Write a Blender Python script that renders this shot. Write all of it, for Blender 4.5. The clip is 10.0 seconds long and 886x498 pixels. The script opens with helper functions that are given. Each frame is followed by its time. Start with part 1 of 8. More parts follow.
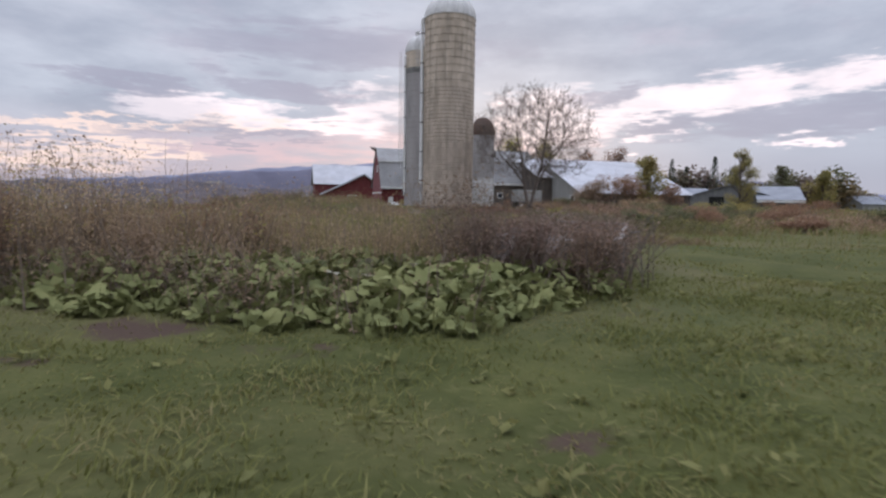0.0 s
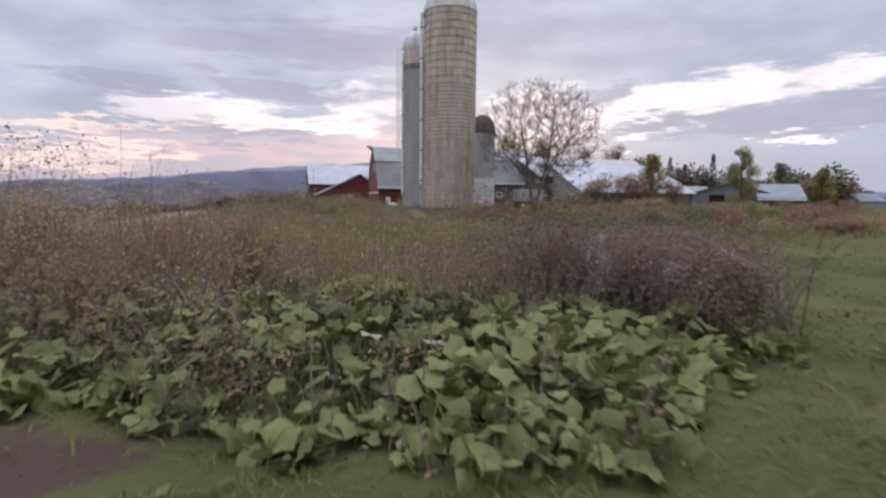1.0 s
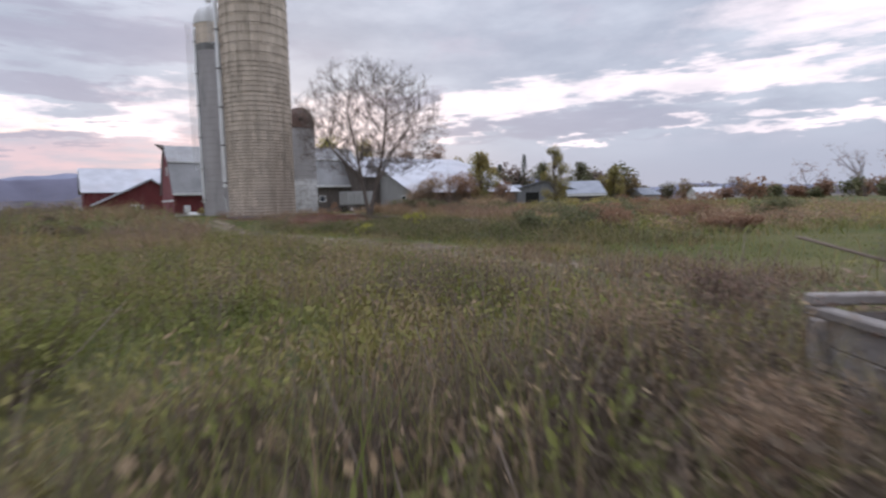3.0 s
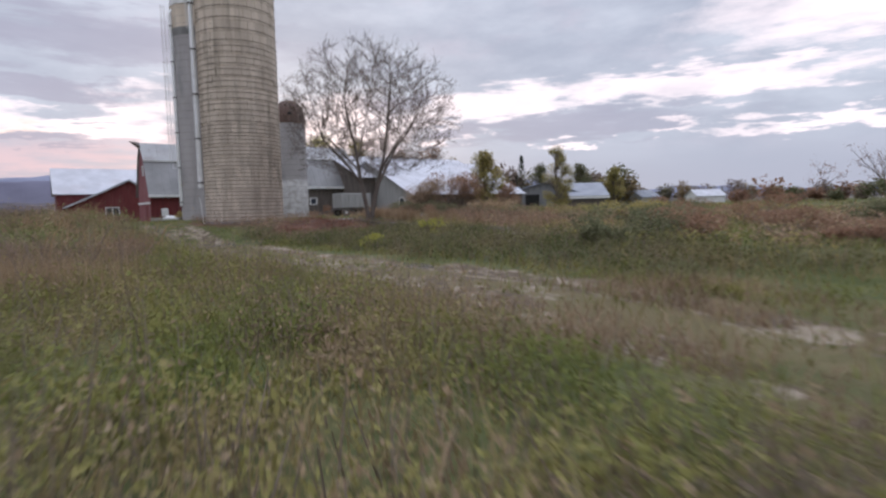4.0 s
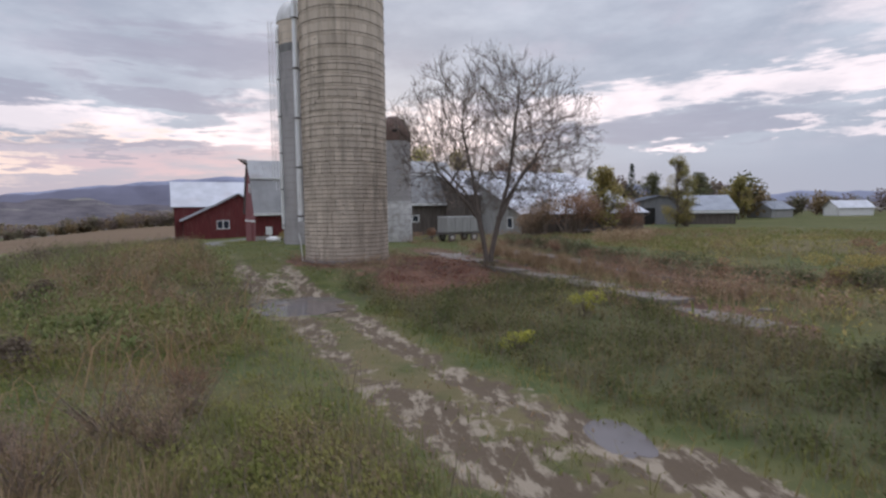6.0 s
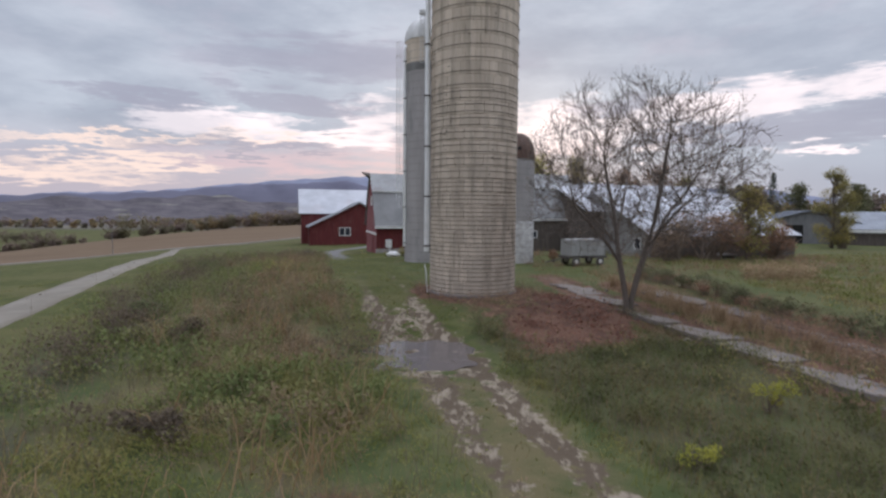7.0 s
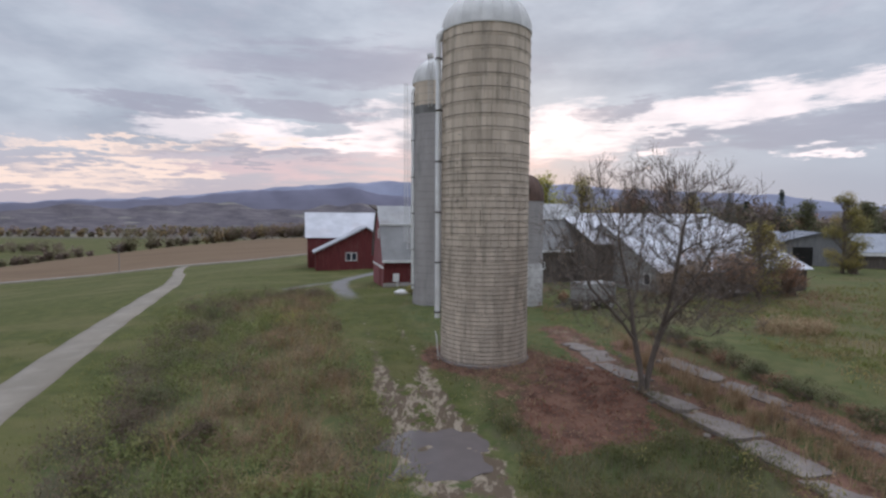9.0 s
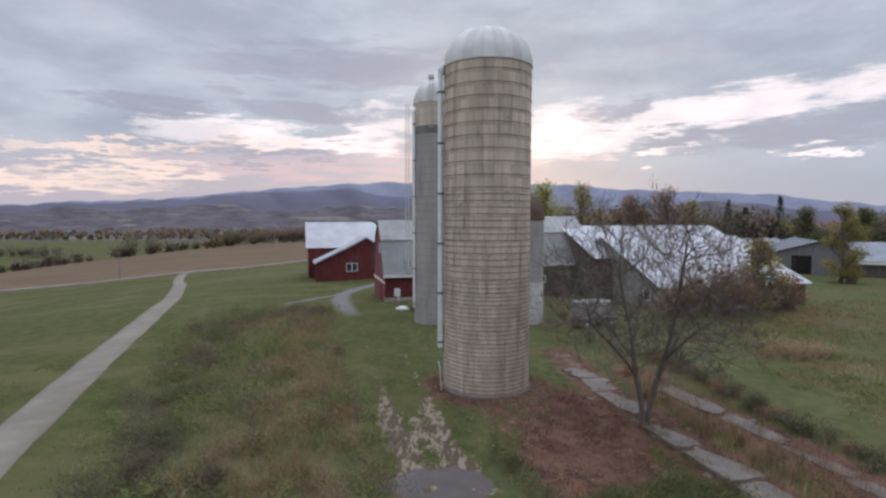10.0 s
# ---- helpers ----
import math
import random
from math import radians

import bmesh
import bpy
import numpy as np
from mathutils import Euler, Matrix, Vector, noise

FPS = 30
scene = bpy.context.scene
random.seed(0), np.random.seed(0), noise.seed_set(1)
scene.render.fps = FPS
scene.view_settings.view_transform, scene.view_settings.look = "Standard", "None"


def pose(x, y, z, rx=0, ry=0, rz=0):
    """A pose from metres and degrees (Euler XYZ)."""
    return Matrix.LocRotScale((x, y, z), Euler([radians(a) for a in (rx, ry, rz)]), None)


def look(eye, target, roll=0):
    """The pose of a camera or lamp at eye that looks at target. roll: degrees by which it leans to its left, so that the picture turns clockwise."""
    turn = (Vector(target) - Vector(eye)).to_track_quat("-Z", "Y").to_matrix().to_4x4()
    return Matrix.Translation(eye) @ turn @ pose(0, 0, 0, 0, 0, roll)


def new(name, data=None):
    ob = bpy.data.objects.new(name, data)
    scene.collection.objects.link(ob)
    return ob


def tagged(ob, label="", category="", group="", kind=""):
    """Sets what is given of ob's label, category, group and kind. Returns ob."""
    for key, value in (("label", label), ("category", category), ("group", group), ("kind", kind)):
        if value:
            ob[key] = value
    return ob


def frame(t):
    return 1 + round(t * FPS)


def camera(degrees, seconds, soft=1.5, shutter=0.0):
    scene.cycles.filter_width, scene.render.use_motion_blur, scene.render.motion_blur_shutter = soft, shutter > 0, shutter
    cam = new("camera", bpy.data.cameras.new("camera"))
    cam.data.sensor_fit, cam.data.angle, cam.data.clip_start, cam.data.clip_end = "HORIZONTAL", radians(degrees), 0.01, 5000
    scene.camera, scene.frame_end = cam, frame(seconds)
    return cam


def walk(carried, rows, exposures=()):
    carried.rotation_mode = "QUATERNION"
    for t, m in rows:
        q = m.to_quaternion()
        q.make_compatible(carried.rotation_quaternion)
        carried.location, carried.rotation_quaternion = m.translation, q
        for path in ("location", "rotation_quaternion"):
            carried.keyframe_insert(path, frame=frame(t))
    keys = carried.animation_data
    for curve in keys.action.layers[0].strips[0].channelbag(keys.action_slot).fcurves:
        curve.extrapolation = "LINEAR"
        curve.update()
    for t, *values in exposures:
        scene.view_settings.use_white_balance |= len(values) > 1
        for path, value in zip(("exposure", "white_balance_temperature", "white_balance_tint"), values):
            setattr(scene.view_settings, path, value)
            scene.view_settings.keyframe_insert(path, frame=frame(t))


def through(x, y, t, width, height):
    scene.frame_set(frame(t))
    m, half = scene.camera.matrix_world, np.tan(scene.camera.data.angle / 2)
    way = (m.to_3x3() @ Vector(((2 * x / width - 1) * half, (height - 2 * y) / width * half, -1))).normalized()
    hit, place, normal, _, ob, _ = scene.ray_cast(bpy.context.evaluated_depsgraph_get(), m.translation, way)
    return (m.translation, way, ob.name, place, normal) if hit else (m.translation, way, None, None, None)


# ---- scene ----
import collections

# ---------------------------------------------------------------- camera
cam = camera(78.4, 10.0, soft=2.45, shutter=0.32)
ROWS = [
    (0, 1.403, -59.070, 0.710, 1.71, -5.00, 0.93),
    (0.5, 1.046, -58.113, 0.733, 1.25, -5.00, 0.67),
    (1, 0.628, -56.991, 0.844, 1.15, -5.09, 0.61),
    (1.5, 0.348, -55.402, 0.885, 1.49, -4.92, 0.63),
    (2, 0.163, -53.745, 0.891, -1.22, -4.81, 0.50),
    (2.5, 0.335, -51.403, 0.865, -6.42, -4.67, -0.32),
    (3, 0.648, -48.817, 0.867, -17.40, -4.87, -1.39),
    (3.2, 0.735, -47.620, 0.880, -19.20, -4.86, -1.45),
    (4.3, 1.140, -40.700, 1.050, -17.75, -4.55, -1.30),
    (4.5, 1.192, -39.531, 1.148, -17.06, -4.53, -1.24),
    (5, 1.430, -37.511, 1.620, -12.73, -4.23, -0.89),
    (5.2, 1.400, -37.050, 1.880, -10.95, -4.20, -0.85),
    (6.5, 0.350, -35.500, 4.050, -4.68, -3.96, -0.53),
    (7, -0.195, -34.350, 5.001, 2.79, -3.90, 0.50),
    (7.5, -0.309, -33.921, 5.832, 3.57, -3.66, 0.53),
    (8, -0.424, -33.739, 6.779, 2.97, -3.60, 0.30),
    (8.5, -0.541, -33.768, 7.720, 3.29, -3.43, 0.33),
    (9, -0.627, -33.762, 8.717, 3.29, -3.37, 0.29),
    (9.5, -0.690, -33.808, 9.700, 3.06, -3.37, 0.16),
    (10, -0.822, -34.041, 10.595, 3.21, -3.32, 0.09),
]
walk(cam, [(t, pose(x, y, z, 0, 0, yaw) @ pose(0, 0, 0, 90 + pitch) @ pose(0, 0, 0, 0, 0, roll)) for t, x, y, z, yaw, pitch, roll in ROWS],
     exposures=[(0.0, 0.11, 6480, 20.0), (1.5, 0.21, 6480, 20.5), (4.5, 0.22, 6480, 20.5), (5.2, 0.12, 6480, 20.0), (6.5, 0.08, 6480, 18.5), (7.5, 0.07, 6480, 17.0), (10.0, 0.05, 6480, 17.0)])


# ---------------------------------------------------------------- node helpers
class Nodes:
    """Small wrapper that adds nodes and wires values or sockets into them."""

    def __init__(self, tree):
        self.tree = tree
        self.tree.nodes.clear()

    def add(self, kind, props=None, **inputs):
        n = self.tree.nodes.new(kind)
        for key, value in (props or {}).items():
            setattr(n, key, value)
        for key, value in inputs.items():
            self.put(n.inputs[key.replace("_", " ")], value)
        return n

    def put(self, socket, value):
        if isinstance(value, bpy.types.NodeSocket):
            self.tree.links.new(value, socket)
        elif isinstance(value, (tuple, list)):
            socket.default_value = (*value, 1.0) if len(socket.default_value) == 4 and len(value) == 3 else value
        else:
            socket.default_value = value

    def math(self, op, a, b=0.0, c=0.0, clamp=False):
        n = self.tree.nodes.new("ShaderNodeMath")
        n.operation, n.use_clamp = op, clamp
        for i, v in enumerate((a, b, c)):
            self.put(n.inputs[i], v)
        return n.outputs[0]

    def mix(self, f, a, b, blend="MIX"):
        n = self.tree.nodes.new("ShaderNodeMix")
        n.data_type, n.blend_type = "RGBA", blend
        self.put(n.inputs[0], f)
        self.put(n.inputs[6], a)
        self.put(n.inputs[7], b)
        return n.outputs[2]

    def step(self, v, lo, hi):
        n = self.tree.nodes.new("ShaderNodeMapRange")
        n.interpolation_type = "SMOOTHSTEP"
        self.put(n.inputs[0], v)
        n.inputs[1].default_value, n.inputs[2].default_value = lo, hi
        return n.outputs[0]

    def noise(self, vec, scale, detail=3.0, rough=0.55):
        n = self.add("ShaderNodeTexNoise", Scale=scale, Detail=detail, Roughness=rough)
        self.put(n.inputs["Vector"], vec)
        return n.outputs["Fac"]

    def scaled(self, vec, s):
        n = self.tree.nodes.new("ShaderNodeVectorMath")
        n.operation = "MULTIPLY"
        self.put(n.inputs[0], vec)
        n.inputs[1].default_value = s
        return n.outputs[0]


# ---------------------------------------------------------------- world: an overcast evening sky with gaps near the horizon
SUN_AZ, SUN_EL = radians(4), radians(7)  # to the right of +y, above the horizon
world = bpy.data.worlds.new("evening_sky")
world.use_nodes = True
scene.world = world
w = Nodes(world.node_tree)
ray = w.add("ShaderNodeTexCoord").outputs["Generated"]
sep = w.add("ShaderNodeSeparateXYZ", Vector=ray)
X, Y, Z = sep.outputs
AZ = w.math("MULTIPLY", w.math("ARCTAN2", X, Y), 57.2958)
EL = w.math("MULTIPLY", w.math("ARCSINE", Z), 57.2958)
wisp = w.noise(w.scaled(ray, (2.2, 2.2, 6.5)), 2.8, 9.0, 0.62)
fine = w.noise(w.scaled(ray, (2.6, 2.6, 17.0)), 3.6, 8.0, 0.62)
broad = w.noise(w.scaled(ray, (1.6, 1.6, 4.6)), 2.6, 7.0, 0.58)
AZW = w.math("ADD", AZ, w.math("MULTIPLY", w.math("SUBTRACT", wisp, 0.5), 26.0))
ELW = w.math("ADD", EL, w.math("MULTIPLY", w.math("SUBTRACT", fine, 0.5), 7.5))


def streak(az, el, wide, high, tilt=0.0, hard=0.5):
    """An elongated patch of cloud or clear sky about az, el in degrees, its edge torn by noise."""
    dx = w.math("SUBTRACT", AZW, az)
    dy = w.math("SUBTRACT", w.math("SUBTRACT", ELW, el), w.math("MULTIPLY", dx, tilt))
    q = w.math("ADD", w.math("POWER", w.math("DIVIDE", dx, wide), 2.0), w.math("POWER", w.math("DIVIDE", dy, high), 2.0))
    return w.step(q, 1.25 + hard, 0.75 - 0.9 * hard)


def most(*masks):
    out = masks[0]
    for m in masks[1:]:
        out = w.math("MAXIMUM", out, m)
    return out


sky = w.add("ShaderNodeTexSky", {"sky_type": "NISHITA", "sun_disc": False, "sun_elevation": SUN_EL, "sun_rotation": SUN_AZ})
clear = w.mix(1.0, sky.outputs[0], (0.10, 0.10, 0.10), "MULTIPLY")
grey = w.mix(w.step(broad, 0.30, 0.72), (0.378, 0.448, 0.522), (0.570, 0.660, 0.722))
grey = w.mix(w.math("MULTIPLY", w.step(wisp, 0.42, 0.80), 0.45), grey, (0.575, 0.640, 0.700))
blush = w.noise(w.scaled(ray, (1.7, 1.7, 5.0)), 3.4, 6.0, 0.6)
grey = w.mix(w.math("MULTIPLY", w.step(blush, 0.50, 0.72), 0.24), grey, (0.600, 0.560, 0.630))
low = w.mix(w.step(AZ, -5.0, 25.0), (0.49, 0.48, 0.54), (0.39, 0.455, 0.54))
cloud = w.mix(w.step(EL, 9.0, 2.0), grey, low)
pink = most(streak(-18, 5.4, 13, 1.5, 0.03, 0.8), streak(7, 6.3, 4.5, 1.8, 0, 0.8), streak(-9, 6.0, 6, 2.0, 0, 0.8))
cloud = w.mix(w.math("MULTIPLY", pink, w.math("MULTIPLY", w.step(fine, 0.30, 0.62), 0.55)), cloud, (0.82, 0.60, 0.60))
warm = most(streak(-33, 6.3, 8, 0.45, 0.02, 0.7), streak(-34, 4.3, 7, 0.6, 0.03, 0.7), streak(-44, 3.0, 11, 0.7, 0.0, 0.7), streak(-19, 7.3, 7, 0.5, 0.02, 0.7))
bright = most(streak(-9.5, 8.9, 4.8, 1.9, 0.06, 0.8), streak(8.8, 8.7, 4.4, 2.5, 0.0, 0.8), streak(-26, 8.3, 5.5, 1.1, -0.04, 0.8), streak(-15, 7.7, 6.5, 0.7, 0.0, 0.8),
              streak(26, 10.3, 8.5, 1.5, 0.06, 0.8), streak(43, 10.7, 13, 1.25, 0.0, 0.8), streak(16.5, 9.0, 4.5, 0.8, 0.06, 0.8), streak(17.5, 6.6, 2.4, 0.4, 0, 0.6), streak(31, 6.0, 2.6, 0.4, 0, 0.6),
              streak(42, 7.0, 3.0, 0.4, 0.0, 0.7), streak(52, 6.4, 6, 0.6, 0.0, 0.8), streak(60, 15.5, 14, 2.6, 0.0, 0.9), streak(-60, 8, 9, 0.8, 0, 0.7))
cloud = w.mix(w.math("MULTIPLY", warm, 0.9), cloud, (1.0, 0.84, 0.72))
bright = w.math("MULTIPLY", bright, w.math("ADD", 0.58, w.math("MULTIPLY", w.step(broad, 0.30, 0.58), 0.42)))
cloud = w.mix(bright, cloud, (1.06, 1.0, 0.99))
dark = most(streak(-17.0, 10.5, 6.0, 0.95, -0.12, 0.6), streak(-32, 9.9, 6.5, 0.8, 0.0, 0.6), streak(14.5, 10.6, 4.0, 0.8, 0.1, 0.8), streak(-24, 6.2, 9, 0.4, 0.0, 0.6), streak(31, 7.7, 13, 1.2, 0.02, 0.9), streak(19, 7.6, 5, 0.6, 0.03, 0.8), streak(-12, 15, 14, 1.6, 0.03, 0.9))
cloud = w.mix(w.math("MULTIPLY", dark, 0.7), cloud, (0.35, 0.375, 0.46))
lift = w.math("ADD", 1.0, w.math("MULTIPLY", w.step(EL, 24.0, 75.0), 3.0))
cloud = w.mix(1.0, cloud, w.add("ShaderNodeCombineColor", Red=lift, Green=w.math("MULTIPLY", lift, 0.985), Blue=lift).outputs[0], "MULTIPLY")
final = w.mix(0.94, clear, cloud)
w.add("ShaderNodeOutputWorld", Surface=w.add("ShaderNodeBackground", Color=final, Strength=1.0).outputs[0])

sun_data = bpy.data.lights.new("sun", "SUN")
sun_data.energy, sun_data.angle, sun_data.color = 0.5, radians(20), (1.0, 0.86, 0.74)
sun = new("sun", sun_data)
sun.matrix_world = look((0, 0, 60), (-100 * math.sin(SUN_AZ), -100 * math.cos(SUN_AZ), 60 - 100 * math.tan(radians(12))))


# ---------------------------------------------------------------- materials
def surface(name, dark_c, light_c, scale=1.0, rough=0.85, metal=0.0, bump=0.3, grain=30.0, stretch=(1, 1, 1), wear=None, wear_scale=0.6, wear_amount=0.5, rnd=None, rnd_amount=0.25, spec=0.3):
    """A weathered surface: two colours mixed by a broad and a fine noise, stains, random tint per piece, relief."""
    m = bpy.data.materials.new(name)
    m.use_nodes = True
    n = Nodes(m.node_tree)
    pos = n.scaled(n.add("ShaderNodeNewGeometry").outputs["Position"], stretch)
    big = n.noise(pos, scale, 5.0, 0.6)
    small = n.noise(pos, grain, 3.0, 0.6)
    f = n.math("ADD", n.math("MULTIPLY", n.step(big, 0.32, 0.68), 0.65), n.math("MULTIPLY", small, 0.35))
    col = n.mix(f, dark_c, light_c)
    if wear:
        k = n.math("MULTIPLY", n.step(n.noise(pos, wear_scale, 6.0, 0.65), 0.5, 0.68), wear_amount)
        col = n.mix(k, col, wear)
    if rnd:
        r = n.add("ShaderNodeObjectInfo").outputs["Random"] if rnd == "object" else n.add("ShaderNodeNewGeometry").outputs["Random Per Island"]
        v = n.math("ADD", 1.0 - rnd_amount, n.math("MULTIPLY", r, 2 * rnd_amount))
        col = n.mix(1.0, col, n.add("ShaderNodeCombineColor", Red=v, Green=v, Blue=v).outputs[0], "MULTIPLY")
    b = n.add("ShaderNodeBump", Strength=bump, Distance=0.02)
    n.put(b.inputs["Height"], n.math("ADD", big, n.math("MULTIPLY", small, 0.6)))
    p = n.add("ShaderNodeBsdfPrincipled", Base_Color=col, Roughness=rough, Metallic=metal, Normal=b.outputs[0])
    p.inputs["Specular IOR Level"].default_value = spec
    n.add("ShaderNodeOutputMaterial", Surface=p.outputs[0])
    return m


def foliage(name, colours, rough=0.75, patch=0.35, through=0.38):
    """Leaves or blades: colour by piece and by patch of ground, a little light through."""
    m = bpy.data.materials.new(name)
    m.use_nodes = True
    n = Nodes(m.node_tree)
    geo = n.add("ShaderNodeNewGeometry")
    r = geo.outputs["Random Per Island"]
    ramp = n.add("ShaderNodeValToRGB")
    ramp.color_ramp.interpolation = "LINEAR"
    colours = [tuple(v * 1.45 for v in c) for c in colours]
    el = ramp.color_ramp.elements
    el[0].position, el[0].color = 0.0, (*colours[0], 1)
    el[1].position, el[1].color = 1.0, (*colours[-1], 1)
    for i, c in enumerate(colours[1:-1], 1):
        el.new(i / (len(colours) - 1)).color = (*c, 1)
    shade = n.noise(geo.outputs["Position"], patch, 4.0, 0.6)
    f = n.math("ADD", n.math("MULTIPLY", r, 0.55), n.math("MULTIPLY", n.step(shade, 0.33, 0.67), 0.45))
    n.put(ramp.inputs[0], f)
    col = ramp.outputs[0]
    p = n.add("ShaderNodeBsdfPrincipled", Base_Color=col, Roughness=rough)
    p.inputs["Specular IOR Level"].default_value = 0.15
    t = n.add("ShaderNodeBsdfTranslucent", Color=col)
    mx = n.add("ShaderNodeMixShader", Fac=through)
    n.put(mx.inputs[1], p.outputs[0])
    n.put(mx.inputs[2], t.outputs[0])
    n.add("ShaderNodeOutputMaterial", Surface=mx.outputs[0])
    return m


def sward(name, colours, wide=0.42, close=1.7, rough=0.8, through=0.3):
    """Mixed herbage: its colour drifts from patch to patch of the field, and less from piece to piece."""
    m = bpy.data.materials.new(name)
    m.use_nodes = True
    n = Nodes(m.node_tree)
    geo = n.add("ShaderNodeNewGeometry")
    flat = n.scaled(geo.outputs["Position"], (1, 0.8, 0.15))
    ramp = n.add("ShaderNodeValToRGB")
    el = ramp.color_ramp.elements
    el[0].position, el[0].color = 0.0, (*colours[0], 1)
    el[1].position, el[1].color = 1.0, (*colours[-1], 1)
    for i, c in enumerate(colours[1:-1], 1):
        el.new(i / (len(colours) - 1)).color = (*c, 1)
    k = n.math("MULTIPLY", n.step(n.noise(flat, wide, 3.0, 0.5), 0.34, 0.66), 0.55)
    k = n.math("ADD", k, n.math("MULTIPLY", n.step(n.noise(flat, close, 3.0, 0.6), 0.30, 0.70), 0.25))
    n.put(ramp.inputs[0], n.math("ADD", k, n.math("MULTIPLY", geo.outputs["Random Per Island"], 0.20)))
    p = n.add("ShaderNodeBsdfPrincipled", Base_Color=ramp.outputs[0], Roughness=rough)
    p.inputs["Specular IOR Level"].default_value = 0.12
    mx = n.add("ShaderNodeMixShader", Fac=through)
    n.put(mx.inputs[1], p.outputs[0])
    n.put(mx.inputs[2], n.add("ShaderNodeBsdfTranslucent", Color=ramp.outputs[0]).outputs[0])
    n.add("ShaderNodeOutputMaterial", Surface=mx.outputs[0])
    return m


def glassy(name, col, rough=0.05, spec=0.5):
    m = bpy.data.materials.new(name)
    m.use_nodes = True
    n = Nodes(m.node_tree)
    pos = n.add("ShaderNodeNewGeometry").outputs["Position"]
    b = n.add("ShaderNodeBump", Strength=0.03, Distance=0.01)
    n.put(b.inputs["Height"], n.noise(pos, 4.0, 2.0))
    k = n.mix(n.noise(pos, 1.3, 4.0), col, tuple(c * 1.5 for c in col))
    p = n.add("ShaderNodeBsdfPrincipled", Base_Color=k, Roughness=rough, Normal=b.outputs[0])
    p.inputs["Specular IOR Level"].default_value = spec
    n.add("ShaderNodeOutputMaterial", Surface=p.outputs[0])
    return m


CONCRETE = surface("stave_concrete", (0.46, 0.374, 0.292), (0.635, 0.534, 0.433), 0.5, bump=0.35, grain=14, stretch=(3, 3, 0.28), wear=(0.27, 0.23, 0.18), wear_scale=0.8, wear_amount=0.6, rnd="object", rnd_amount=0.13)
CONCRETE_REST = surface("stave_concrete_rest", (0.46, 0.374, 0.292), (0.635, 0.534, 0.433), 0.5, bump=0.35, grain=14, stretch=(3, 3, 0.28), wear=(0.27, 0.23, 0.18), wear_scale=0.8, wear_amount=0.6, rnd="island", rnd_amount=0.13)
MORTAR = surface("dark_joint", (0.24, 0.205, 0.17), (0.34, 0.295, 0.245), 1.0)
CEMENT = surface("grey_cement", (0.29, 0.268, 0.262), (0.42, 0.392, 0.38), 0.5, stretch=(1, 1, 0.25), bump=0.2, grain=10, wear=(0.17, 0.17, 0.17), wear_amount=0.5)
CEMENT_DARK = surface("dark_stained_cement", (0.14, 0.135, 0.13), (0.24, 0.235, 0.225), 0.8)
WHITEWASH = surface("whitewashed_block", (0.30, 0.285, 0.27), (0.54, 0.52, 0.495), 1.6, wear=(0.24, 0.22, 0.195), wear_scale=1.4, wear_amount=0.75)
GALV = surface("galvanised_metal", (0.52, 0.51, 0.495), (0.68, 0.665, 0.64), 1.2, rough=0.55, metal=0.1, bump=0.05, wear=(0.42, 0.41, 0.39), rnd="object", rnd_amount=0.08)
WHITE_PIPE = surface("white_pipe", (0.78, 0.78, 0.78), (0.88, 0.88, 0.87), 2.0, rough=0.45, bump=0.03, wear=(0.55, 0.52, 0.48), wear_amount=0.4)
IRON = surface("dark_iron", (0.09, 0.08, 0.075), (0.16, 0.14, 0.125), 5.0, rough=0.7, metal=0.3)
RUST_DOME = surface("rusty_dome", (0.075, 0.045, 0.035), (0.14, 0.085, 0.065), 1.5, rough=0.7)
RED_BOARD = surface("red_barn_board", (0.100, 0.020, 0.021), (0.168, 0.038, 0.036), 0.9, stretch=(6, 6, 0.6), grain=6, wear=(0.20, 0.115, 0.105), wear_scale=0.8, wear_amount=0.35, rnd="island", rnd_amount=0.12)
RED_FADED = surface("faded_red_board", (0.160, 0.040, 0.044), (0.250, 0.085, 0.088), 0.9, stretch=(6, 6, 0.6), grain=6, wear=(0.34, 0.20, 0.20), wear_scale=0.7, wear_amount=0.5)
ROOF_GREY = surface("weathered_grey_roof", (0.17, 0.168, 0.165), (0.27, 0.265, 0.26), 0.35, stretch=(1, 1, 1), rough=0.6, bump=0.1, grain=5, wear=(0.18, 0.16, 0.145), wear_scale=0.25, wear_amount=0.4, rnd="island", rnd_amount=0.05)
ROOF_PALE = surface("pale_grey_roof", (0.27, 0.27, 0.27), (0.38, 0.375, 0.37), 0.35, rough=0.6, bump=0.1, grain=5, wear=(0.22, 0.19, 0.18), wear_scale=0.3, wear_amount=0.5)
ROOF_WHITE = surface("white_metal_roof", (0.40, 0.40, 0.425), (0.56, 0.56, 0.59), 0.4, rough=0.6, bump=0.04, grain=6, wear=(0.42, 0.37, 0.37), wear_scale=0.25, wear_amount=0.35)
ROOF_BLUE = surface("blue_grey_metal_roof", (0.18, 0.19, 0.22), (0.28, 0.295, 0.325), 0.4, rough=0.45, bump=0.04, grain=6)
TRIM = surface("white_trim", (0.60, 0.59, 0.57), (0.78, 0.77, 0.75), 2.0, wear=(0.45, 0.40, 0.36))
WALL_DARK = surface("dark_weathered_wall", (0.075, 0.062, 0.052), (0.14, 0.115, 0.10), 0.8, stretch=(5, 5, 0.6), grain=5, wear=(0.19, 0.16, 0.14))
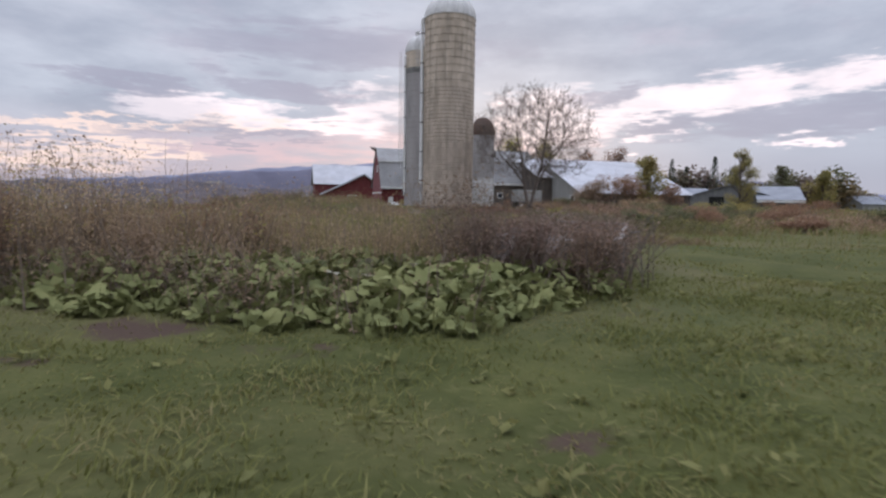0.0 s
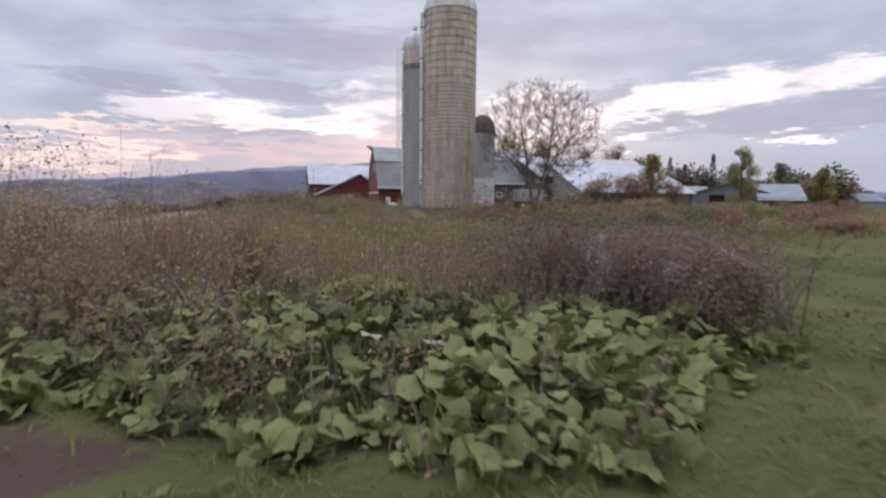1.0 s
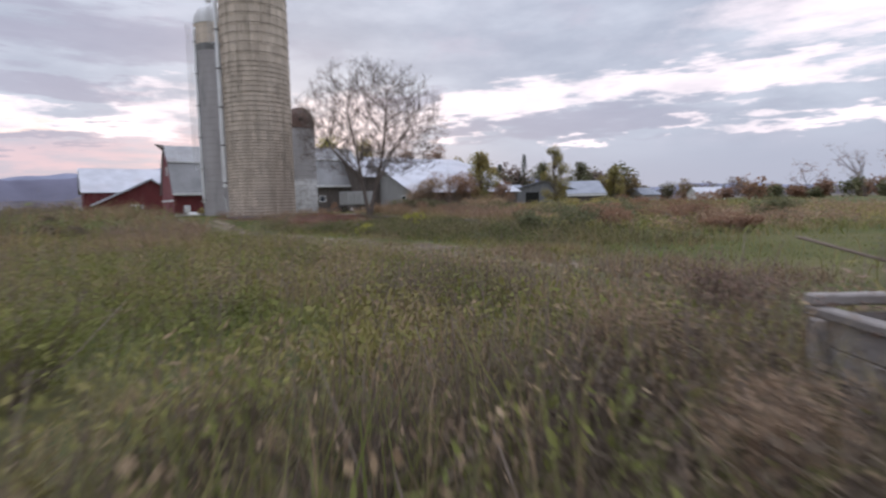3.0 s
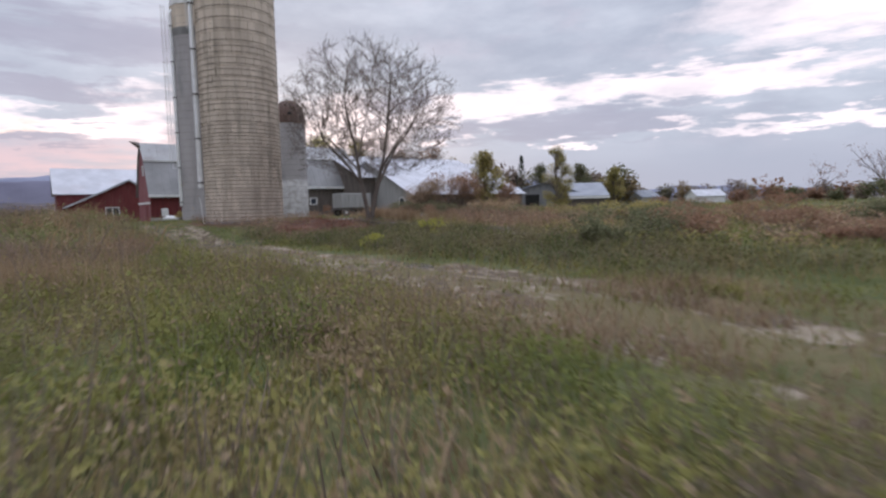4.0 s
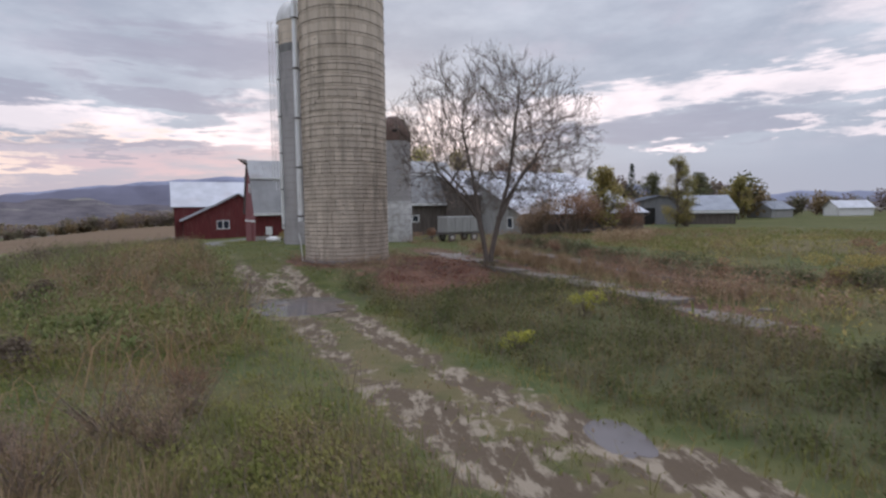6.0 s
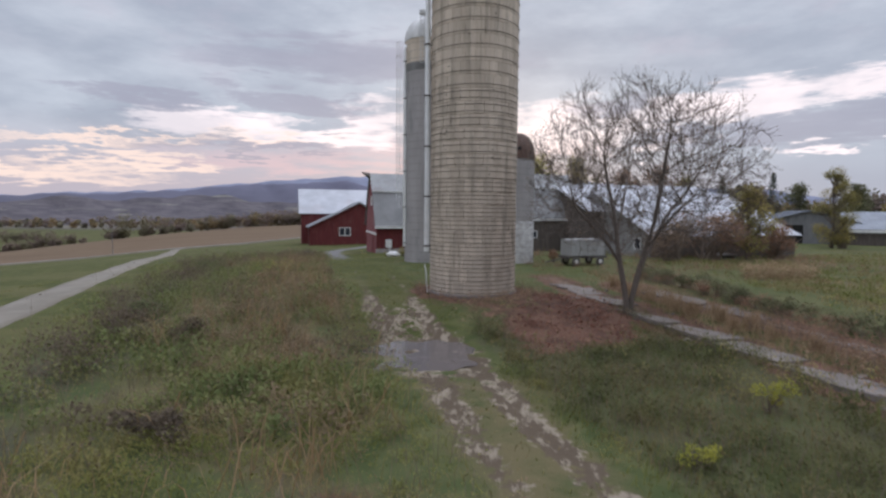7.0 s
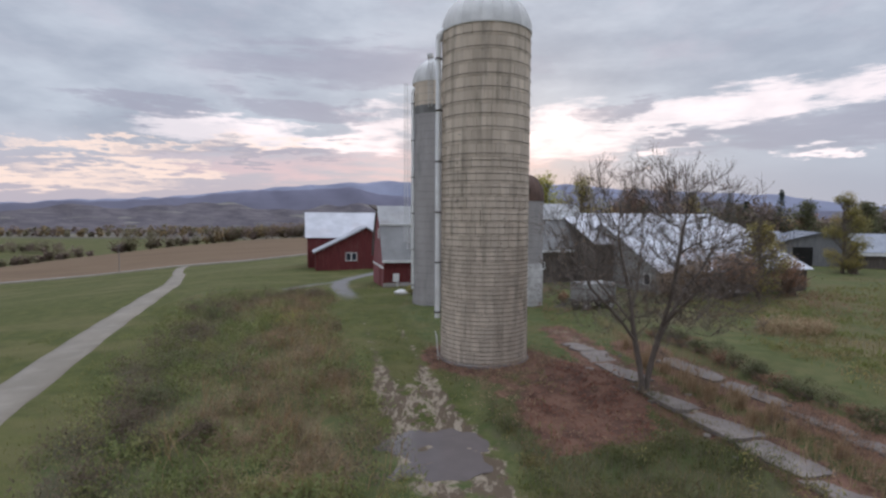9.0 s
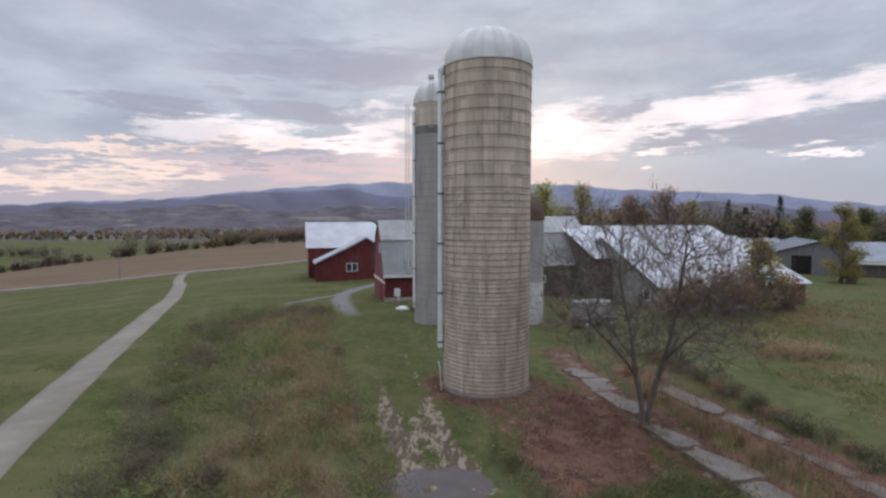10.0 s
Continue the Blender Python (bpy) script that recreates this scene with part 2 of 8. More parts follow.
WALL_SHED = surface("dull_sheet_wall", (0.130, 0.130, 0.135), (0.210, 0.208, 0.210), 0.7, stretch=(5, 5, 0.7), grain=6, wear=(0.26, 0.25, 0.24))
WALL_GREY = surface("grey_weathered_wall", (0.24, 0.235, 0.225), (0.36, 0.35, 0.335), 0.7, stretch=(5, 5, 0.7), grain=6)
OLD_WOOD = surface("old_grey_wood", (0.13, 0.112, 0.102), (0.27, 0.24, 0.22), 1.6, stretch=(1, 1, 3), grain=40, bump=0.6, wear=(0.10, 0.085, 0.07), rnd="object", rnd_amount=0.2)
# Near-black colour that stands for the dark inside an opening.
BLACK_IN = surface("unlit_inside", (0.012, 0.011, 0.010), (0.022, 0.02, 0.018), 1.0)
PANE = glassy("window_pane", (0.03, 0.035, 0.045))
WATER = glassy("muddy_water", (0.095, 0.080, 0.078), rough=0.12, spec=0.5)
SLAB = surface("cracked_concrete_slab", (0.125, 0.105, 0.094), (0.230, 0.196, 0.177), 1.3, grain=18, bump=0.5, wear=(0.17, 0.14, 0.12), wear_scale=0.8, wear_amount=0.7)
ROAD_GRAVEL = surface("pale_gravel_road", (0.150, 0.130, 0.104), (0.230, 0.200, 0.163), 0.25, grain=25, bump=0.3, wear=(0.26, 0.235, 0.20), wear_scale=0.3)
BARK = surface("grey_bark", (0.100, 0.080, 0.068), (0.185, 0.150, 0.126), 4.0, stretch=(3, 3, 0.5), grain=30, bump=0.8)
TWIG = surface("dead_twig", (0.150, 0.114, 0.088), (0.265, 0.206, 0.163), 6.0)


# ---------------------------------------------------------------- builders
def link(name, bm, material, parent=None, label="", smooth=False):
    me = bpy.data.meshes.new(name)
    bm.to_mesh(me)
    bm.free()
    if smooth:
        me.polygons.foreach_set("use_smooth", [True] * len(me.polygons))
    me.materials.append(material)
    ob = new(name, me)
    if parent is not None:
        ob.parent = parent
    if label:
        ob["label"] = label
    return ob


def part(name, bm, material, parent, label="", smooth=False):
    """One mesh object under a thing or under a part."""
    return link(name, bm, material, parent, label, smooth)


def thing(name, place=(0, 0, 0), turn=0.0, label="", category="", group="", kind=""):
    ob = new(name)
    ob.empty_display_size = 0.2
    ob.matrix_world = pose(*place, 0, 0, turn)
    return tagged(ob, label, category, group, kind)


def box(bm, lo, hi, bevel=0.0, m=None):
    """A box between two corners, with its edges rounded by bevel."""
    g = bmesh.ops.create_cube(bm, size=1.0)
    vs = g["verts"]
    c, s = (Vector(lo) + Vector(hi)) / 2, Vector(hi) - Vector(lo)
    for v in vs:
        v.co = Vector((v.co.x * s.x, v.co.y * s.y, v.co.z * s.z)) + c
    if bevel:
        es = list({e for v in vs for e in v.link_edges})
        r = bmesh.ops.bevel(bm, geom=es, offset=bevel, segments=1, affect="EDGES", profile=0.5)
        vs = list({v for f in r["faces"] for v in f.verts} | {v for v in vs if v.is_valid})
    if m is not None:
        for v in vs:
            v.co = m @ v.co
    return vs


def beam(bm, a, b, wide, thick=None):
    """A squared bar from a to b."""
    a, b = Vector(a), Vector(b)
    d = b - a
    q = d.to_track_quat("Z", "Y").to_matrix().to_4x4()
    t = thick or wide
    return box(bm, (-wide / 2, -t / 2, 0), (wide / 2, t / 2, d.length), 0, Matrix.Translation(a) @ q)


def tube(bm, pts, radii, sides=8, cap=True):
    """A round tube through points with a radius at each."""
    pts = [Vector(p) for p in pts]
    rings = []
    for i, p in enumerate(pts):
        d = (pts[min(i + 1, len(pts) - 1)] - pts[max(i - 1, 0)]).normalized()
        q = d.to_track_quat("Z", "Y")
        rings.append([bm.verts.new(p + q @ Vector((math.cos(k / sides * math.tau), math.sin(k / sides * math.tau), 0)) * radii[i]) for k in range(sides)])
    for r0, r1 in zip(rings, rings[1:]):
        for k in range(sides):
            bm.faces.new((r0[k], r0[(k + 1) % sides], r1[(k + 1) % sides], r1[k]))
    if cap:
        bm.faces.new(rings[0][::-1])
        bm.faces.new(rings[-1])


def lathe(bm, profile, sides=48, a0=0.0, a1=math.tau):
    """Turn a profile of (radius, height) about z."""
    full = abs(a1 - a0 - math.tau) < 1e-6
    n = sides if full else sides + 1
    rings = [[bm.verts.new((r * math.cos(a0 + (a1 - a0) * k / sides), r * math.sin(a0 + (a1 - a0) * k / sides), z)) for k in range(n)] for r, z in profile]
    for r0, r1 in zip(rings, rings[1:]):
        for k in range(sides):
            bm.faces.new((r0[k], r0[(k + 1) % n], r1[(k + 1) % n], r1[k]))
    bmesh.ops.remove_doubles(bm, verts=bm.verts[:], dist=1e-5)


def poly(bm, pts, thick=None):
    """A flat polygon; with thick, a slab whose other face lies that far along."""
    vs = [bm.verts.new(p) for p in pts]
    f = bm.faces.new(vs)
    if thick:
        off = Vector(thick)
        ws = [bm.verts.new(Vector(p) + off) for p in pts]
        bm.faces.new(ws[::-1])
        for i in range(len(vs)):
            j = (i + 1) % len(vs)
            bm.faces.new((vs[j], vs[i], ws[i], ws[j]))
    return f


def raw_mesh(name, verts, tris, material, parent=None, quads=False, smooth=False):
    """A mesh straight from arrays."""
    me = bpy.data.meshes.new(name)
    k = 4 if quads else 3
    me.vertices.add(len(verts))
    me.vertices.foreach_set("co", np.asarray(verts, np.float32).ravel())
    me.loops.add(len(tris) * k)
    me.loops.foreach_set("vertex_index", np.asarray(tris, np.int32).ravel())
    me.polygons.add(len(tris))
    me.polygons.foreach_set("loop_start", np.arange(0, len(tris) * k, k, dtype=np.int32))
    if smooth:
        me.polygons.foreach_set("use_smooth", np.ones(len(tris), bool))
    me.update(calc_edges=True)
    me.materials.append(material)
    ob = new(name, me)
    if parent is not None:
        ob.parent = parent
    return ob


# ---------------------------------------------------------------- the lie of the land
def ease(v, lo, hi):
    t = np.clip((v - lo) / (hi - lo), 0, 1)
    return t * t * (3 - 2 * t)


def wave(x, y, s, k=0.0):
    """Soft irregular swell between about -1 and 1."""
    return (np.sin(x * s + 1.3 * np.sin(y * s * 0.7 + k)) + np.sin(y * s * 1.13 + 1.7 * np.sin(x * s * 0.6 + 2 + k)) + 0.6 * np.sin((x + y) * s * 1.9 + k)) / 2.6


TRACK = [(10.5, -58), (7.6, -48.5), (6.1, -41.5), (5.8, -37.5), (5.55, -33.6), (4.75, -30.2), (3.05, -26.6), (1.6, -23.2), (0.55, -20.0), (-0.5, -15.5), (-1.9, -12.0), (-3.9, -6.0), (-6.4, 3.0), (-9.6, 15), (-13, 27), (-16.8, 38), (-20.3, 48)]
LANE = [(-11.5, 16), (-13.6, 24), (-16.4, 31), (-19.0, 39), (-20.6, 47), (-20.0, 54), (-17.5, 62), (-10, 67)]
LANE_W = [(-20.5, 48), (-23.2, 42.5), (-25.5, 36)]
WEST_ROAD = [(-13, -90), (-14, -52), (-14, -38), (-20, -18), (-24.3, -8.2), (-28.2, 1.0), (-32.9, 12.5), (-38.2, 25.8), (-49, 50), (-66, 83), (-84, 114), (-92, 130), (-95, 139)]
FAR_ROAD = [(-330, 120), (-200, 131), (-103, 139), (-40, 152), (60, 166)]


def to_line(x, y, line):
    """Distance to a polyline, and how far along it, for arrays of points."""
    best, along, run = np.full(np.shape(x), 1e9), np.zeros(np.shape(x)), 0.0
    side = np.zeros(np.shape(x))
    for (ax, ay), (bx, by) in zip(line, line[1:]):
        dx, dy = bx - ax, by - ay
        ln = math.hypot(dx, dy)
        t = np.clip(((x - ax) * dx + (y - ay) * dy) / ln**2, 0, 1)
        px, py = x - ax - t * dx, y - ay - t * dy
        d = np.hypot(px, py)
        s = np.sign(dx * py - dy * px)
        m = d < best
        best, along, side = np.where(m, d, best), np.where(m, run + t * ln, along), np.where(m, s, side)
        run += ln
    return best, along, side


def rut_gap(y):
    """Half the distance between the two ruts of the track."""
    return 0.9 + 0.2 * ease(-np.asarray(y, float), 25, 28) + 0.4 * ease(y, -12, -6)


def height(x, y):
    x, y = np.asarray(x, float), np.asarray(y, float)
    z = -0.40 - 0.22 * ease(y, -50, -30) + 0.58 * ease(y, -14, 1) * ease(x, -24, -4)
    z = z - 0.30 * np.exp(-(((x + 1.9) / 5) ** 2) - ((y + 12.5) / 5) ** 2)
    z = z + 0.35 * ease(x, 6, 12) * ease(y, -34, -12) * (1 - ease(y, 0, 14))
    z = z + 0.55 * np.exp(-(((x + 11.5) / 6.5) ** 2) - ((y + 6) / 14) ** 2)
    z = z + 0.35 * np.exp(-(((x - 3.6) / 3.4) ** 2) - ((y + 4.5) / 3.2) ** 2)
    left = np.clip(-18 - x, 0, None)
    fall = np.where(left < 50, 0.0013 * left**2, 3.25 + 0.13 * (left - 50))
    z = z - np.minimum(fall, 11.0)
    far_left = ease(-x, 60, 260) * 2.0
    z = z - far_left
    z = z - 0.7 * ease(y, 24, 60) - 0.042 * np.clip(y - 82, 0, 90) * ease(-x, -40, 10)
    z = z + 0.05 * wave(x, y, 0.55) + 0.025 * wave(x, y, 1.9, 1.0)
    b = y - np.interp(x, [p[0] for p in FAR_ROAD], [p[1] for p in FAR_ROAD])
    z_road = np.interp(x, [-250, -156, -128, -100, -76, -55, -10], [-19.5, -14.0, -11.5, -8.3, -6.4, -4.1, -1.5])
    z_crest = np.interp(x, [-300, -249, -201, -161, -117, -86, -20], [-25, -19.3, -12.5, -7.5, -3.5, -2.2, -2.0])
    valley = np.where(b < 110, z_road + (z_crest - z_road) * ease(b, -6, 116), z_crest + (-24.0 - z_crest) * ease(b, 112, 330))
    k = ease(b, -75, -8) * ease(-x, -25, 30)
    z = z * (1 - k) + valley * k
    r = np.hypot(x, y + 40)
    z = z + 1.2 * wave(x, y, 0.013, 2.0) * ease(r, 160, 500)
    d, _, _ = to_line(x, y, TRACK)
    z = z - 0.07 * np.exp(-(((d - rut_gap(y)) / 0.35) ** 2)) * ease(-y, -8, 2)
    basin = np.exp(-((((x + 2.2) / 3.3) ** 2 + ((y + 11.8) / 3.4) ** 2) ** 2))
    z = z * (1 - basin) + basin * (-1.0 + 0.07 * wave(x, y, 1.7, 4.0) + 0.045 * wave(x, y, 4.3, 1.0))
    dip = np.exp(-((((x - 5.15) / 0.85) ** 2 + ((y + 27.75) / 1.4) ** 2) ** 2))
    z = z * (1 - dip) - 0.76 * dip
    return z


def ground_z(x, y):
    return float(height(np.array([x]), np.array([y]))[0])


# ---------------------------------------------------------------- ground: one sheet out to the horizon
def spaced(lo, hi, near_lo, near_hi, step, grow):
    out = list(np.arange(near_lo, near_hi + 1e-6, step))
    for sign, edge, end in ((1, near_hi, hi), (-1, near_lo, lo)):
        p, s = edge, step
        while sign * (end - p) > 0:
            s *= grow
            p += sign * s
            out.append(p)
    return np.array(sorted(out))


def ground_material():
    m = bpy.data.materials.new("ground_cover")
    m.use_nodes = True
    n = Nodes(m.node_tree)
    pos = n.add("ShaderNodeNewGeometry").outputs["Position"]

    def zone(name):
        return n.add("ShaderNodeAttribute", {"attribute_name": name}).outputs["Fac"]

    big, mid, small = n.noise(pos, 0.12, 4.0), n.noise(pos, 0.9, 5.0, 0.65), n.noise(pos, 9.0, 4.0, 0.7)
    lawn = n.mix(n.step(mid, 0.35, 0.68), (0.052, 0.060, 0.018), (0.088, 0.091, 0.030))
    lawn = n.mix(n.math("MULTIPLY", n.step(n.noise(n.scaled(pos, (0.6, 1.3, 1)), 0.11, 6.0, 0.65), 0.45, 0.64), 0.7), lawn, (0.124, 0.108, 0.050))
    lawn = n.mix(n.math("MULTIPLY", n.step(small, 0.5, 0.72), 0.4), lawn, (0.128, 0.126, 0.048))
    blade = n.noise(pos, 38.0, 3.0, 0.7)
    lawn = n.mix(n.math("MULTIPLY", n.step(blade, 0.52, 0.70), 0.55), lawn, (0.044, 0.054, 0.018))
    lawn = n.mix(n.math("MULTIPLY", n.step(n.noise(pos, 4.5, 5.0, 0.7), 0.53, 0.72), 0.4), lawn, (0.120, 0.110, 0.050))
    rough = n.mix(n.step(mid, 0.36, 0.66), (0.060, 0.077, 0.029), (0.107, 0.109, 0.047))
    rough = n.mix(n.math("MULTIPLY", n.step(big, 0.45, 0.62), 0.5), rough, (0.130, 0.096, 0.052))
    col = n.mix(zone("rough"), lawn, rough)
    ragged = n.math("MULTIPLY", n.math("SUBTRACT", mid, 0.5), 1.0)
    col = n.mix(n.math("MULTIPLY", n.step(n.math("ADD", zone("tan"), ragged), 0.40, 0.85), 0.7), col, (0.140, 0.106, 0.060))
    col = n.mix(n.step(n.math("ADD", zone("brush"), ragged), 0.40, 0.85), col, (0.074, 0.070, 0.040))
    col = n.mix(n.math("MULTIPLY", zone("field"), 0.95), col, n.mix(n.noise(n.scaled(pos, (0.3, 1.4, 1)), 0.08, 5.0, 0.6), (0.088, 0.054, 0.036), (0.200, 0.138, 0.088)))
    far = n.mix(n.step(n.noise(n.scaled(pos, (0.35, 1.6, 1)), 0.012, 5.0, 0.6), 0.42, 0.6), (0.080, 0.070, 0.070), (0.17, 0.150, 0.115))
    col = n.mix(zone("woods"), col, far)
    dead = n.mix(n.step(mid, 0.4, 0.62), (0.088, 0.048, 0.036), (0.160, 0.088, 0.062))
    torn = n.math("SUBTRACT", n.math("ADD", zone("dead"), n.math("MULTIPLY", n.math("SUBTRACT", mid, 0.5), 1.3)), 0.0)
    col = n.mix(n.step(torn, 0.42, 0.62), col, dead)
    mud = n.mix(n.step(n.noise(n.scaled(pos, (1.5, 0.6, 1)), 1.5, 8.0, 0.70), 0.48, 0.58), (0.100, 0.074, 0.052), (0.250, 0.204, 0.153))
    k = n.math("ADD", n.math("MULTIPLY", zone("mud"), n.math("ADD", 0.55, n.math("MULTIPLY", n.step(n.noise(pos, 0.7, 3.0, 0.6), 0.36, 0.62), 0.5))), n.math("MULTIPLY", n.math("SUBTRACT", n.noise(pos, 2.8, 9.0, 0.76), 0.5), 1.25))
    col = n.mix(n.step(k, 0.40, 0.58), col, mud)
    earth = n.math("ADD", zone("earth"), n.math("MULTIPLY", n.math("SUBTRACT", n.noise(pos, 1.6, 5.0, 0.7), 0.5), 1.2))
    col = n.mix(n.step(earth, 0.5, 0.68), col, (0.075, 0.05, 0.038))
    gravel = n.math("ADD", zone("gravel"), n.math("MULTIPLY", n.math("SUBTRACT", n.noise(pos, 1.2, 5.0, 0.7), 0.5), 0.7))
    col = n.mix(n.step(gravel, 0.32, 0.85), col, n.mix(small, (0.135, 0.130, 0.132), (0.215, 0.206, 0.205)))
    b = n.add("ShaderNodeBump", Strength=0.6, Distance=0.06)
    n.put(b.inputs["Height"], n.math("ADD", mid, n.math("MULTIPLY", small, 0.5)))
    p = n.add("ShaderNodeBsdfPrincipled", Base_Color=col, Roughness=0.9, Normal=b.outputs[0])
    p.inputs["Specular IOR Level"].default_value = 0.1
    n.add("ShaderNodeOutputMaterial", Surface=p.outputs[0])
    return m


def inside(x, y, pts, soft):
    """How far a point lies inside a convex outline (counter-clockwise), eased over soft metres."""
    d = np.full(np.shape(x), 1e9)
    for (ax, ay), (bx, by) in zip(pts, pts[1:] + pts[:1]):
        ln = math.hypot(bx - ax, by - ay)
        d = np.minimum(d, ((bx - ax) * (y - ay) - (by - ay) * (x - ax)) / ln)
    return ease(d, -soft, soft)


DITCH = [(5.9, 9), (6.5, 4.4), (7.3, -0.8), (8.4, -4.8), (9.5, -8.6), (10.6, -11.6), (11.4, -14.6), (12.2, -18.5), (12.8, -22)]
DITCH_EAST = [(9.8, 3.0), (10.7, -0.9), (12.4, -5.0), (13.8, -8.2), (15.0, -11.0), (15.8, -14.0)]
DEAD_PILE = [(-0.5, 0.4), (-1.5, -3.2), (2.7, -12.6), (7.2, -10.9), (7.9, -7.0), (6.8, -2.0), (3.6, 1.2)]


TAN_SPOTS = [(-11.4, -11.9), (-10.6, -11.3), (-8.7, -12.1), (-7.8, -7.3), (-9.9, -1.2), (-10.9, -3.1), (-14.0, 4.0), (-13.0, 1.5), (-23.0, 20), (-17.3, 20.5), (-15.5, 12), (-17, 16), (-6.2, -14.6), (-11.4, -6.2), (-20, 24), (-12.6, 7), (-4.6, -22), (-7.5, -27)]
DARK_SPOTS = [(-16.7, -12.7), (-15.2, -12.6), (-17.6, -8.7), (-19, -5.5), (-20.4, -2.0), (-21.5, 1.5), (-22.4, 4.7), (-24, 10), (-26, 17), (-25, 20), (-24, 26), (-13.7, -17.3), (-11.5, -24), (-10, -30), (-20, 28)]


def clumped(x, y, scale, lo, hi, seed=0.0):
    """Patchy cover: 0 to 1 by a soft swell."""
    return ease(wave(x, y, scale, seed) + 0.5 * wave(x, y, scale * 2.7, seed + 3), lo, hi)


def near_spots(x, y, spots, r):
    """1 in the middle of the spots, falling off unevenly."""
    out = np.zeros(np.shape(x))
    for sx, sy in spots:
        out = np.maximum(out, np.exp(-(((x - sx) / r) ** 2) - ((y - sy) / (r * 1.35)) ** 2))
    return np.clip(out * (1 + 0.6 * wave(x, y, 1.6, 2.0)), 0, 1)


def in_field(x, y, soft=0.8):
    """The tall weeds between the track and the west road."""
    d_track, _, side = to_line(x, y, TRACK)
    d_road, _, _ = to_line(x, y, WEST_ROAD)
    x_road = np.interp(y, [p[1] for p in WEST_ROAD], [p[0] for p in WEST_ROAD])
    edge = 1.65 + 2.15 * ease(y, -14, 3) + 0.5 * wave(x, y, 0.7, 2.0)
    x_road = x_road + 0.9 * wave(x, y, 0.55, 6.0)
    y = y + 2.5 * wave(x, y, 0.35, 3.0)
    return ease(d_track, edge - soft, edge + soft) * (side > 0) * ease(x - x_road, 5.2 - soft, 5.2 + soft) * ease(34.0 - y, -1.5, 1.5) * ease(y, -49, -46)


gx = np.unique(np.concatenate([spaced(-4600, 4600, -26, 26, 0.5, 1.08), np.arange(-260, -40, 4.0), np.arange(-8.25, 12, 0.5)]))
gy = np.unique(np.concatenate([spaced(-900, 4700, -62, 58, 0.5, 1.08), np.arange(112, 172, 1.3), np.arange(-46.25, -4, 0.5)]))
GX, GY = np.meshgrid(gx, gy)
GZ = height(GX, GY)
nx, ny = len(gx), len(gy)
idx = np.arange(nx * ny).reshape(ny, nx)
quads = np.stack([idx[:-1, :-1], idx[:-1, 1:], idx[1:, 1:], idx[1:, :-1]], -1).reshape(-1, 4)
ground = raw_mesh("ground", np.stack([GX, GY, GZ], -1).reshape(-1, 3), quads, ground_material(), quads=True, smooth=True)
tagged(ground, "autumn grass land with mud, dead leaves and distant fields", "ground", kind="structure")


def ground_zone(name, values):
    a = ground.data.attributes.new(name, "FLOAT", "POINT")
    a.data.foreach_set("value", np.asarray(values, np.float32).ravel())


D_TRACK, A_TRACK, S_TRACK = to_line(GX, GY, TRACK)
D_LANE = np.minimum(to_line(GX, GY, LANE)[0] + 0.25, to_line(GX, GY, LANE_W)[0] + 0.8)
R0 = np.hypot(GX, GY + 40)
rut = np.exp(-(((D_TRACK - rut_gap(GY)) / 0.46) ** 2)) * (0.90 + 0.2 * wave(GX, GY, 0.8)) + (0.22 + 0.42 * ease(-GY, 24, 29)) * ease(-D_TRACK, -2.5, -1.4)
fade = 0.20 + 0.12 * ease(-GY, -18, -6) + 0.68 * ease(-GY, 1, 5)
rut = rut * (1 - 0.45 * ease(-GY, 33, 36) - 0.45 * ease(-GY, 38, 43))
ground_zone("mud", np.clip(rut * fade * 0.95 + 0.8 * np.exp(-(((GX + 1.9) / 2.9) ** 2) - ((GY + 12.0) / 3.6) ** 2) + 0.45 * np.exp(-(((GX + 4.4) / 1.8) ** 2) - ((GY + 7.2) / 2.6) ** 2) + 0.25 * np.exp(-(((D_TRACK - rut_gap(GY)) / 0.4) ** 2)) * (1 - fade) * (GY < 30) + 0.5 * ease(-to_line(GX, GY, DITCH)[0], -1.6, -0.5) + 0.4 * ease(-to_line(GX, GY, DITCH_EAST)[0], -1.6, -0.5), 0, 1))
ground_zone("gravel", 0.8 * ease(-D_LANE, -2.7, -0.7) * ease(GY, 14, 34))
ground_zone("dead", np.maximum(inside(GX, GY, DEAD_PILE, 1.2) * (0.55 + 0.45 * ease(GX - 0.3 * GY, 3.2, 5.5)), np.maximum(0.8 * np.exp(-((np.hypot(GX, GY) - 3.2) / 1.0) ** 2), 0.72 * ease(-np.minimum(to_line(GX, GY, DITCH)[0], to_line(GX, GY, DITCH_EAST)[0]), -2.4, -0.8))))
leafy = 0.6 * ease(GY, -54.9, -54.0) * ease(-GY, 45.0, 50.0) * ease(-GX, -4.6, -3.4)
strip = ease(GX, 14, 20) * ease(GY, -32, -26) * (1 - ease(GX, 60, 90))
rough_zone = np.clip(np.maximum.reduce([in_field(GX, GY), leafy, 0.75 * strip, (0.6 + 0.4 * wave(GX, GY, 0.22, 3.0)) * ease(GX, 5, 9) * ease(GY, -34, -28) * (1 - ease(GY, 45, 65)), 0.9 * (GX > -8) * (GX < 6) * ease(GY, -53, -49) * ease(-D_TRACK, -40, -30) * ease(D_TRACK, 1.5, 3)]), 0, 1)
rough_zone = np.maximum(rough_zone, 0.85 * ease(-D_TRACK, -6, -2) * (GY < -13) * ease(GY, -46, -40))
ground_zone("rough", rough_zone)
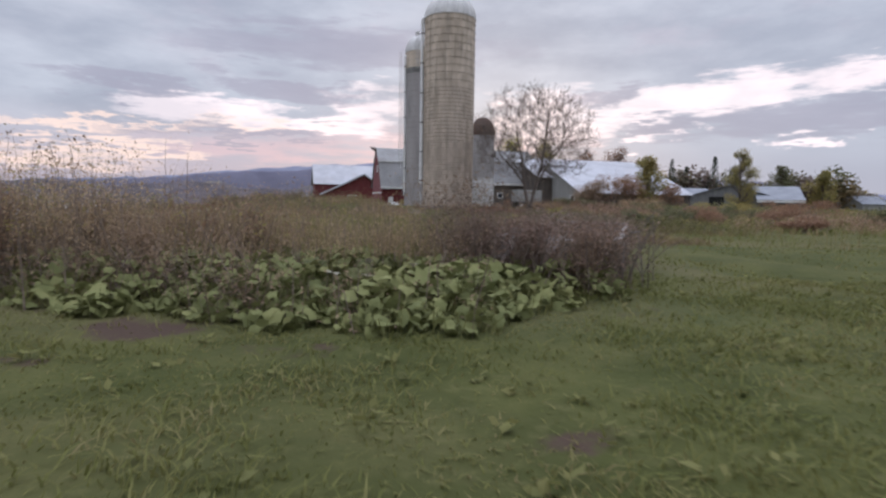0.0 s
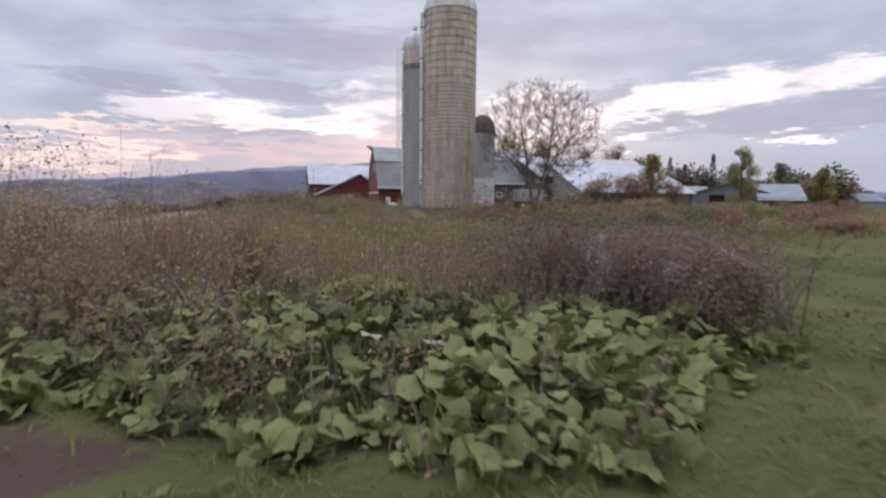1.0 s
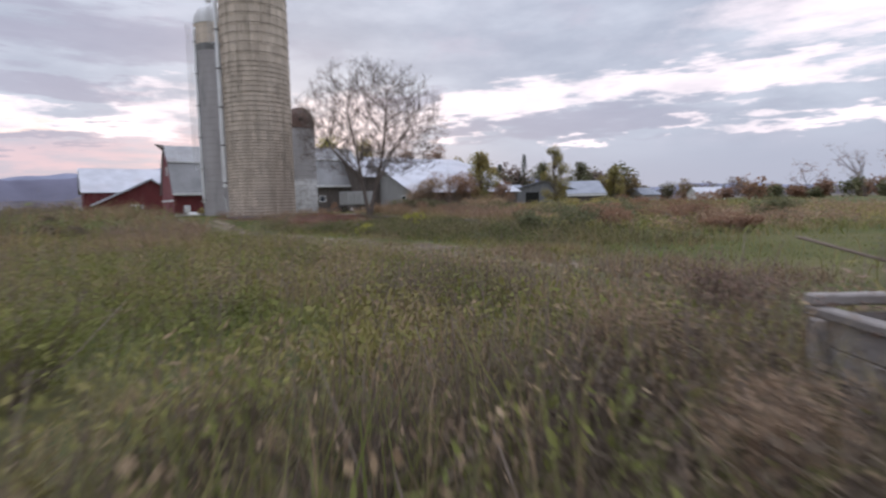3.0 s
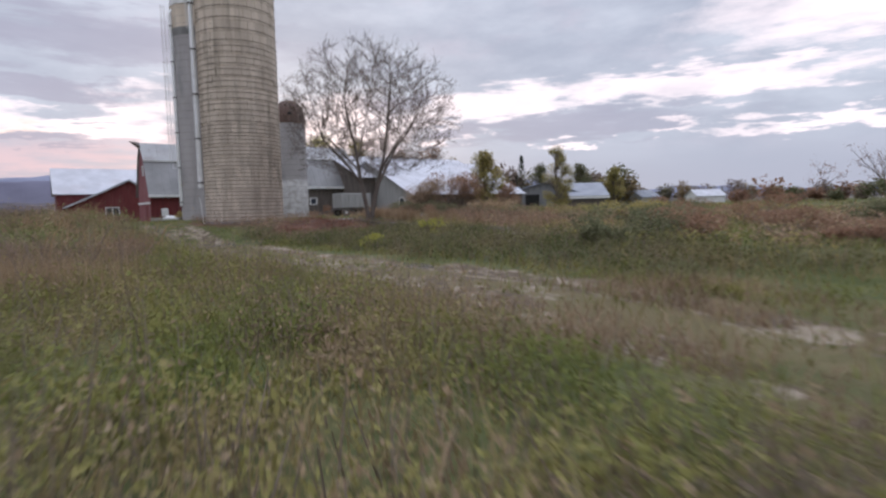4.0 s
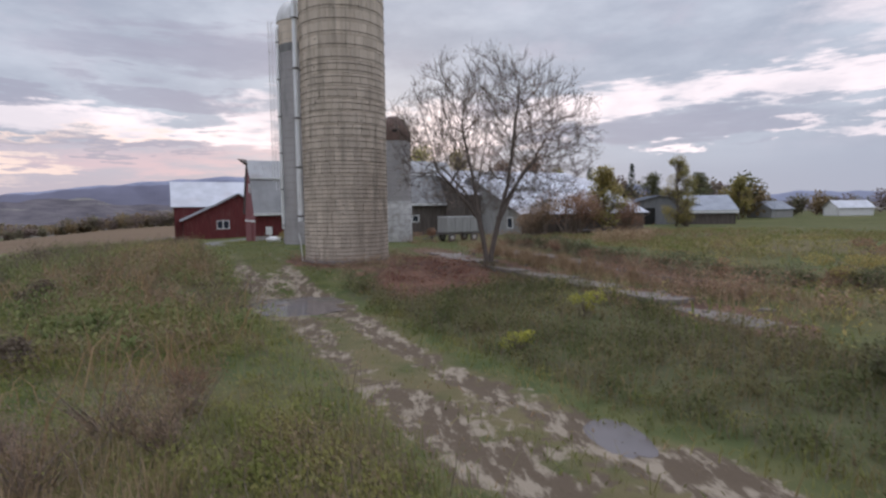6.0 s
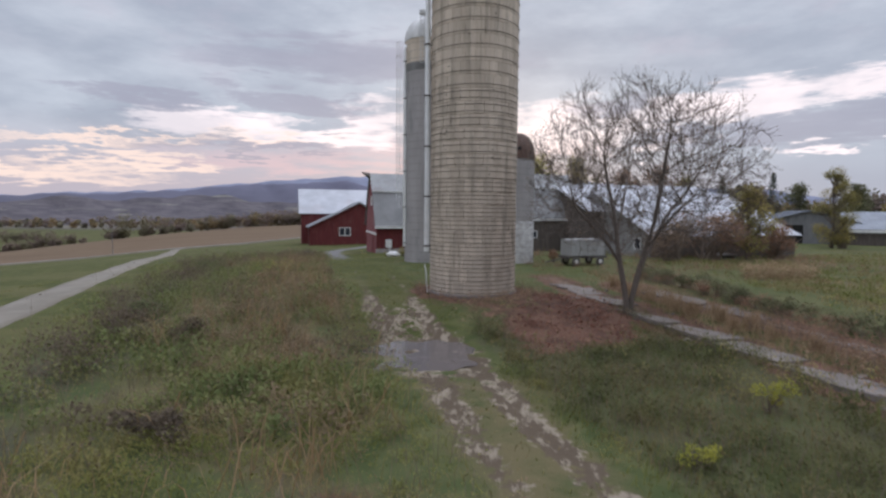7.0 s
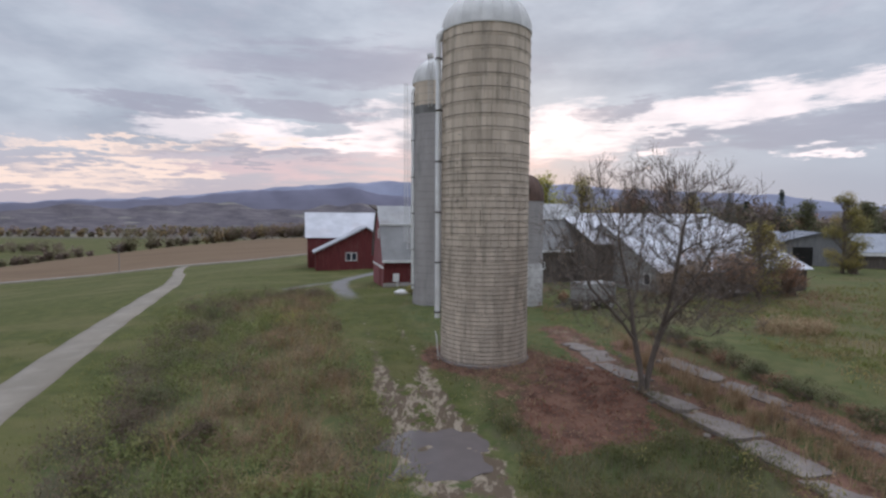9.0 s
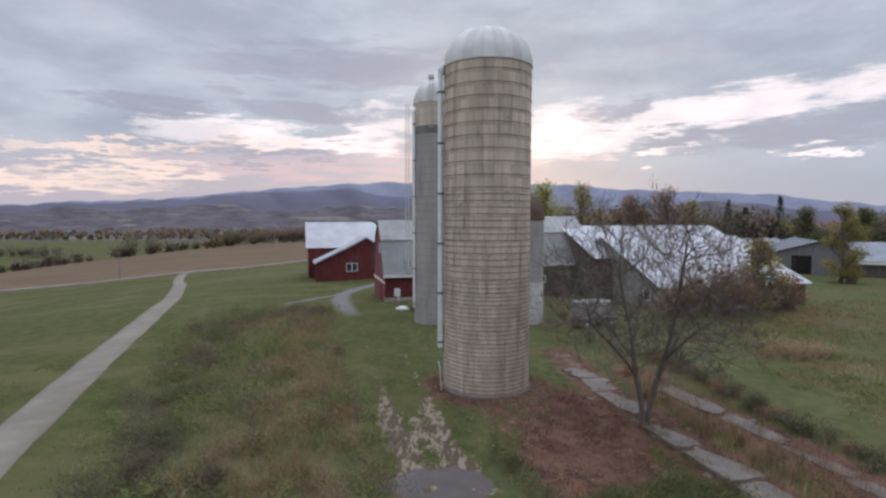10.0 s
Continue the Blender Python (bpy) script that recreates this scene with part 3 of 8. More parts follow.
ground_zone("tan", np.maximum(in_field(GX, GY) * near_spots(GX, GY, TAN_SPOTS, 2.3), 0.72 * ease(-D_TRACK, -2.8, -1.2) * ease(-GY, 13, 17) * ease(GY, -46, -40) + 0.75 * clumped(GX, GY, 0.22, -0.3, 0.6, 8.0) * ease(GX, 13, 17) * (1 - ease(GX, 60, 80)) * ease(GY, -34, -28) * (1 - ease(GY, 30, 45))))
ground_zone("brush", np.maximum(in_field(GX, GY) * near_spots(GX, GY, DARK_SPOTS, 2.6), 0.62 * (S_TRACK < 0) * ease(D_TRACK, 1.8, 2.8) * ease(GY, -36, -32) * ease(-GY, 6, 10) * ease(13.0 - GX, -1, 1)))
ground_zone("earth", np.maximum.reduce([0.95 * np.exp(-(((GX + 1.45) / 0.75) ** 2) - ((GY + 54.55) / 0.46) ** 2), 0.9 * np.exp(-(((GX - 0.3) / 0.9) ** 2) - ((GY + 55.2) / 0.32) ** 2), 0.75 * np.exp(-(((GX + 1.6) / 0.5) ** 2) - ((GY + 55.6) / 0.3) ** 2), 0.8 * np.exp(-(((GX - 2.0) / 0.5) ** 2) - ((GY + 56.6) / 0.35) ** 2), 0.7 * leafy]))
FAR_Y = np.interp(GX, [p[0] for p in FAR_ROAD], [p[1] for p in FAR_ROAD])
beyond = GY - FAR_Y
ground_zone("field", ease(beyond, 2.5, 4.5) * (1 - ease(beyond, 112, 128)) * (GX < 40))
ground_zone("woods", np.clip(np.maximum(ease(beyond, 560, 640), ease(R0, 420, 620) * ease(GX, -60, 40)), 0, 1))


# ---------------------------------------------------------------- roads
def ribbon(name, line, wide, material, label, lift=0.03, step=2.0):
    pts = []
    for (ax, ay), (bx, by) in zip(line, line[1:]):
        k = max(1, int(math.hypot(bx - ax, by - ay) / step))
        pts += [(ax + (bx - ax) * i / k, ay + (by - ay) * i / k) for i in range(k)]
    pts.append(line[-1])
    p = np.array(pts)
    for _ in range(6):
        p[1:-1] = (p[:-2] + 2 * p[1:-1] + p[2:]) / 4
    d = np.gradient(p, axis=0)
    d /= np.linalg.norm(d, axis=1, keepdims=True)
    side = np.stack([-d[:, 1], d[:, 0]], -1)
    cols, vs = np.array([-1, -0.97, -0.5, 0, 0.5, 0.97, 1.0]), []
    for c in cols:
        q = p + side * c * wide / 2 * (1 + 0.03 * np.sin(np.arange(len(p)) * 1.7 + c))[:, None]
        vs.append(np.stack([q[:, 0], q[:, 1], height(q[:, 0], q[:, 1]) + (lift + 0.05 * (1 - c * c) if abs(c) < 0.99 else -0.08)], -1))
    vs = np.stack(vs, 1)
    n = len(p)
    ix = np.arange(n * len(cols)).reshape(n, len(cols))
    qs = np.stack([ix[:-1, :-1], ix[1:, :-1], ix[1:, 1:], ix[:-1, 1:]], -1).reshape(-1, 4)[:, ::-1]
    ob = raw_mesh(name, vs.reshape(-1, 3), qs, material, quads=True, smooth=True)
    return tagged(ob, label, "road", kind="structure")


ribbon("road_west", WEST_ROAD, 2.7, ROAD_GRAVEL, "narrow pale gravel farm road between mown grass verges")
ribbon("road_far", FAR_ROAD, 5.5, ROAD_GRAVEL, "pale country road along a brown field", lift=0.35, step=6.0)


# ---------------------------------------------------------------- silos
def hoop_mesh(r, thick=0.018, sides=56):
    bm = bmesh.new()
    lathe(bm, [(r, -thick), (r + thick, 0), (r, thick), (r - thick * 0.5, 0), (r, -thick)], sides)
    return bm


def dome(parent, r, z0, rise, gores, material, name="dome_panel"):
    """Pressed-metal gores with a raised seam between them, all on one mesh."""
    bm = bmesh.new()
    half = math.pi / gores
    grid = []
    for i in range(9):
        t = i / 8 * math.pi / 2
        rr, z = (r + 0.05) * math.cos(t) ** 0.85 if i < 8 else 0.05, rise * math.sin(t)
        grid.append([bm.verts.new((rr * math.cos(a) * k, rr * math.sin(a) * k, z + (0.02 if k > 1.0 else 0))) for a, k in ((-half, 1.012), (-half * 0.86, 1.0), (0, 1.0), (half * 0.86, 1.0), (half, 1.012))])
    for g0, g1 in zip(grid, grid[1:]):
        for a in range(4):
            bm.faces.new((g0[a], g0[a + 1], g1[a + 1], g1[a]))
    first = part(name, bm, material, parent, smooth=True)
    first.location = (0, 0, z0)
    for k in range(1, gores):
        o = new(name, first.data)
        o.parent = parent
        o.matrix_basis = pose(0, 0, z0, 0, 0, 360 * k / gores)
    bm = bmesh.new()
    lathe(bm, [(r + 0.01, -0.05), (r + 0.055, -0.05), (r + 0.06, 0.02), (r + 0.04, 0.04), (r + 0.01, -0.05)], 56)
    part("eave_ring", bm, material, parent).location = (0, 0, z0)


def pipe_on(parent, foot, top, radius=0.14, brackets=5, inward=None, hood=True):
    """A white filler pipe with clamps, bent over into the dome at its top."""
    bm = bmesh.new()
    x, y, z = foot
    pts, rad = [(x, y, z), (x, y, z + 0.02), (x, y, top - 0.6)], [radius * 0.96, radius, radius]
    if hood:
        ix, iy = inward
        for i in range(1, 6):
            a = i / 5 * math.pi * 0.55
            k = 0.7 * (1 - math.cos(a))
            pts.append((x + ix * k, y + iy * k, top - 0.6 + 0.75 * math.sin(a)))
            rad.append(radius * (1 + 0.25 * i / 5))
    tube(bm, pts, rad, 12)
    pipe = part("filler_pipe", bm, WHITE_PIPE, parent, "white filler pipe", smooth=True)
    for i in range(brackets):
        zz = z + 0.35 + (top - z - 2.0) * i / max(1, brackets - 1)
        bm = bmesh.new()
        lathe(bm, [(radius + 0.01, -0.05), (radius + 0.035, -0.05), (radius + 0.035, 0.05), (radius + 0.01, 0.05), (radius + 0.01, -0.05)], 12)
        box(bm, (-0.03, -0.03, -0.03), (0.5, 0.03, 0.03), 0, pose(0, 0, 0, 0, 0, math.degrees(math.atan2(inward[1], inward[0]))))
        o = part("clamp", bm, IRON, pipe)
        o.location = (x, y, zz)
    return pipe


def tall_silo():
    r, top = 2.68, 19.7
    silo = thing("silo", (0, 0, ground_z(0, -2.7) - 0.15), 0, "tall round concrete stave silo with a ribbed white metal dome", "silo")
    base = silo.location.z
    silo_h = top - base
    bm = bmesh.new()
    lathe(bm, [(r - 0.16, 0), (r - 0.05, 0), (r - 0.05, silo_h), (r - 0.16, silo_h)], 64)
    part("core_wall", bm, MORTAR, silo)
    bm = bmesh.new()
    lathe(bm, [(r + 0.0, -0.5), (r + 0.14, -0.5), (r + 0.13, 0.28), (r + 0.03, 0.36)], 64)
    part("foundation_ring", bm, SLAB, silo)
    rows, count = 26, 30
    h = (silo_h - 0.3) / rows
    step = math.tau / count
    rng = random.Random(4)
    variants = []
    for v in range(4):
        bm = bmesh.new()
        seg, half = 3, step / 2 - 0.0038
        lo, hi = [], []
        for ring, z, inset in ((lo, 0.012, 0.0), (hi, h - 0.012, 0.0)):
            for k in range(seg + 1):
                a = -half + 2 * half * k / seg
                ring.append(bm.verts.new((r * math.cos(a), r * math.sin(a), z)))
        bl = [bm.verts.new(((r - 0.05) * math.cos(a), (r - 0.05) * math.sin(a), 0.0)) for a in (-half - 0.003, half + 0.003)]
        bh = [bm.verts.new(((r - 0.05) * math.cos(a), (r - 0.05) * math.sin(a), h)) for a in (-half - 0.003, half + 0.003)]
        for k in range(seg):
            bm.faces.new((lo[k], lo[k + 1], hi[k + 1], hi[k]))
        bm.faces.new((bl[0], *lo, bl[1]) if False else (bl[0], bl[1], *lo[::-1]))
        bm.faces.new((*hi, bh[1], bh[0]))
        bm.faces.new((bl[0], lo[0], hi[0], bh[0]))
        bm.faces.new((lo[-1], bl[1], bh[1], hi[-1]))
        bmesh.ops.recalc_face_normals(bm, faces=bm.faces[:])
        for q in bm.verts:
            q.co += Vector((rng.uniform(-0.004, 0.004), 0, rng.uniform(-0.004, 0.004)))
        me = bpy.data.meshes.new("stave")
        bm.to_mesh(me)
        bm.free()
        me.materials.append(CONCRETE)
        variants.append(me)
    rest_v, rest_f = [], []
    for i in range(rows):
        for j in range(count):
            a = (j + 0.5 * (i % 2)) * step
            me = variants[rng.randrange(4)]
            out = 1.0 + rng.uniform(-0.0012, 0.0022)
            front = math.sin(a) < -0.56 and i % 26 < 26
            m = pose(0, 0, 0.3 + i * h, 0, 0, math.degrees(a)) @ Matrix.Diagonal((out, out, 1, 1))
            if front:
                o = new("stave", me)
                o.parent = silo
                o.matrix_basis = m
            else:
                k = len(rest_v)
                rest_v += [m @ v.co for v in me.vertices]
                rest_f += [[k + q for q in p.vertices] for p in me.polygons]
    me = bpy.data.meshes.new("stave_rest")
    me.from_pydata(rest_v, [], rest_f)
    me.materials.append(CONCRETE_REST)
    o = new("staves_behind", me)
    o.parent = silo
    o["kind"] = "stuff"
    # steel hoops: closer together towards the ground, where the load is greater
    me = None
    z = 0.42
    while z < silo_h - 0.3:
        up = z / silo_h
        if me is None:
            hp = part("hoop", hoop_mesh(r + 0.012), IRON, silo)
            me = hp.data
        else:
            hp = new("hoop", me)
            hp.parent = silo
        hp.location = (0, 0, z)
        hp.rotation_euler = (0, 0, rng.uniform(0, 6))
        gap = 0.25 if up < 0.35 else 0.38 if up < 0.62 else 0.75
        z += gap + rng.uniform(-0.015, 0.015)
    # hoop lugs, in loose columns
    bm = bmesh.new()
    box(bm, (-0.02, -0.05, -0.022), (0.03, 0.05, 0.022), 0.008)
    lug = part("hoop_lug", bm, IRON, silo)
    lug.location = (r * math.cos(-1.3), r * math.sin(-1.3), 1.0)
    for k in range(60):
        a, zz = -math.pi / 2 + rng.choice((-1.1, -0.62, -0.05, 0.42, 0.95)) + rng.uniform(-0.1, 0.1), 0.6 + (silo_h - 1.2) * rng.random() ** 1.5
        o = new("hoop_lug", lug.data)
        o.parent = silo
        o.matrix_basis = pose(r * math.cos(a), r * math.sin(a), zz, 0, 0, math.degrees(a))
    dome(silo, r, silo_h, 2.4, 28, GALV)
    f = (-2.86, -0.75)
    pipe_on(silo, (*f, 2.55 - base), silo_h + 0.1, 0.165, 6, (0.95, 0.3))
    # unloader hood and box beside the eave
    bm = bmesh.new()
    box(bm, (-2.98, -0.9, silo_h - 0.5), (-2.62, -0.5, silo_h - 0.1), 0.06)
    part("hood_box", bm, GALV, silo)
    # thin standpipe by the foot
    bm = bmesh.new()
    tube(bm, [(-2.75, -1.2, 0.2), (-2.85, -1.25, 1.6), (-2.95, -1.1, 2.0)], [0.04, 0.04, 0.03], 6)
    part("standpipe", bm, GALV, silo)
    return silo


tall_silo()


def cement_silo():
    r, x, y = 2.4, -4.5, 21.5
    base = ground_z(x, y) - 0.2
    silo = thing("silo", (x, y, base), 0, "smooth grey cement silo with a white metal dome", "silo")
    hh = 21.9 - base
    bm = bmesh.new()
    lathe(bm, [(r, -0.3), (r, hh - 3.1)], 56)
    part("shell", bm, CEMENT, silo, smooth=True)
    bm = bmesh.new()
    lathe(bm, [(r + 0.015, hh - 3.1), (r + 0.015, hh - 2.3)], 56)
    part("stained_band", bm, CEMENT_DARK, silo, "dark stained band", smooth=True)
    bm = bmesh.new()
    lathe(bm, [(r, hh - 2.3), (r, hh)], 56)
    part("upper_shell", bm, CONCRETE, silo, smooth=True)
    me = None
    for k in range(30):
        zz = 0.5 + k * (hh - 1.0) / 29
        if me is None:
            o = part("hoop", hoop_mesh(r + 0.005, 0.012), CEMENT_DARK, silo)
            me = o.data
        else:
            o = new("hoop", me)
            o.parent = silo
        o.location = (0, 0, zz)
    dome(silo, r, hh, 2.5, 24, GALV)
    pipe_on(silo, (-2.28, -1.05, 1.75), hh - 0.4, 0.165, 6, (0.9, 0.42))
    # ladder with safety cage
    ladder = part("ladder", ladder_mesh(hh - 6, 0.42), GALV, silo, "galvanised ladder")
    ladder.matrix_basis = pose(-2.72, -0.75, 5.6, 0, 0, 65)
    bm = bmesh.new()
    for k in range(12):
        zz = 6.5 + k * (hh - 6.6) / 11
        lathe_at = [(0.33 * math.cos(a), 0.33 * math.sin(a), zz) for a in np.linspace(0.9, 5.4, 9)]
        for p, q in zip(lathe_at, lathe_at[1:]):
            beam(bm, p, q, 0.03, 0.012)
    for a in (1.5, 2.4, 3.14, 3.9, 4.8):
        beam(bm, (0.33 * math.cos(a), 0.33 * math.sin(a), 6.5), (0.33 * math.cos(a), 0.33 * math.sin(a), hh - 0.1), 0.025, 0.01)
    cage = part("safety_cage", bm, GALV, ladder)
    cage.matrix_basis = pose(-0.28, 0, -5.6, 0, 0, -65)
    # head of the loading chute, standing over the eave
    bm = bmesh.new()
    for sx in (-0.17, 0.17):
        beam(bm, (sx, 0, -2.6), (sx, 0, 2.0), 0.06)
    for k in range(13):
        beam(bm, (-0.17, 0, -2.5 + k * 0.36), (0.17, 0, -2.5 + k * 0.36), 0.035)
    box(bm, (-0.28, -0.2, 2.0), (0.28, 0.25, 2.4), 0.04)
    part("chute_head", bm, GALV, silo, "light metal chute frame").location = (-0.45, -2.5, hh)
    return silo


def ladder_mesh(ln, wide):
    bm = bmesh.new()
    for s in (-wide / 2, wide / 2):
        beam(bm, (0, s, 0), (0, s, ln), 0.05, 0.02)
    k = 0.15
    while k < ln:
        beam(bm, (0, -wide / 2, k), (0, wide / 2, k), 0.025)
        k += 0.32
    return bm


cement_silo()


def small_silo():
    r, x, y = 1.75, 4.55, 21.6
    base = ground_z(x, y) - 0.2
    silo = thing("silo", (x, y, base), 0, "short block silo, whitewashed below, with a rusty dark dome", "silo")
    hh = 10.4 - base
    bm = bmesh.new()
    lathe(bm, [(r + 0.03, -0.2), (r + 0.03, 4.3), (r, 4.35)], 44)
    part("whitewashed_foot", bm, WHITEWASH, silo, "whitewashed block foot", smooth=True)
    bm = bmesh.new()
    lathe(bm, [(r, 4.3), (r, hh)], 44)
    part("shell", bm, CEMENT, silo, smooth=True)
    me = None
    for k in range(16):
        if me is None:
            o = part("hoop", hoop_mesh(r + 0.03, 0.012, 44), CEMENT_DARK, silo)
            me = o.data
        else:
            o = new("hoop", me)
            o.parent = silo
        o.location = (0, 0, 0.6 + k * 0.6)
    dome(silo, r, hh, 2.6, 20, RUST_DOME)
    # Hatch box coloured near-black, as an opening with an unlit inside.
    bm = bmesh.new()
    box(bm, (-0.25, -1.72, hh + 0.2), (0.25, -1.25, hh + 1.1), 0.04)
    part("dome_hatch", bm, BLACK_IN, silo)
    return silo


small_silo()


# ---------------------------------------------------------------- farm buildings; each stands on its own axis u (along) and v (back)
def sheet_roof(name, corners, parent, material, rib=0.9, thick=0.08, label=""):
    """A roof slope from eave-left, eave-right, ridge-right, ridge-left, with standing ribs up the slope."""
    a, b, c, d = (Vector(p) for p in corners)
    nrm = (b - a).cross(d - a).normalized()
    bm = bmesh.new()
    poly(bm, [a, b, c, d], -nrm * thick)
    bmesh.ops.recalc_face_normals(bm, faces=bm.faces[:])
    sheet = part(name, bm, material, parent, label)
    bm = bmesh.new()
    ln = (b - a).length
    k = max(2, int(ln / rib))
    for i in range(k + 1):
        f = i / k
        p, q = a.lerp(b, f), d.lerp(c, f)
        e = (b - a).normalized() * 0.03
        poly(bm, [p - e, p + e, q + e, q - e], nrm * 0.035)
    bmesh.ops.recalc_face_normals(bm, faces=bm.faces[:])
    part("standing_seams", bm, material, sheet)["kind"] = "stuff"
    return sheet


def boards(name, outline, parent, material, nrm, board=0.45, thick=0.16, label=""):
    """A wall with its outline given in order, and upright battens standing out from it."""
    bm = bmesh.new()
    poly(bm, outline, -Vector(nrm) * thick)
    bmesh.ops.recalc_face_normals(bm, faces=bm.faces[:])
    return part(name, bm, material, parent, label)


def window(parent, centre, along, wide, high, nrm, panes=(2, 1), name="window"):
    """A framed window with its panes set back."""
    al, nr, up = Vector(along).normalized(), Vector(nrm).normalized(), Vector((0, 0, 1))
    m = Matrix((al, nr, up)).transposed().to_4x4()
    m.translation = Vector(centre)
    bm = bmesh.new()
    t = 0.13
    for lo, hi in (((-wide / 2 - t, -0.05, -high / 2 - t), (wide / 2 + t, 0.07, -high / 2)), ((-wide / 2 - t, -0.05, high / 2), (wide / 2 + t, 0.07, high / 2 + t)),
                   ((-wide / 2 - t, -0.05, -high / 2), (-wide / 2, 0.07, high / 2)), ((wide / 2, -0.05, -high / 2), (wide / 2 + t, 0.07, high / 2))):
        box(bm, lo, hi)
    for i in range(1, panes[0]):
        xx = -wide / 2 + wide * i / panes[0]
        box(bm, (xx - 0.09, -0.04, -high / 2), (xx + 0.09, 0.055, high / 2))
    for v in bm.verts:
        v.co = m @ v.co
    bmesh.ops.recalc_face_normals(bm, faces=bm.faces[:])
    fr = part(name, bm, TRIM, parent, "white framed window")
    for i in range(panes[0]):
        bm = bmesh.new()
        x0 = -wide / 2 + wide * i / panes[0]
        box(bm, (x0 + 0.02, -0.02, -high / 2), (x0 + wide / panes[0] - 0.02, 0.01, high / 2), 0, m)
        part("pane", bm, PANE, fr)
    return fr


def gambrel(name, place, turn, length, width, eave, brk, ridge, roof_low, roof_up, wall_front, wall_gable, label, left_gable=True, hood=True, door=True):
    """A gambrel barn. Its front wall runs along local x from 0 to length, the body goes back along local y. Heights over its own base."""
    barn = thing(name, place, turn, label, "barn")
    o, kb = 0.45, 0.24 * width
    for side in (0, 1):
        f = (lambda y: y) if side == 0 else (lambda y: width - y)
        x0, x1 = -0.2, length + 0.2
        low = [(x0, f(-o), eave - 0.35), (x1, f(-o), eave - 0.35), (x1, f(kb), brk), (x0, f(kb), brk)]
        up = [(x0, f(kb - 0.12), brk + 0.02), (x1, f(kb - 0.12), brk + 0.02), (x1, f(width / 2), ridge), (x0, f(width / 2), ridge)]
        for tag, cs, mt in (("lower_roof", low, roof_low), ("upper_roof", up, roof_up)):
            sheet_roof(tag, cs if side == 0 else [cs[1], cs[0], cs[3], cs[2]], barn, mt)
    bm = bmesh.new()
    box(bm, (-0.22, -o - 0.06, eave - 0.62), (length + 0.22, -o + 0.06, eave - 0.30))
    part("eave_board", bm, TRIM, barn, "white eave board")
    bm = bmesh.new()
    box(bm, (-0.2, kb - 0.2, brk - 0.06), (length + 0.2, kb - 0.02, brk + 0.12))
    part("break_board", bm, TRIM, barn)
    boards("front_wall", [(0, 0, -0.6), (length, 0, -0.6), (length, 0, eave - 0.1), (0, 0, eave - 0.1)], barn, wall_front, (0, -1, 0))
    boards("back_wall", [(length, width, -0.6), (0, width, -0.6), (0, width, eave - 0.1), (length, width, eave - 0.1)], barn, wall_front, (0, 1, 0))
    for x, nm in ((0.0, (-1, 0, 0)), (length, (1, 0, 0))):
        out = [(x, 0.01, -0.6), (x, 0.01, eave - 0.1), (x, kb, brk - 0.1), (x, width / 2, ridge - 0.1), (x, width - kb, brk - 0.1), (x, width - 0.01, eave - 0.1), (x, width - 0.01, -0.6)]
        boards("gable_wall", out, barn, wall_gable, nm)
    if hood:
        bm = bmesh.new()
        poly(bm, [(-0.2, width / 2 - 1.0, ridge - 0.65), (-0.2, width / 2 + 1.0, ridge - 0.65), (-1.3, width / 2, ridge + 0.08)], (0, 0, 0.08))
        poly(bm, [(-0.2, width / 2 - 1.0, ridge - 0.65), (-1.3, width / 2, ridge + 0.08), (-0.2, width / 2, ridge)], (0, 0.0, 0.08))
        poly(bm, [(-0.2, width / 2 + 1.0, ridge - 0.65), (-0.2, width / 2, ridge), (-1.3, width / 2, ridge + 0.08)], (0, 0.0, 0.08))
        part("hay_hood", bm, WALL_DARK, barn, "weathered hay hood")
    if door:
        bm = bmesh.new()
        box(bm, (-0.06, 2.2, -0.2), (0.03, 3.9, 2.1))
        part("barn_door", bm, RED_BOARD, barn)
        bm = bmesh.new()
        box(bm, (-0.08, -0.1, 2.35), (0.0, width, 2.6))
        part("gable_band", bm, TRIM, barn)
        window(barn, (-0.02, width * 0.42, brk - 1.2), (0, 1, 0), 0.8, 1.0, (-1, 0, 0), (1, 1))
    return barn


TURN = 18.0
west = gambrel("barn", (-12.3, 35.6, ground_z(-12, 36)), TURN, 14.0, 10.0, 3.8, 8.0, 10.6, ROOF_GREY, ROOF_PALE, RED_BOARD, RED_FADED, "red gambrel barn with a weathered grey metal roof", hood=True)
bm = bmesh.new()
box(bm, (1.2, -0.28, 0.7), (2.0, -0.16, 1.75), 0.03)
part("meter_panel", bm, TRIM, west, "pale electric meter panel")
bm = bmesh.new()
beam(bm, (1.75, -0.22, -0.3), (1.75, -0.22, 0.7), 0.14, 0.1)
part("meter_post", bm, TRIM, west)
bm = bmesh.new()
box(bm, (-0.1, -0.22, -0.6), (14.0, -0.165, 0.55), 0.02)
part("stone_footing", bm, CEMENT, west)
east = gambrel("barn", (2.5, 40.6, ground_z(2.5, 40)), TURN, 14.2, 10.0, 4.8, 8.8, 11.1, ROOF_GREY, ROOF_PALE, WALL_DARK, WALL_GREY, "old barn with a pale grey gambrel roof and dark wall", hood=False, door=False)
window(east, (6.6, -0.02, 2.3), (1, 0, 0), 0.9, 0.8, (0, -1, 0), (1, 1))


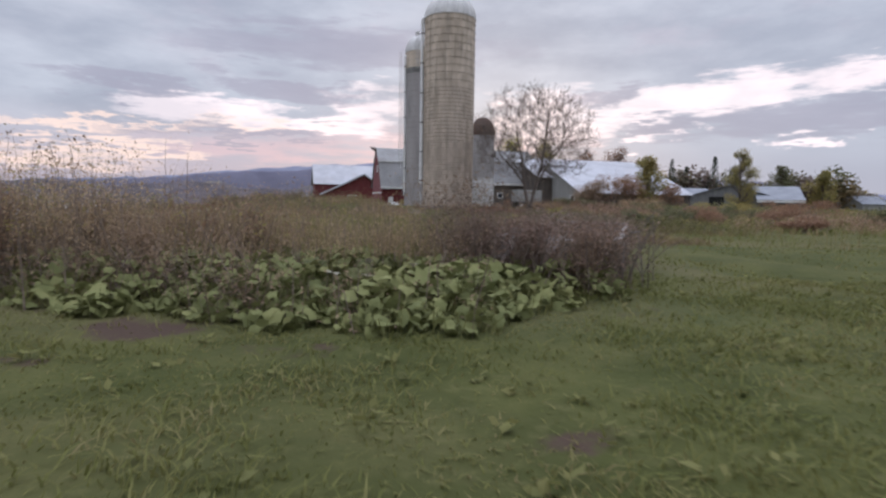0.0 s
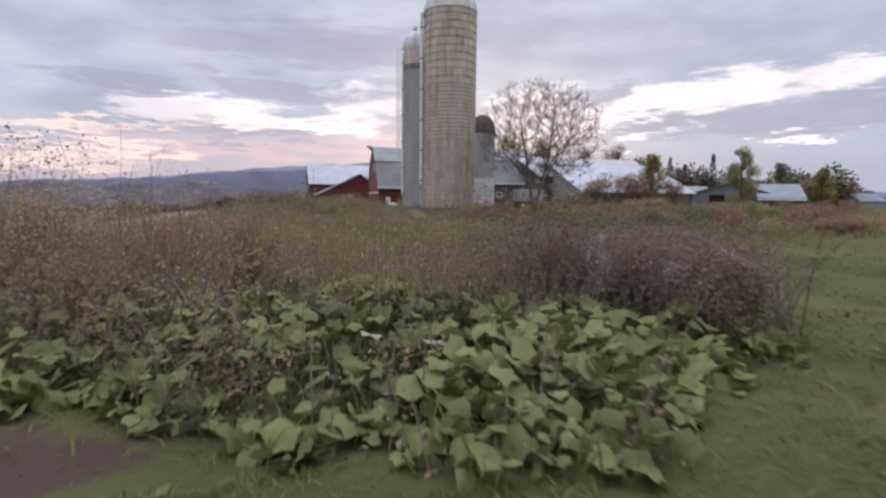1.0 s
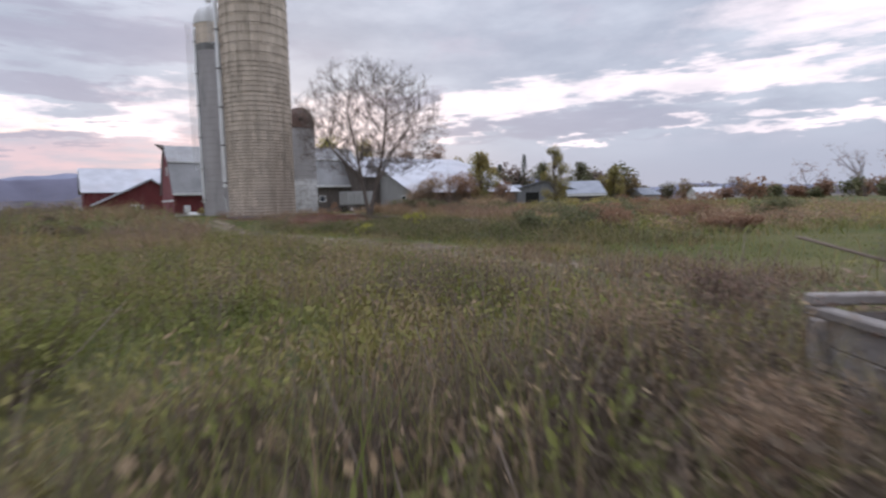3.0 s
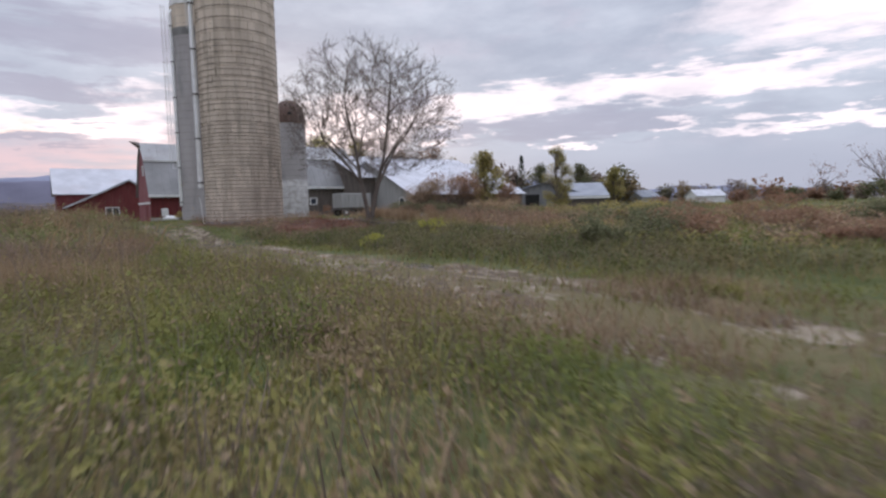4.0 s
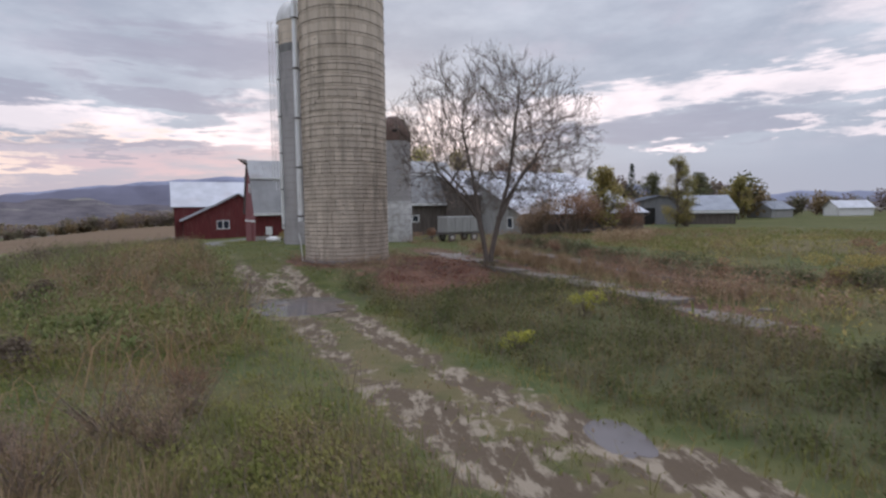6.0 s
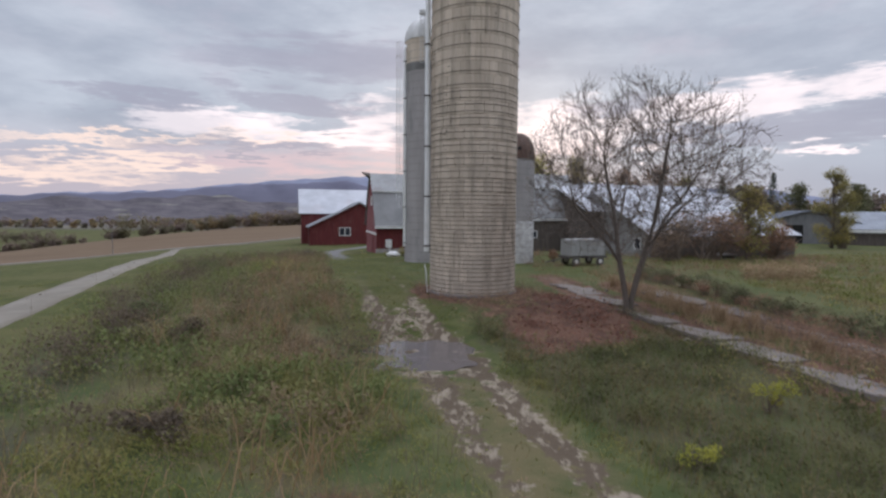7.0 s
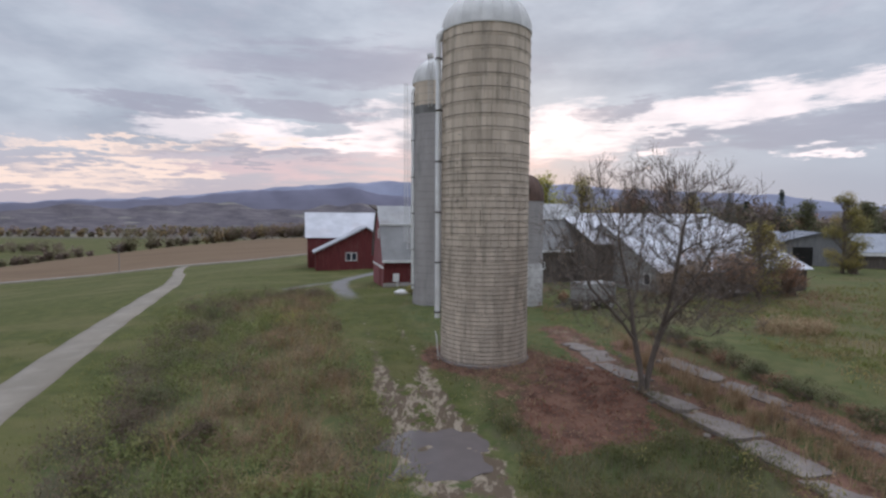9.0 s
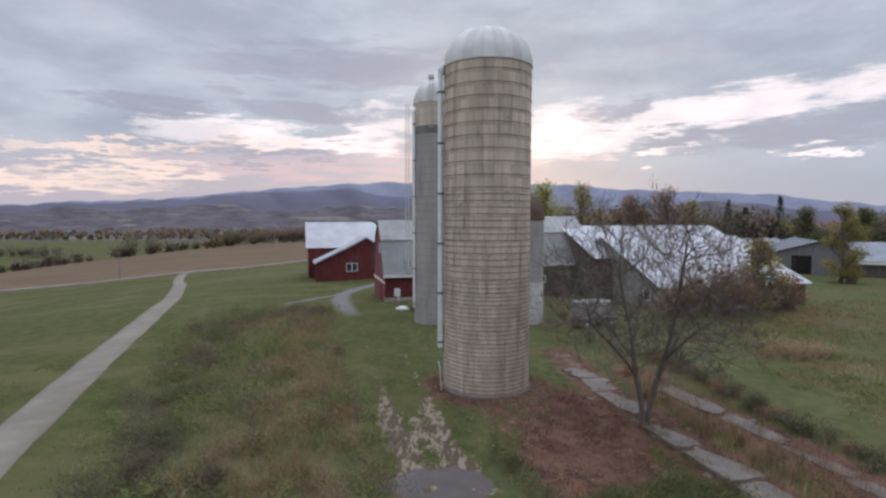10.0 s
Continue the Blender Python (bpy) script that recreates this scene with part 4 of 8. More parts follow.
def red_house():
    """Red building with a white metal roof: a long block behind and a gabled wing with a lean-to in front."""
    b = thing("red_barn", (-30.2, 66.0, ground_z(-28, 66)), TURN, "red board barn with a white metal roof and gabled wing", "barn")
    L = 15.5
    apex, ax, le, re = 8.2, 9.4, 3.6, 4.4
    kx, kz = 4.9, 6.0
    wall = [(0, 0, -1.0), (L, 0, -1.0), (L, 0, re), (ax, 0, apex), (kx, 0, kz), (0, 0, le)]
    boards("front_gable", wall, b, RED_BOARD, (0, -1, 0))
    boards("side_wall", [(0, 9, -1.0), (0, 0, -1.0), (0, 0, le), (0, 9, le)], b, RED_BOARD, (-1, 0, 0))
    for tag, p, q in (("lean_to_roof", (-0.5, le - 0.15), (kx, kz + 0.05)), ("wing_roof", (kx, kz), (ax, apex + 0.1)), ("wing_roof", (L + 0.4, re - 0.3), (ax, apex + 0.1))):
        a0, a1 = (p[0], -0.5, p[1]), (p[0], 9, p[1])
        c0, c1 = (q[0], -0.5, q[1]), (q[0], 9, q[1])
        cs = [a1, a0, c0, c1] if p[0] < q[0] else [a0, a1, c1, c0]
        sheet_roof(tag, cs, b, ROOF_WHITE, 0.9, 0.22)
    window(b, (6.6, -0.02, 2.55), (1, 0, 0), 1.9, 1.35, (0, -1, 0), (2, 1))
    x0, x1, y0, y1 = -1.8, 17.0, 7.5, 19.5
    boards("block_wall", [(x0 + 0.5, y0, -1.0), (x1, y0, -1.0), (x1, y0, 6.2), (x0 + 0.5, y0, 6.2)], b, RED_BOARD, (0, -1, 0))
    mid = (y0 + y1) / 2
    boards("block_gable", [(x0 + 0.5, y1, -1.0), (x0 + 0.5, y0, -1.0), (x0 + 0.5, y0, 6.2), (x0 + 0.5, mid, 10.9), (x0 + 0.5, y1, 6.2)], b, RED_BOARD, (-1, 0, 0))
    sheet_roof("main_roof", [(x0, y0 - 0.6, 5.95), (x1, y0 - 0.6, 5.95), (x1, mid, 11.0), (x0, mid, 11.0)], b, ROOF_WHITE, 0.9, 0.15)
    sheet_roof("main_roof", [(x1, y1 + 0.6, 5.95), (x0, y1 + 0.6, 5.95), (x0, mid, 11.0), (x1, mid, 11.0)], b, ROOF_WHITE, 0.9, 0.15)
    return b


red_house()


def gabled(name, place, turn, length, width, eave, ridge, roof, wall, label, gable_front=False, over=0.5, category="shed", gable_wall=None):
    """A plain gabled building; its front wall runs along local x; the ridge along x, or towards the front with gable_front."""
    b = thing(name, place, turn, label, category)
    if not gable_front:
        mid = width / 2
        boards("front_wall", [(0, 0, -1), (length, 0, -1), (length, 0, eave), (0, 0, eave)], b, wall, (0, -1, 0))
        boards("back_wall", [(length, width, -1), (0, width, -1), (0, width, eave), (length, width, eave)], b, wall, (0, 1, 0))
        for x, nm in ((0.0, (-1, 0, 0)), (length, (1, 0, 0))):
            boards("gable_wall", [(x, 0, -1), (x, 0, eave), (x, mid, ridge - 0.1), (x, width, eave), (x, width, -1)], b, gable_wall or wall, nm)
        drop = (ridge - eave) / mid * over
        sheet_roof("roof", [(-over, -over, eave - drop), (length + over, -over, eave - drop), (length + over, mid, ridge), (-over, mid, ridge)], b, roof)
        sheet_roof("roof", [(length + over, width + over, eave - drop), (-over, width + over, eave - drop), (-over, mid, ridge), (length + over, mid, ridge)], b, roof)
    else:
        mid = length / 2
        boards("front_gable", [(0, 0, -1), (length, 0, -1), (length, 0, eave), (mid, 0, ridge - 0.1), (0, 0, eave)], b, wall, (0, -1, 0))
        boards("back_gable", [(length, width, -1), (0, width, -1), (0, width, eave), (mid, width, ridge - 0.1), (length, width, eave)], b, wall, (0, 1, 0))
        boards("side_wall", [(0, width, -1), (0, 0, -1), (0, 0, eave), (0, width, eave)], b, wall, (-1, 0, 0))
        boards("side_wall", [(length, 0, -1), (length, width, -1), (length, width, eave), (length, 0, eave)], b, wall, (1, 0, 0))
        drop = (ridge - eave) / mid * over
        sheet_roof("roof", [(-over, width + over, eave - drop), (-over, -over, eave - drop), (mid, -over, ridge), (mid, width + over, ridge)], b, roof)
        sheet_roof("roof", [(length + over, -over, eave - drop), (length + over, width + over, eave - drop), (mid, width + over, ridge), (mid, -over, ridge)], b, roof)
    return b


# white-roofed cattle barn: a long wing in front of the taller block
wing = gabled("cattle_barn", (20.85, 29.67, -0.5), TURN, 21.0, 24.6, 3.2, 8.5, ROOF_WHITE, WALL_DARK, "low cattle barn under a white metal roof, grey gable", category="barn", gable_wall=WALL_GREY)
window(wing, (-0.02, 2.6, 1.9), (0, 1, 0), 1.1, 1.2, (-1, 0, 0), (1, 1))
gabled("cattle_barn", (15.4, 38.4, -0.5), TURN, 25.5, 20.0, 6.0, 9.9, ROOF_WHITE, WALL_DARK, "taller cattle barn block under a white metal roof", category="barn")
# machine sheds
ZS = -0.6
shed = gabled("machine_shed", (60.5, 82.0, ZS), -20, 17.0, 24.0, 4.1, 6.6, ROOF_BLUE, WALL_SHED, "grey machine shed with a blue-grey roof and open doorway", gable_front=True)
# No opening is cut: a black block paints the doorway's inner darkness.
bm = bmesh.new()
box(bm, (3.9, -0.05, -0.5), (7.4, 0.4, 3.6))
part("doorway_dark_block", bm, BLACK_IN, shed, "black block standing for the unlit inside of the doorway")
gabled("long_shed", (47.0, 92.0, ZS), 6, 26.0, 14.0, 3.6, 6.3, ROOF_BLUE, RED_BOARD, "long shed with a pale blue-grey metal roof")
s2 = gabled("open_shed", (73.4, 74.7, ZS), -20, 9.0, 15.0, 3.2, 6.4, ROOF_BLUE, WALL_DARK, "low shed with a pale metal roof and white fascia")
bm = bmesh.new()
box(bm, (-0.5, -0.62, 2.3), (9.5, -0.56, 2.9))
part("fascia", bm, TRIM, s2, "cream fascia board")


# ---------------------------------------------------------------- plants
rs = np.random.default_rng(11)


def frames(n, tilt_lo, tilt_hi):
    """Random leaf frames: a direction along the leaf and one across it."""
    az, el = rs.uniform(0, math.tau, n), rs.uniform(tilt_lo, tilt_hi, n)
    along = np.stack([np.cos(az) * np.cos(el), np.sin(az) * np.cos(el), np.sin(el)], -1)
    roll = rs.uniform(-0.9, 0.9, n)
    flat = np.stack([-np.sin(az), np.cos(az), np.zeros(n)], -1)
    up = np.cross(along, flat)
    return along, flat * np.cos(roll)[:, None] + up * np.sin(roll)[:, None]


def leaf_quads(p, size, tilt=(-0.9, 0.9), slim=0.45):
    """Rhombic leaves at points p: verts and quads."""
    n = len(p)
    a, c = frames(n, *tilt)
    s = size[:, None]
    v = np.stack([p, p + a * s * 0.45 + c * s * slim * 0.5, p + a * s, p + a * s * 0.55 - c * s * slim * 0.5], 1)
    return v.reshape(-1, 3), np.arange(4 * n).reshape(n, 4)


def blades(name, x, y, h, w, material, lean=0.35, z=None, wind=(0.1, 0.05), parent=None):
    """Grass: each blade a tapered strip that bends over at its tip."""
    n = len(x)
    z = height(x, y) if z is None else z
    az = rs.uniform(0, math.tau, n)
    side = np.stack([np.cos(az), np.sin(az), np.zeros(n)], -1)
    le = rs.normal(0, lean, (n, 2)) + np.array(wind)
    b = np.stack([x, y, z - 0.02], -1)
    off = np.stack([le[:, 0], le[:, 1], np.zeros(n)], -1) * h[:, None]
    up = np.array([0, 0, 1.0])
    m = b + up * (h * 0.55)[:, None] + off * 0.3
    t = b + up * (h * (1 - 0.25 * np.minimum(1, np.abs(le).sum(1))))[:, None] + off
    hw = (w / 2)[:, None]
    v = np.stack([b - side * hw, b + side * hw, m + side * hw * 0.8, m - side * hw * 0.8, t], 1).reshape(-1, 3)
    k = np.arange(n)[:, None] * 5
    tris = np.concatenate([k + np.array([[0, 1, 2]]), k + np.array([[0, 2, 3]]), k + np.array([[3, 2, 4]])])
    ob = raw_mesh(name, v, tris, material, parent)
    return ob


def scatter(n, x0, x1, y0, y1, keep=None):
    x, y = rs.uniform(x0, x1, n), rs.uniform(y0, y1, n)
    if keep is not None:
        k = rs.uniform(size=n) < keep(x, y)
        x, y = x[k], y[k]
    return x, y


def herbs(name, x, y, h, per, size, material, stalk_material, lean=0.18, low=0.1, top_heavy=1.0, reach=0.10, tilt=(-0.9, 0.7), slim=0.45, stalk=0.008, label="", heads=None):
    """Weeds: thin stalks, each with leaves along it, and seed heads if a material for them is given."""
    per, size = max(6, round(per * 0.72)), (size[0] * 1.14, size[1] * 1.14)
    n = len(x)
    z = height(x, y)
    le = rs.normal(0, lean, (n, 2))
    foot = np.stack([x, y, z - 0.03], -1)
    axis = np.stack([le[:, 0], le[:, 1], np.ones(n)], -1) * h[:, None]
    az = rs.uniform(0, math.tau, n)
    side = np.stack([np.cos(az), np.sin(az), np.zeros(n)], -1)
    wv = np.stack([foot - side * stalk, foot + side * stalk, foot + axis * 0.97 + side * stalk * 0.4, foot + axis * 0.97 - side * stalk * 0.4], 1).reshape(-1, 3)
    kind = thing(name, label=label, category="weeds", kind="stuff")
    raw_mesh("stalks", wv, np.arange(4 * n).reshape(n, 4), stalk_material, kind, quads=True)
    t = low + (1 - low) * rs.uniform(size=(n, per)) ** (1.0 / top_heavy)
    p = foot[:, None] + axis[:, None] * t[..., None] + rs.normal(0, 1, (n, per, 3)) * reach * (h[:, None, None]) * np.array([1, 1, 0.4])
    p = p.reshape(-1, 3)
    sz = rs.uniform(size[0], size[1], len(p))
    v, q = leaf_quads(p, sz, tilt, slim)
    raw_mesh("leaves", v, q, material, kind, quads=True)
    if heads is not None:
        k = rs.uniform(size=n) < 0.55
        f = foot[k] + axis[k]
        m = 6
        p = (f[:, None] + rs.normal(0, 0.035, (len(f), m, 3)) * np.array([1, 1, 1.4])).reshape(-1, 3)
        v, q = leaf_quads(p, rs.uniform(0.02, 0.055, len(p)), (-0.2, 1.4), 0.6)
        raw_mesh("seed_heads", v, q, heads, kind, quads=True)
    return kind


LAWN = foliage("lawn_blades", [(0.078, 0.086, 0.026), (0.106, 0.111, 0.035), (0.138, 0.134, 0.047), (0.182, 0.150, 0.074)], patch=1.0, through=0.3)
ROUGH_GRASS = foliage("rough_grass", [(0.077, 0.079, 0.032), (0.119, 0.104, 0.046), (0.174, 0.122, 0.063), (0.225, 0.146, 0.084)], patch=0.45, through=0.3)
GREEN_WEED = foliage("green_weeds", [(0.076, 0.081, 0.032), (0.116, 0.118, 0.045), (0.154, 0.149, 0.056), (0.176, 0.151, 0.067)], patch=0.5)
BROWN_WEED = foliage("brown_weeds", [(0.131, 0.082, 0.056), (0.205, 0.130, 0.087), (0.273, 0.188, 0.121), (0.198, 0.164, 0.087)], patch=0.6)
TAN_STRAW = foliage("tan_straw", [(0.167, 0.114, 0.067), (0.237, 0.166, 0.101), (0.312, 0.231, 0.150)], patch=0.8)
SQUASH = foliage("broad_leaf", [(0.092, 0.102, 0.040), (0.136, 0.143, 0.056), (0.186, 0.184, 0.076)], patch=1.4, through=0.2)
BRAMBLE = foliage("bramble_leaf", [(0.105, 0.070, 0.056), (0.160, 0.106, 0.082), (0.225, 0.155, 0.118)], patch=0.8)
PALE_HEAD = foliage("pale_seed_head", [(0.204, 0.170, 0.145), (0.306, 0.272, 0.246), (0.425, 0.399, 0.374)], patch=1.0)
DEAD_LEAF = foliage("fallen_leaf", [(0.092, 0.042, 0.030), (0.150, 0.068, 0.046), (0.215, 0.115, 0.078)], patch=0.8)
YELLOW_LEAF = foliage("yellow_leaf", [(0.16, 0.16, 0.035), (0.26, 0.25, 0.05), (0.36, 0.32, 0.07)], patch=0.6, through=0.5)
OLIVE_LEAF = foliage("olive_leaf", [(0.133, 0.127, 0.047), (0.208, 0.178, 0.068), (0.297, 0.230, 0.088)], patch=0.25, through=0.5)
RUST_LEAF = foliage("rust_leaf", [(0.125, 0.075, 0.050), (0.188, 0.112, 0.075), (0.250, 0.150, 0.094)], patch=0.3, through=0.5)
DARK_LEAF = foliage("dark_evergreen", [(0.030, 0.042, 0.032), (0.044, 0.058, 0.040), (0.060, 0.074, 0.050)], patch=0.3)
HEDGE_LEAF = foliage("hedge_leaf", [(0.066, 0.072, 0.038), (0.100, 0.102, 0.053), (0.145, 0.132, 0.072)], patch=0.5)


DUSK_LEAF = foliage("dusky_brown_leaf", [(0.130, 0.088, 0.058), (0.198, 0.136, 0.090), (0.264, 0.190, 0.126)], patch=0.6)
FADED_LEAF = foliage("faded_brown_leaf", [(0.205, 0.142, 0.086), (0.295, 0.212, 0.130), (0.380, 0.285, 0.182)], patch=0.6, through=0.5)
BRUSH_LEAF = foliage("brush_leaf", [(0.066, 0.050, 0.038), (0.100, 0.076, 0.055), (0.140, 0.108, 0.074)], patch=0.5)
WARM_STRAW = foliage("warm_straw", [(0.155, 0.105, 0.056), (0.220, 0.148, 0.080), (0.290, 0.200, 0.112)], patch=0.5)


FIELD_MIX = sward("mixed_field_grass", [(0.115, 0.150, 0.042), (0.175, 0.190, 0.058), (0.215, 0.195, 0.080), (0.285, 0.215, 0.115), (0.235, 0.165, 0.105)])
FIELD_GREEN = sward("mixed_green_herbs", [(0.108, 0.134, 0.041), (0.184, 0.190, 0.055), (0.248, 0.222, 0.076), (0.280, 0.214, 0.107)])
EAST_HERB = sward("dark_olive_herbs", [(0.066, 0.081, 0.033), (0.102, 0.107, 0.042), (0.145, 0.131, 0.056), (0.190, 0.140, 0.082)])
FIELD_LUSH = sward("mixed_dark_herbs", [(0.108, 0.134, 0.052), (0.158, 0.181, 0.068), (0.212, 0.217, 0.086), (0.270, 0.228, 0.112)])
FIELD_DRY = sward("mixed_dry_herbs", [(0.145, 0.110, 0.075), (0.215, 0.150, 0.098), (0.290, 0.205, 0.130), (0.330, 0.255, 0.165)])


def mounds(name, x, y, r, h, leaves, size, mat, label, slim=0.35):
    """Low swelling clumps of herbage: fine leaves crowding the shell of each mound, loose at its edge."""
    leaves, size = round(leaves * 0.72), (size[0] * 1.14, size[1] * 1.14)
    n = len(x)
    d = rs.normal(size=(n, leaves, 3))
    d /= np.linalg.norm(d, axis=2, keepdims=True)
    d[..., 2] = np.abs(d[..., 2])
    d *= rs.uniform(0.6, 1.08, (n, leaves, 1)) * (1 + 0.22 * np.sin(d[..., :1] * 6 + x[:, None, None] * 3) * np.cos(d[..., 1:2] * 5 + y[:, None, None] * 2))
    p = np.stack([x[:, None] + d[..., 0] * r[:, None], y[:, None] + d[..., 1] * r[:, None], height(x, y)[:, None] + d[..., 2] * h[:, None] * rs.uniform(0.8, 1.15, (n, leaves))], -1).reshape(-1, 3)
    v, q = leaf_quads(p, rs.uniform(*size, len(p)), (-0.2, 1.3), slim)
    return tagged(raw_mesh(name, v, q, mat, quads=True), label, "weeds", kind="stuff")


def bare_lane(x, y):
    """1 where the track, the puddle and the silo leave no room for plants."""
    d, _, _ = to_line(x, y, TRACK)
    ruts = np.where(np.abs(d - rut_gap(y)) < 0.5, 0.96, 0.0) * (y < 4) + np.where(d < 0.42, 0.35, 0) * (y < 4)
    pud = np.exp(-(((x + 1.7) / 2.8) ** 2) - ((y + 12.2) / 3.2) ** 2) > 0.3
    return np.clip(ruts + pud + (np.hypot(x, y) < 3.0), 0, 1)


def bed_front(x):
    """The ragged edge of the leaf bed towards the lawn."""
    return np.interp(x, [-9, -3.3, -1.9, -1.0, 0.0, 0.4, 1.1, 2.0, 2.7, 3.4, 3.8], [-53.6, -53.7, -54.1, -54.1, -54.4, -54.75, -54.75, -54.1, -53.3, -52.6, -52.0]) + 0.16 * np.sin(x * 3.1) + 0.14 * np.sin(x * 6.7)


def patch_leafy(x, y):
    """The bed of broad leaves in front of the weeds."""
    front = bed_front(x)
    back = -51.5 + 0.25 * np.sin(x * 2.3 + 1) + 0.4 * np.exp(-(((x - 0.5) / 0.8) ** 2))
    return ((y > front) & (y < back) & (x < 3.6 + 0.2 * np.sin(y * 3)) & (x > -9)).astype(float)


# mown lawn
x, y = scatter(120000, -6.5, 9.0, -60.0, -50.5, lambda x, y: (1 - patch_leafy(x, y)) * (1 - 0.97 * (y > -52.4) * (x < 3.6)) * (1 - 0.8 * (np.exp(-(((x + 1.45) / 0.75) ** 2) - ((y + 54.55) / 0.46) ** 2) > 0.35)) * (1 - 0.75 * (np.exp(-(((x - 0.3) / 0.9) ** 2) - ((y + 55.2) / 0.32) ** 2) > 0.4)) * (0.35 + 0.65 * clumped(x, y, 1.9, -0.7, 0.5)))
tagged(blades("lawn_grass", x, y, rs.uniform(0.03, 0.10, len(x)) * (0.6 + 0.7 * clumped(x, y, 2.6, -0.6, 0.6, 4.0)), rs.uniform(0.008, 0.017, len(x)), LAWN, lean=0.9), "short green lawn grass, uneven and matted", "grass", kind="stuff")
x, y = scatter(70000, 3.2, 30.0, -56.0, -33.0, lambda x, y: np.exp(-np.hypot(x - 4, y + 53) / 18) * (0.3 + 0.7 * clumped(x, y, 1.1, -0.7, 0.5)) * (to_line(x, y, TRACK)[0] > 0.8))
tagged(blades("meadow_grass", x, y, rs.uniform(0.03, 0.11, len(x)), rs.uniform(0.015, 0.035, len(x)), LAWN, lean=0.7), "longer green grass on the open lawn", "grass", kind="stuff")


def small_plants(x, y):
    return herbs("lawn_weeds", x, y, rs.uniform(0.05, 0.12, len(x)), 6, (0.05, 0.10), GREEN_WEED, GREEN_WEED, reach=0.5, tilt=(-0.1, 0.6), slim=0.6, label="low broad-leaved weeds in the lawn")


small_plants(*scatter(260, -5, 10, -58.5, -50, lambda x, y: (1 - patch_leafy(x, y)) * ((y < -54.3) | (x > 3.8))))

# rough field grass: near the line of flight, then wider
path_y = [-53.7, -51.4, -48.8, -44, -39.5, -37.5, -36.2]
path_x = [0.16, 0.33, 0.65, 0.95, 1.2, 1.4, 0.6]


def off_path(x, y):
    return np.abs(x - np.interp(y, path_y, path_x))


def grass_top(x, y):
    """Lower cover along the middle, taller to the sides."""
    return 0.36 + 0.28 * ease(off_path(x, y), 0.8, 3.5)


x, y = scatter(95000, -9.0, 8.0, -51.3, -26.0, lambda x, y: (1 - bare_lane(x, y)) * (1 - 0.9 * (y > -34) * (to_line(x, y, TRACK)[2] < 0)) * (1 - 0.8 * ease(2.6 - to_line(x, y, TRACK)[0], 0, 0.6)) * (0.3 + 0.7 * clumped(x, y, 1.3, -0.6, 0.5)) * (0.45 + 0.55 * ease(6.0 - off_path(x, y), 0, 4)) * ((x < 1.6 + 0.28 * (y + 52.3)) | (y > -46.5)))
tagged(blades("field_grass", x, y, grass_top(x, y) * rs.uniform(0.4, 1.1, len(x)), rs.uniform(0.007, 0.016, len(x)), FIELD_MIX, lean=0.65), "tall uncut field grass turning tan", "grass", kind="stuff")
x, y = scatter(24000, -34, 14, -44.0, 33.0, lambda x, y: np.maximum(in_field(x, y), (x > 1.0) * (y < -10) * 0.8 * (to_line(x, y, TRACK)[2] < 0)) * (1 - bare_lane(x, y)) * (0.25 + 0.75 * clumped(x, y, 0.6, -0.6, 0.5)))
tagged(blades("field_grass", x, y, rs.uniform(0.25, 0.75, len(x)), rs.uniform(0.012, 0.03, len(x)), FIELD_MIX, lean=0.4), "tall tan and green grass among the weeds", "grass", kind="stuff")
# short grass along the track and the verges
x, y = scatter(62000, -34, 12, -40, 34, lambda x, y: (1 - bare_lane(x, y)) * (1 - np.clip(in_field(x, y), 0, 1)) * (0.25 + 0.75 * clumped(x, y, 0.9, -0.6, 0.5)) * (to_line(x, y, WEST_ROAD)[0] > 2.2) * (1 - inside(x, y, DEAD_PILE, 0.8)))
tagged(blades("verge_grass", x, y, rs.uniform(0.06, 0.20, len(x)), rs.uniform(0.02, 0.045, len(x)), LAWN, lean=0.5), "short green grass along the farm track", "grass", kind="stuff")

x, y = scatter(42000, -6, 12, -42, -5, lambda x, y: ease(to_line(x, y, TRACK)[0] - rut_gap(y), 0.25, 0.8) * ease(3.6 - to_line(x, y, TRACK)[0], 0, 0.8) * (0.2 + 0.8 * clumped(x, y, 1.6, -0.6, 0.4, 2.0)) * (1 - bare_lane(x, y)))
tagged(blades("verge_grass", x, y, rs.uniform(0.06, 0.30, len(x)) * (0.6 + 0.7 * clumped(x, y, 1.1, -0.5, 0.5, 6.0)), rs.uniform(0.012, 0.03, len(x)), FIELD_GREEN, lean=0.6), "ragged olive grass on the edges of the track", "grass", kind="stuff")
x, y = scatter(420, -6, 12, -42, -8, lambda x, y: ease(to_line(x, y, TRACK)[0], 1.6, 2.2) * ease(3.6 - to_line(x, y, TRACK)[0], 0, 0.6) * (0.2 + 0.8 * clumped(x, y, 1.0, -0.4, 0.5, 3.0)))
mounds("verge_mounds", x, y, rs.uniform(0.25, 0.55, len(x)), rs.uniform(0.12, 0.34, len(x)), 170, (0.04, 0.09), FIELD_GREEN, "low green clumps along the edges of the track")
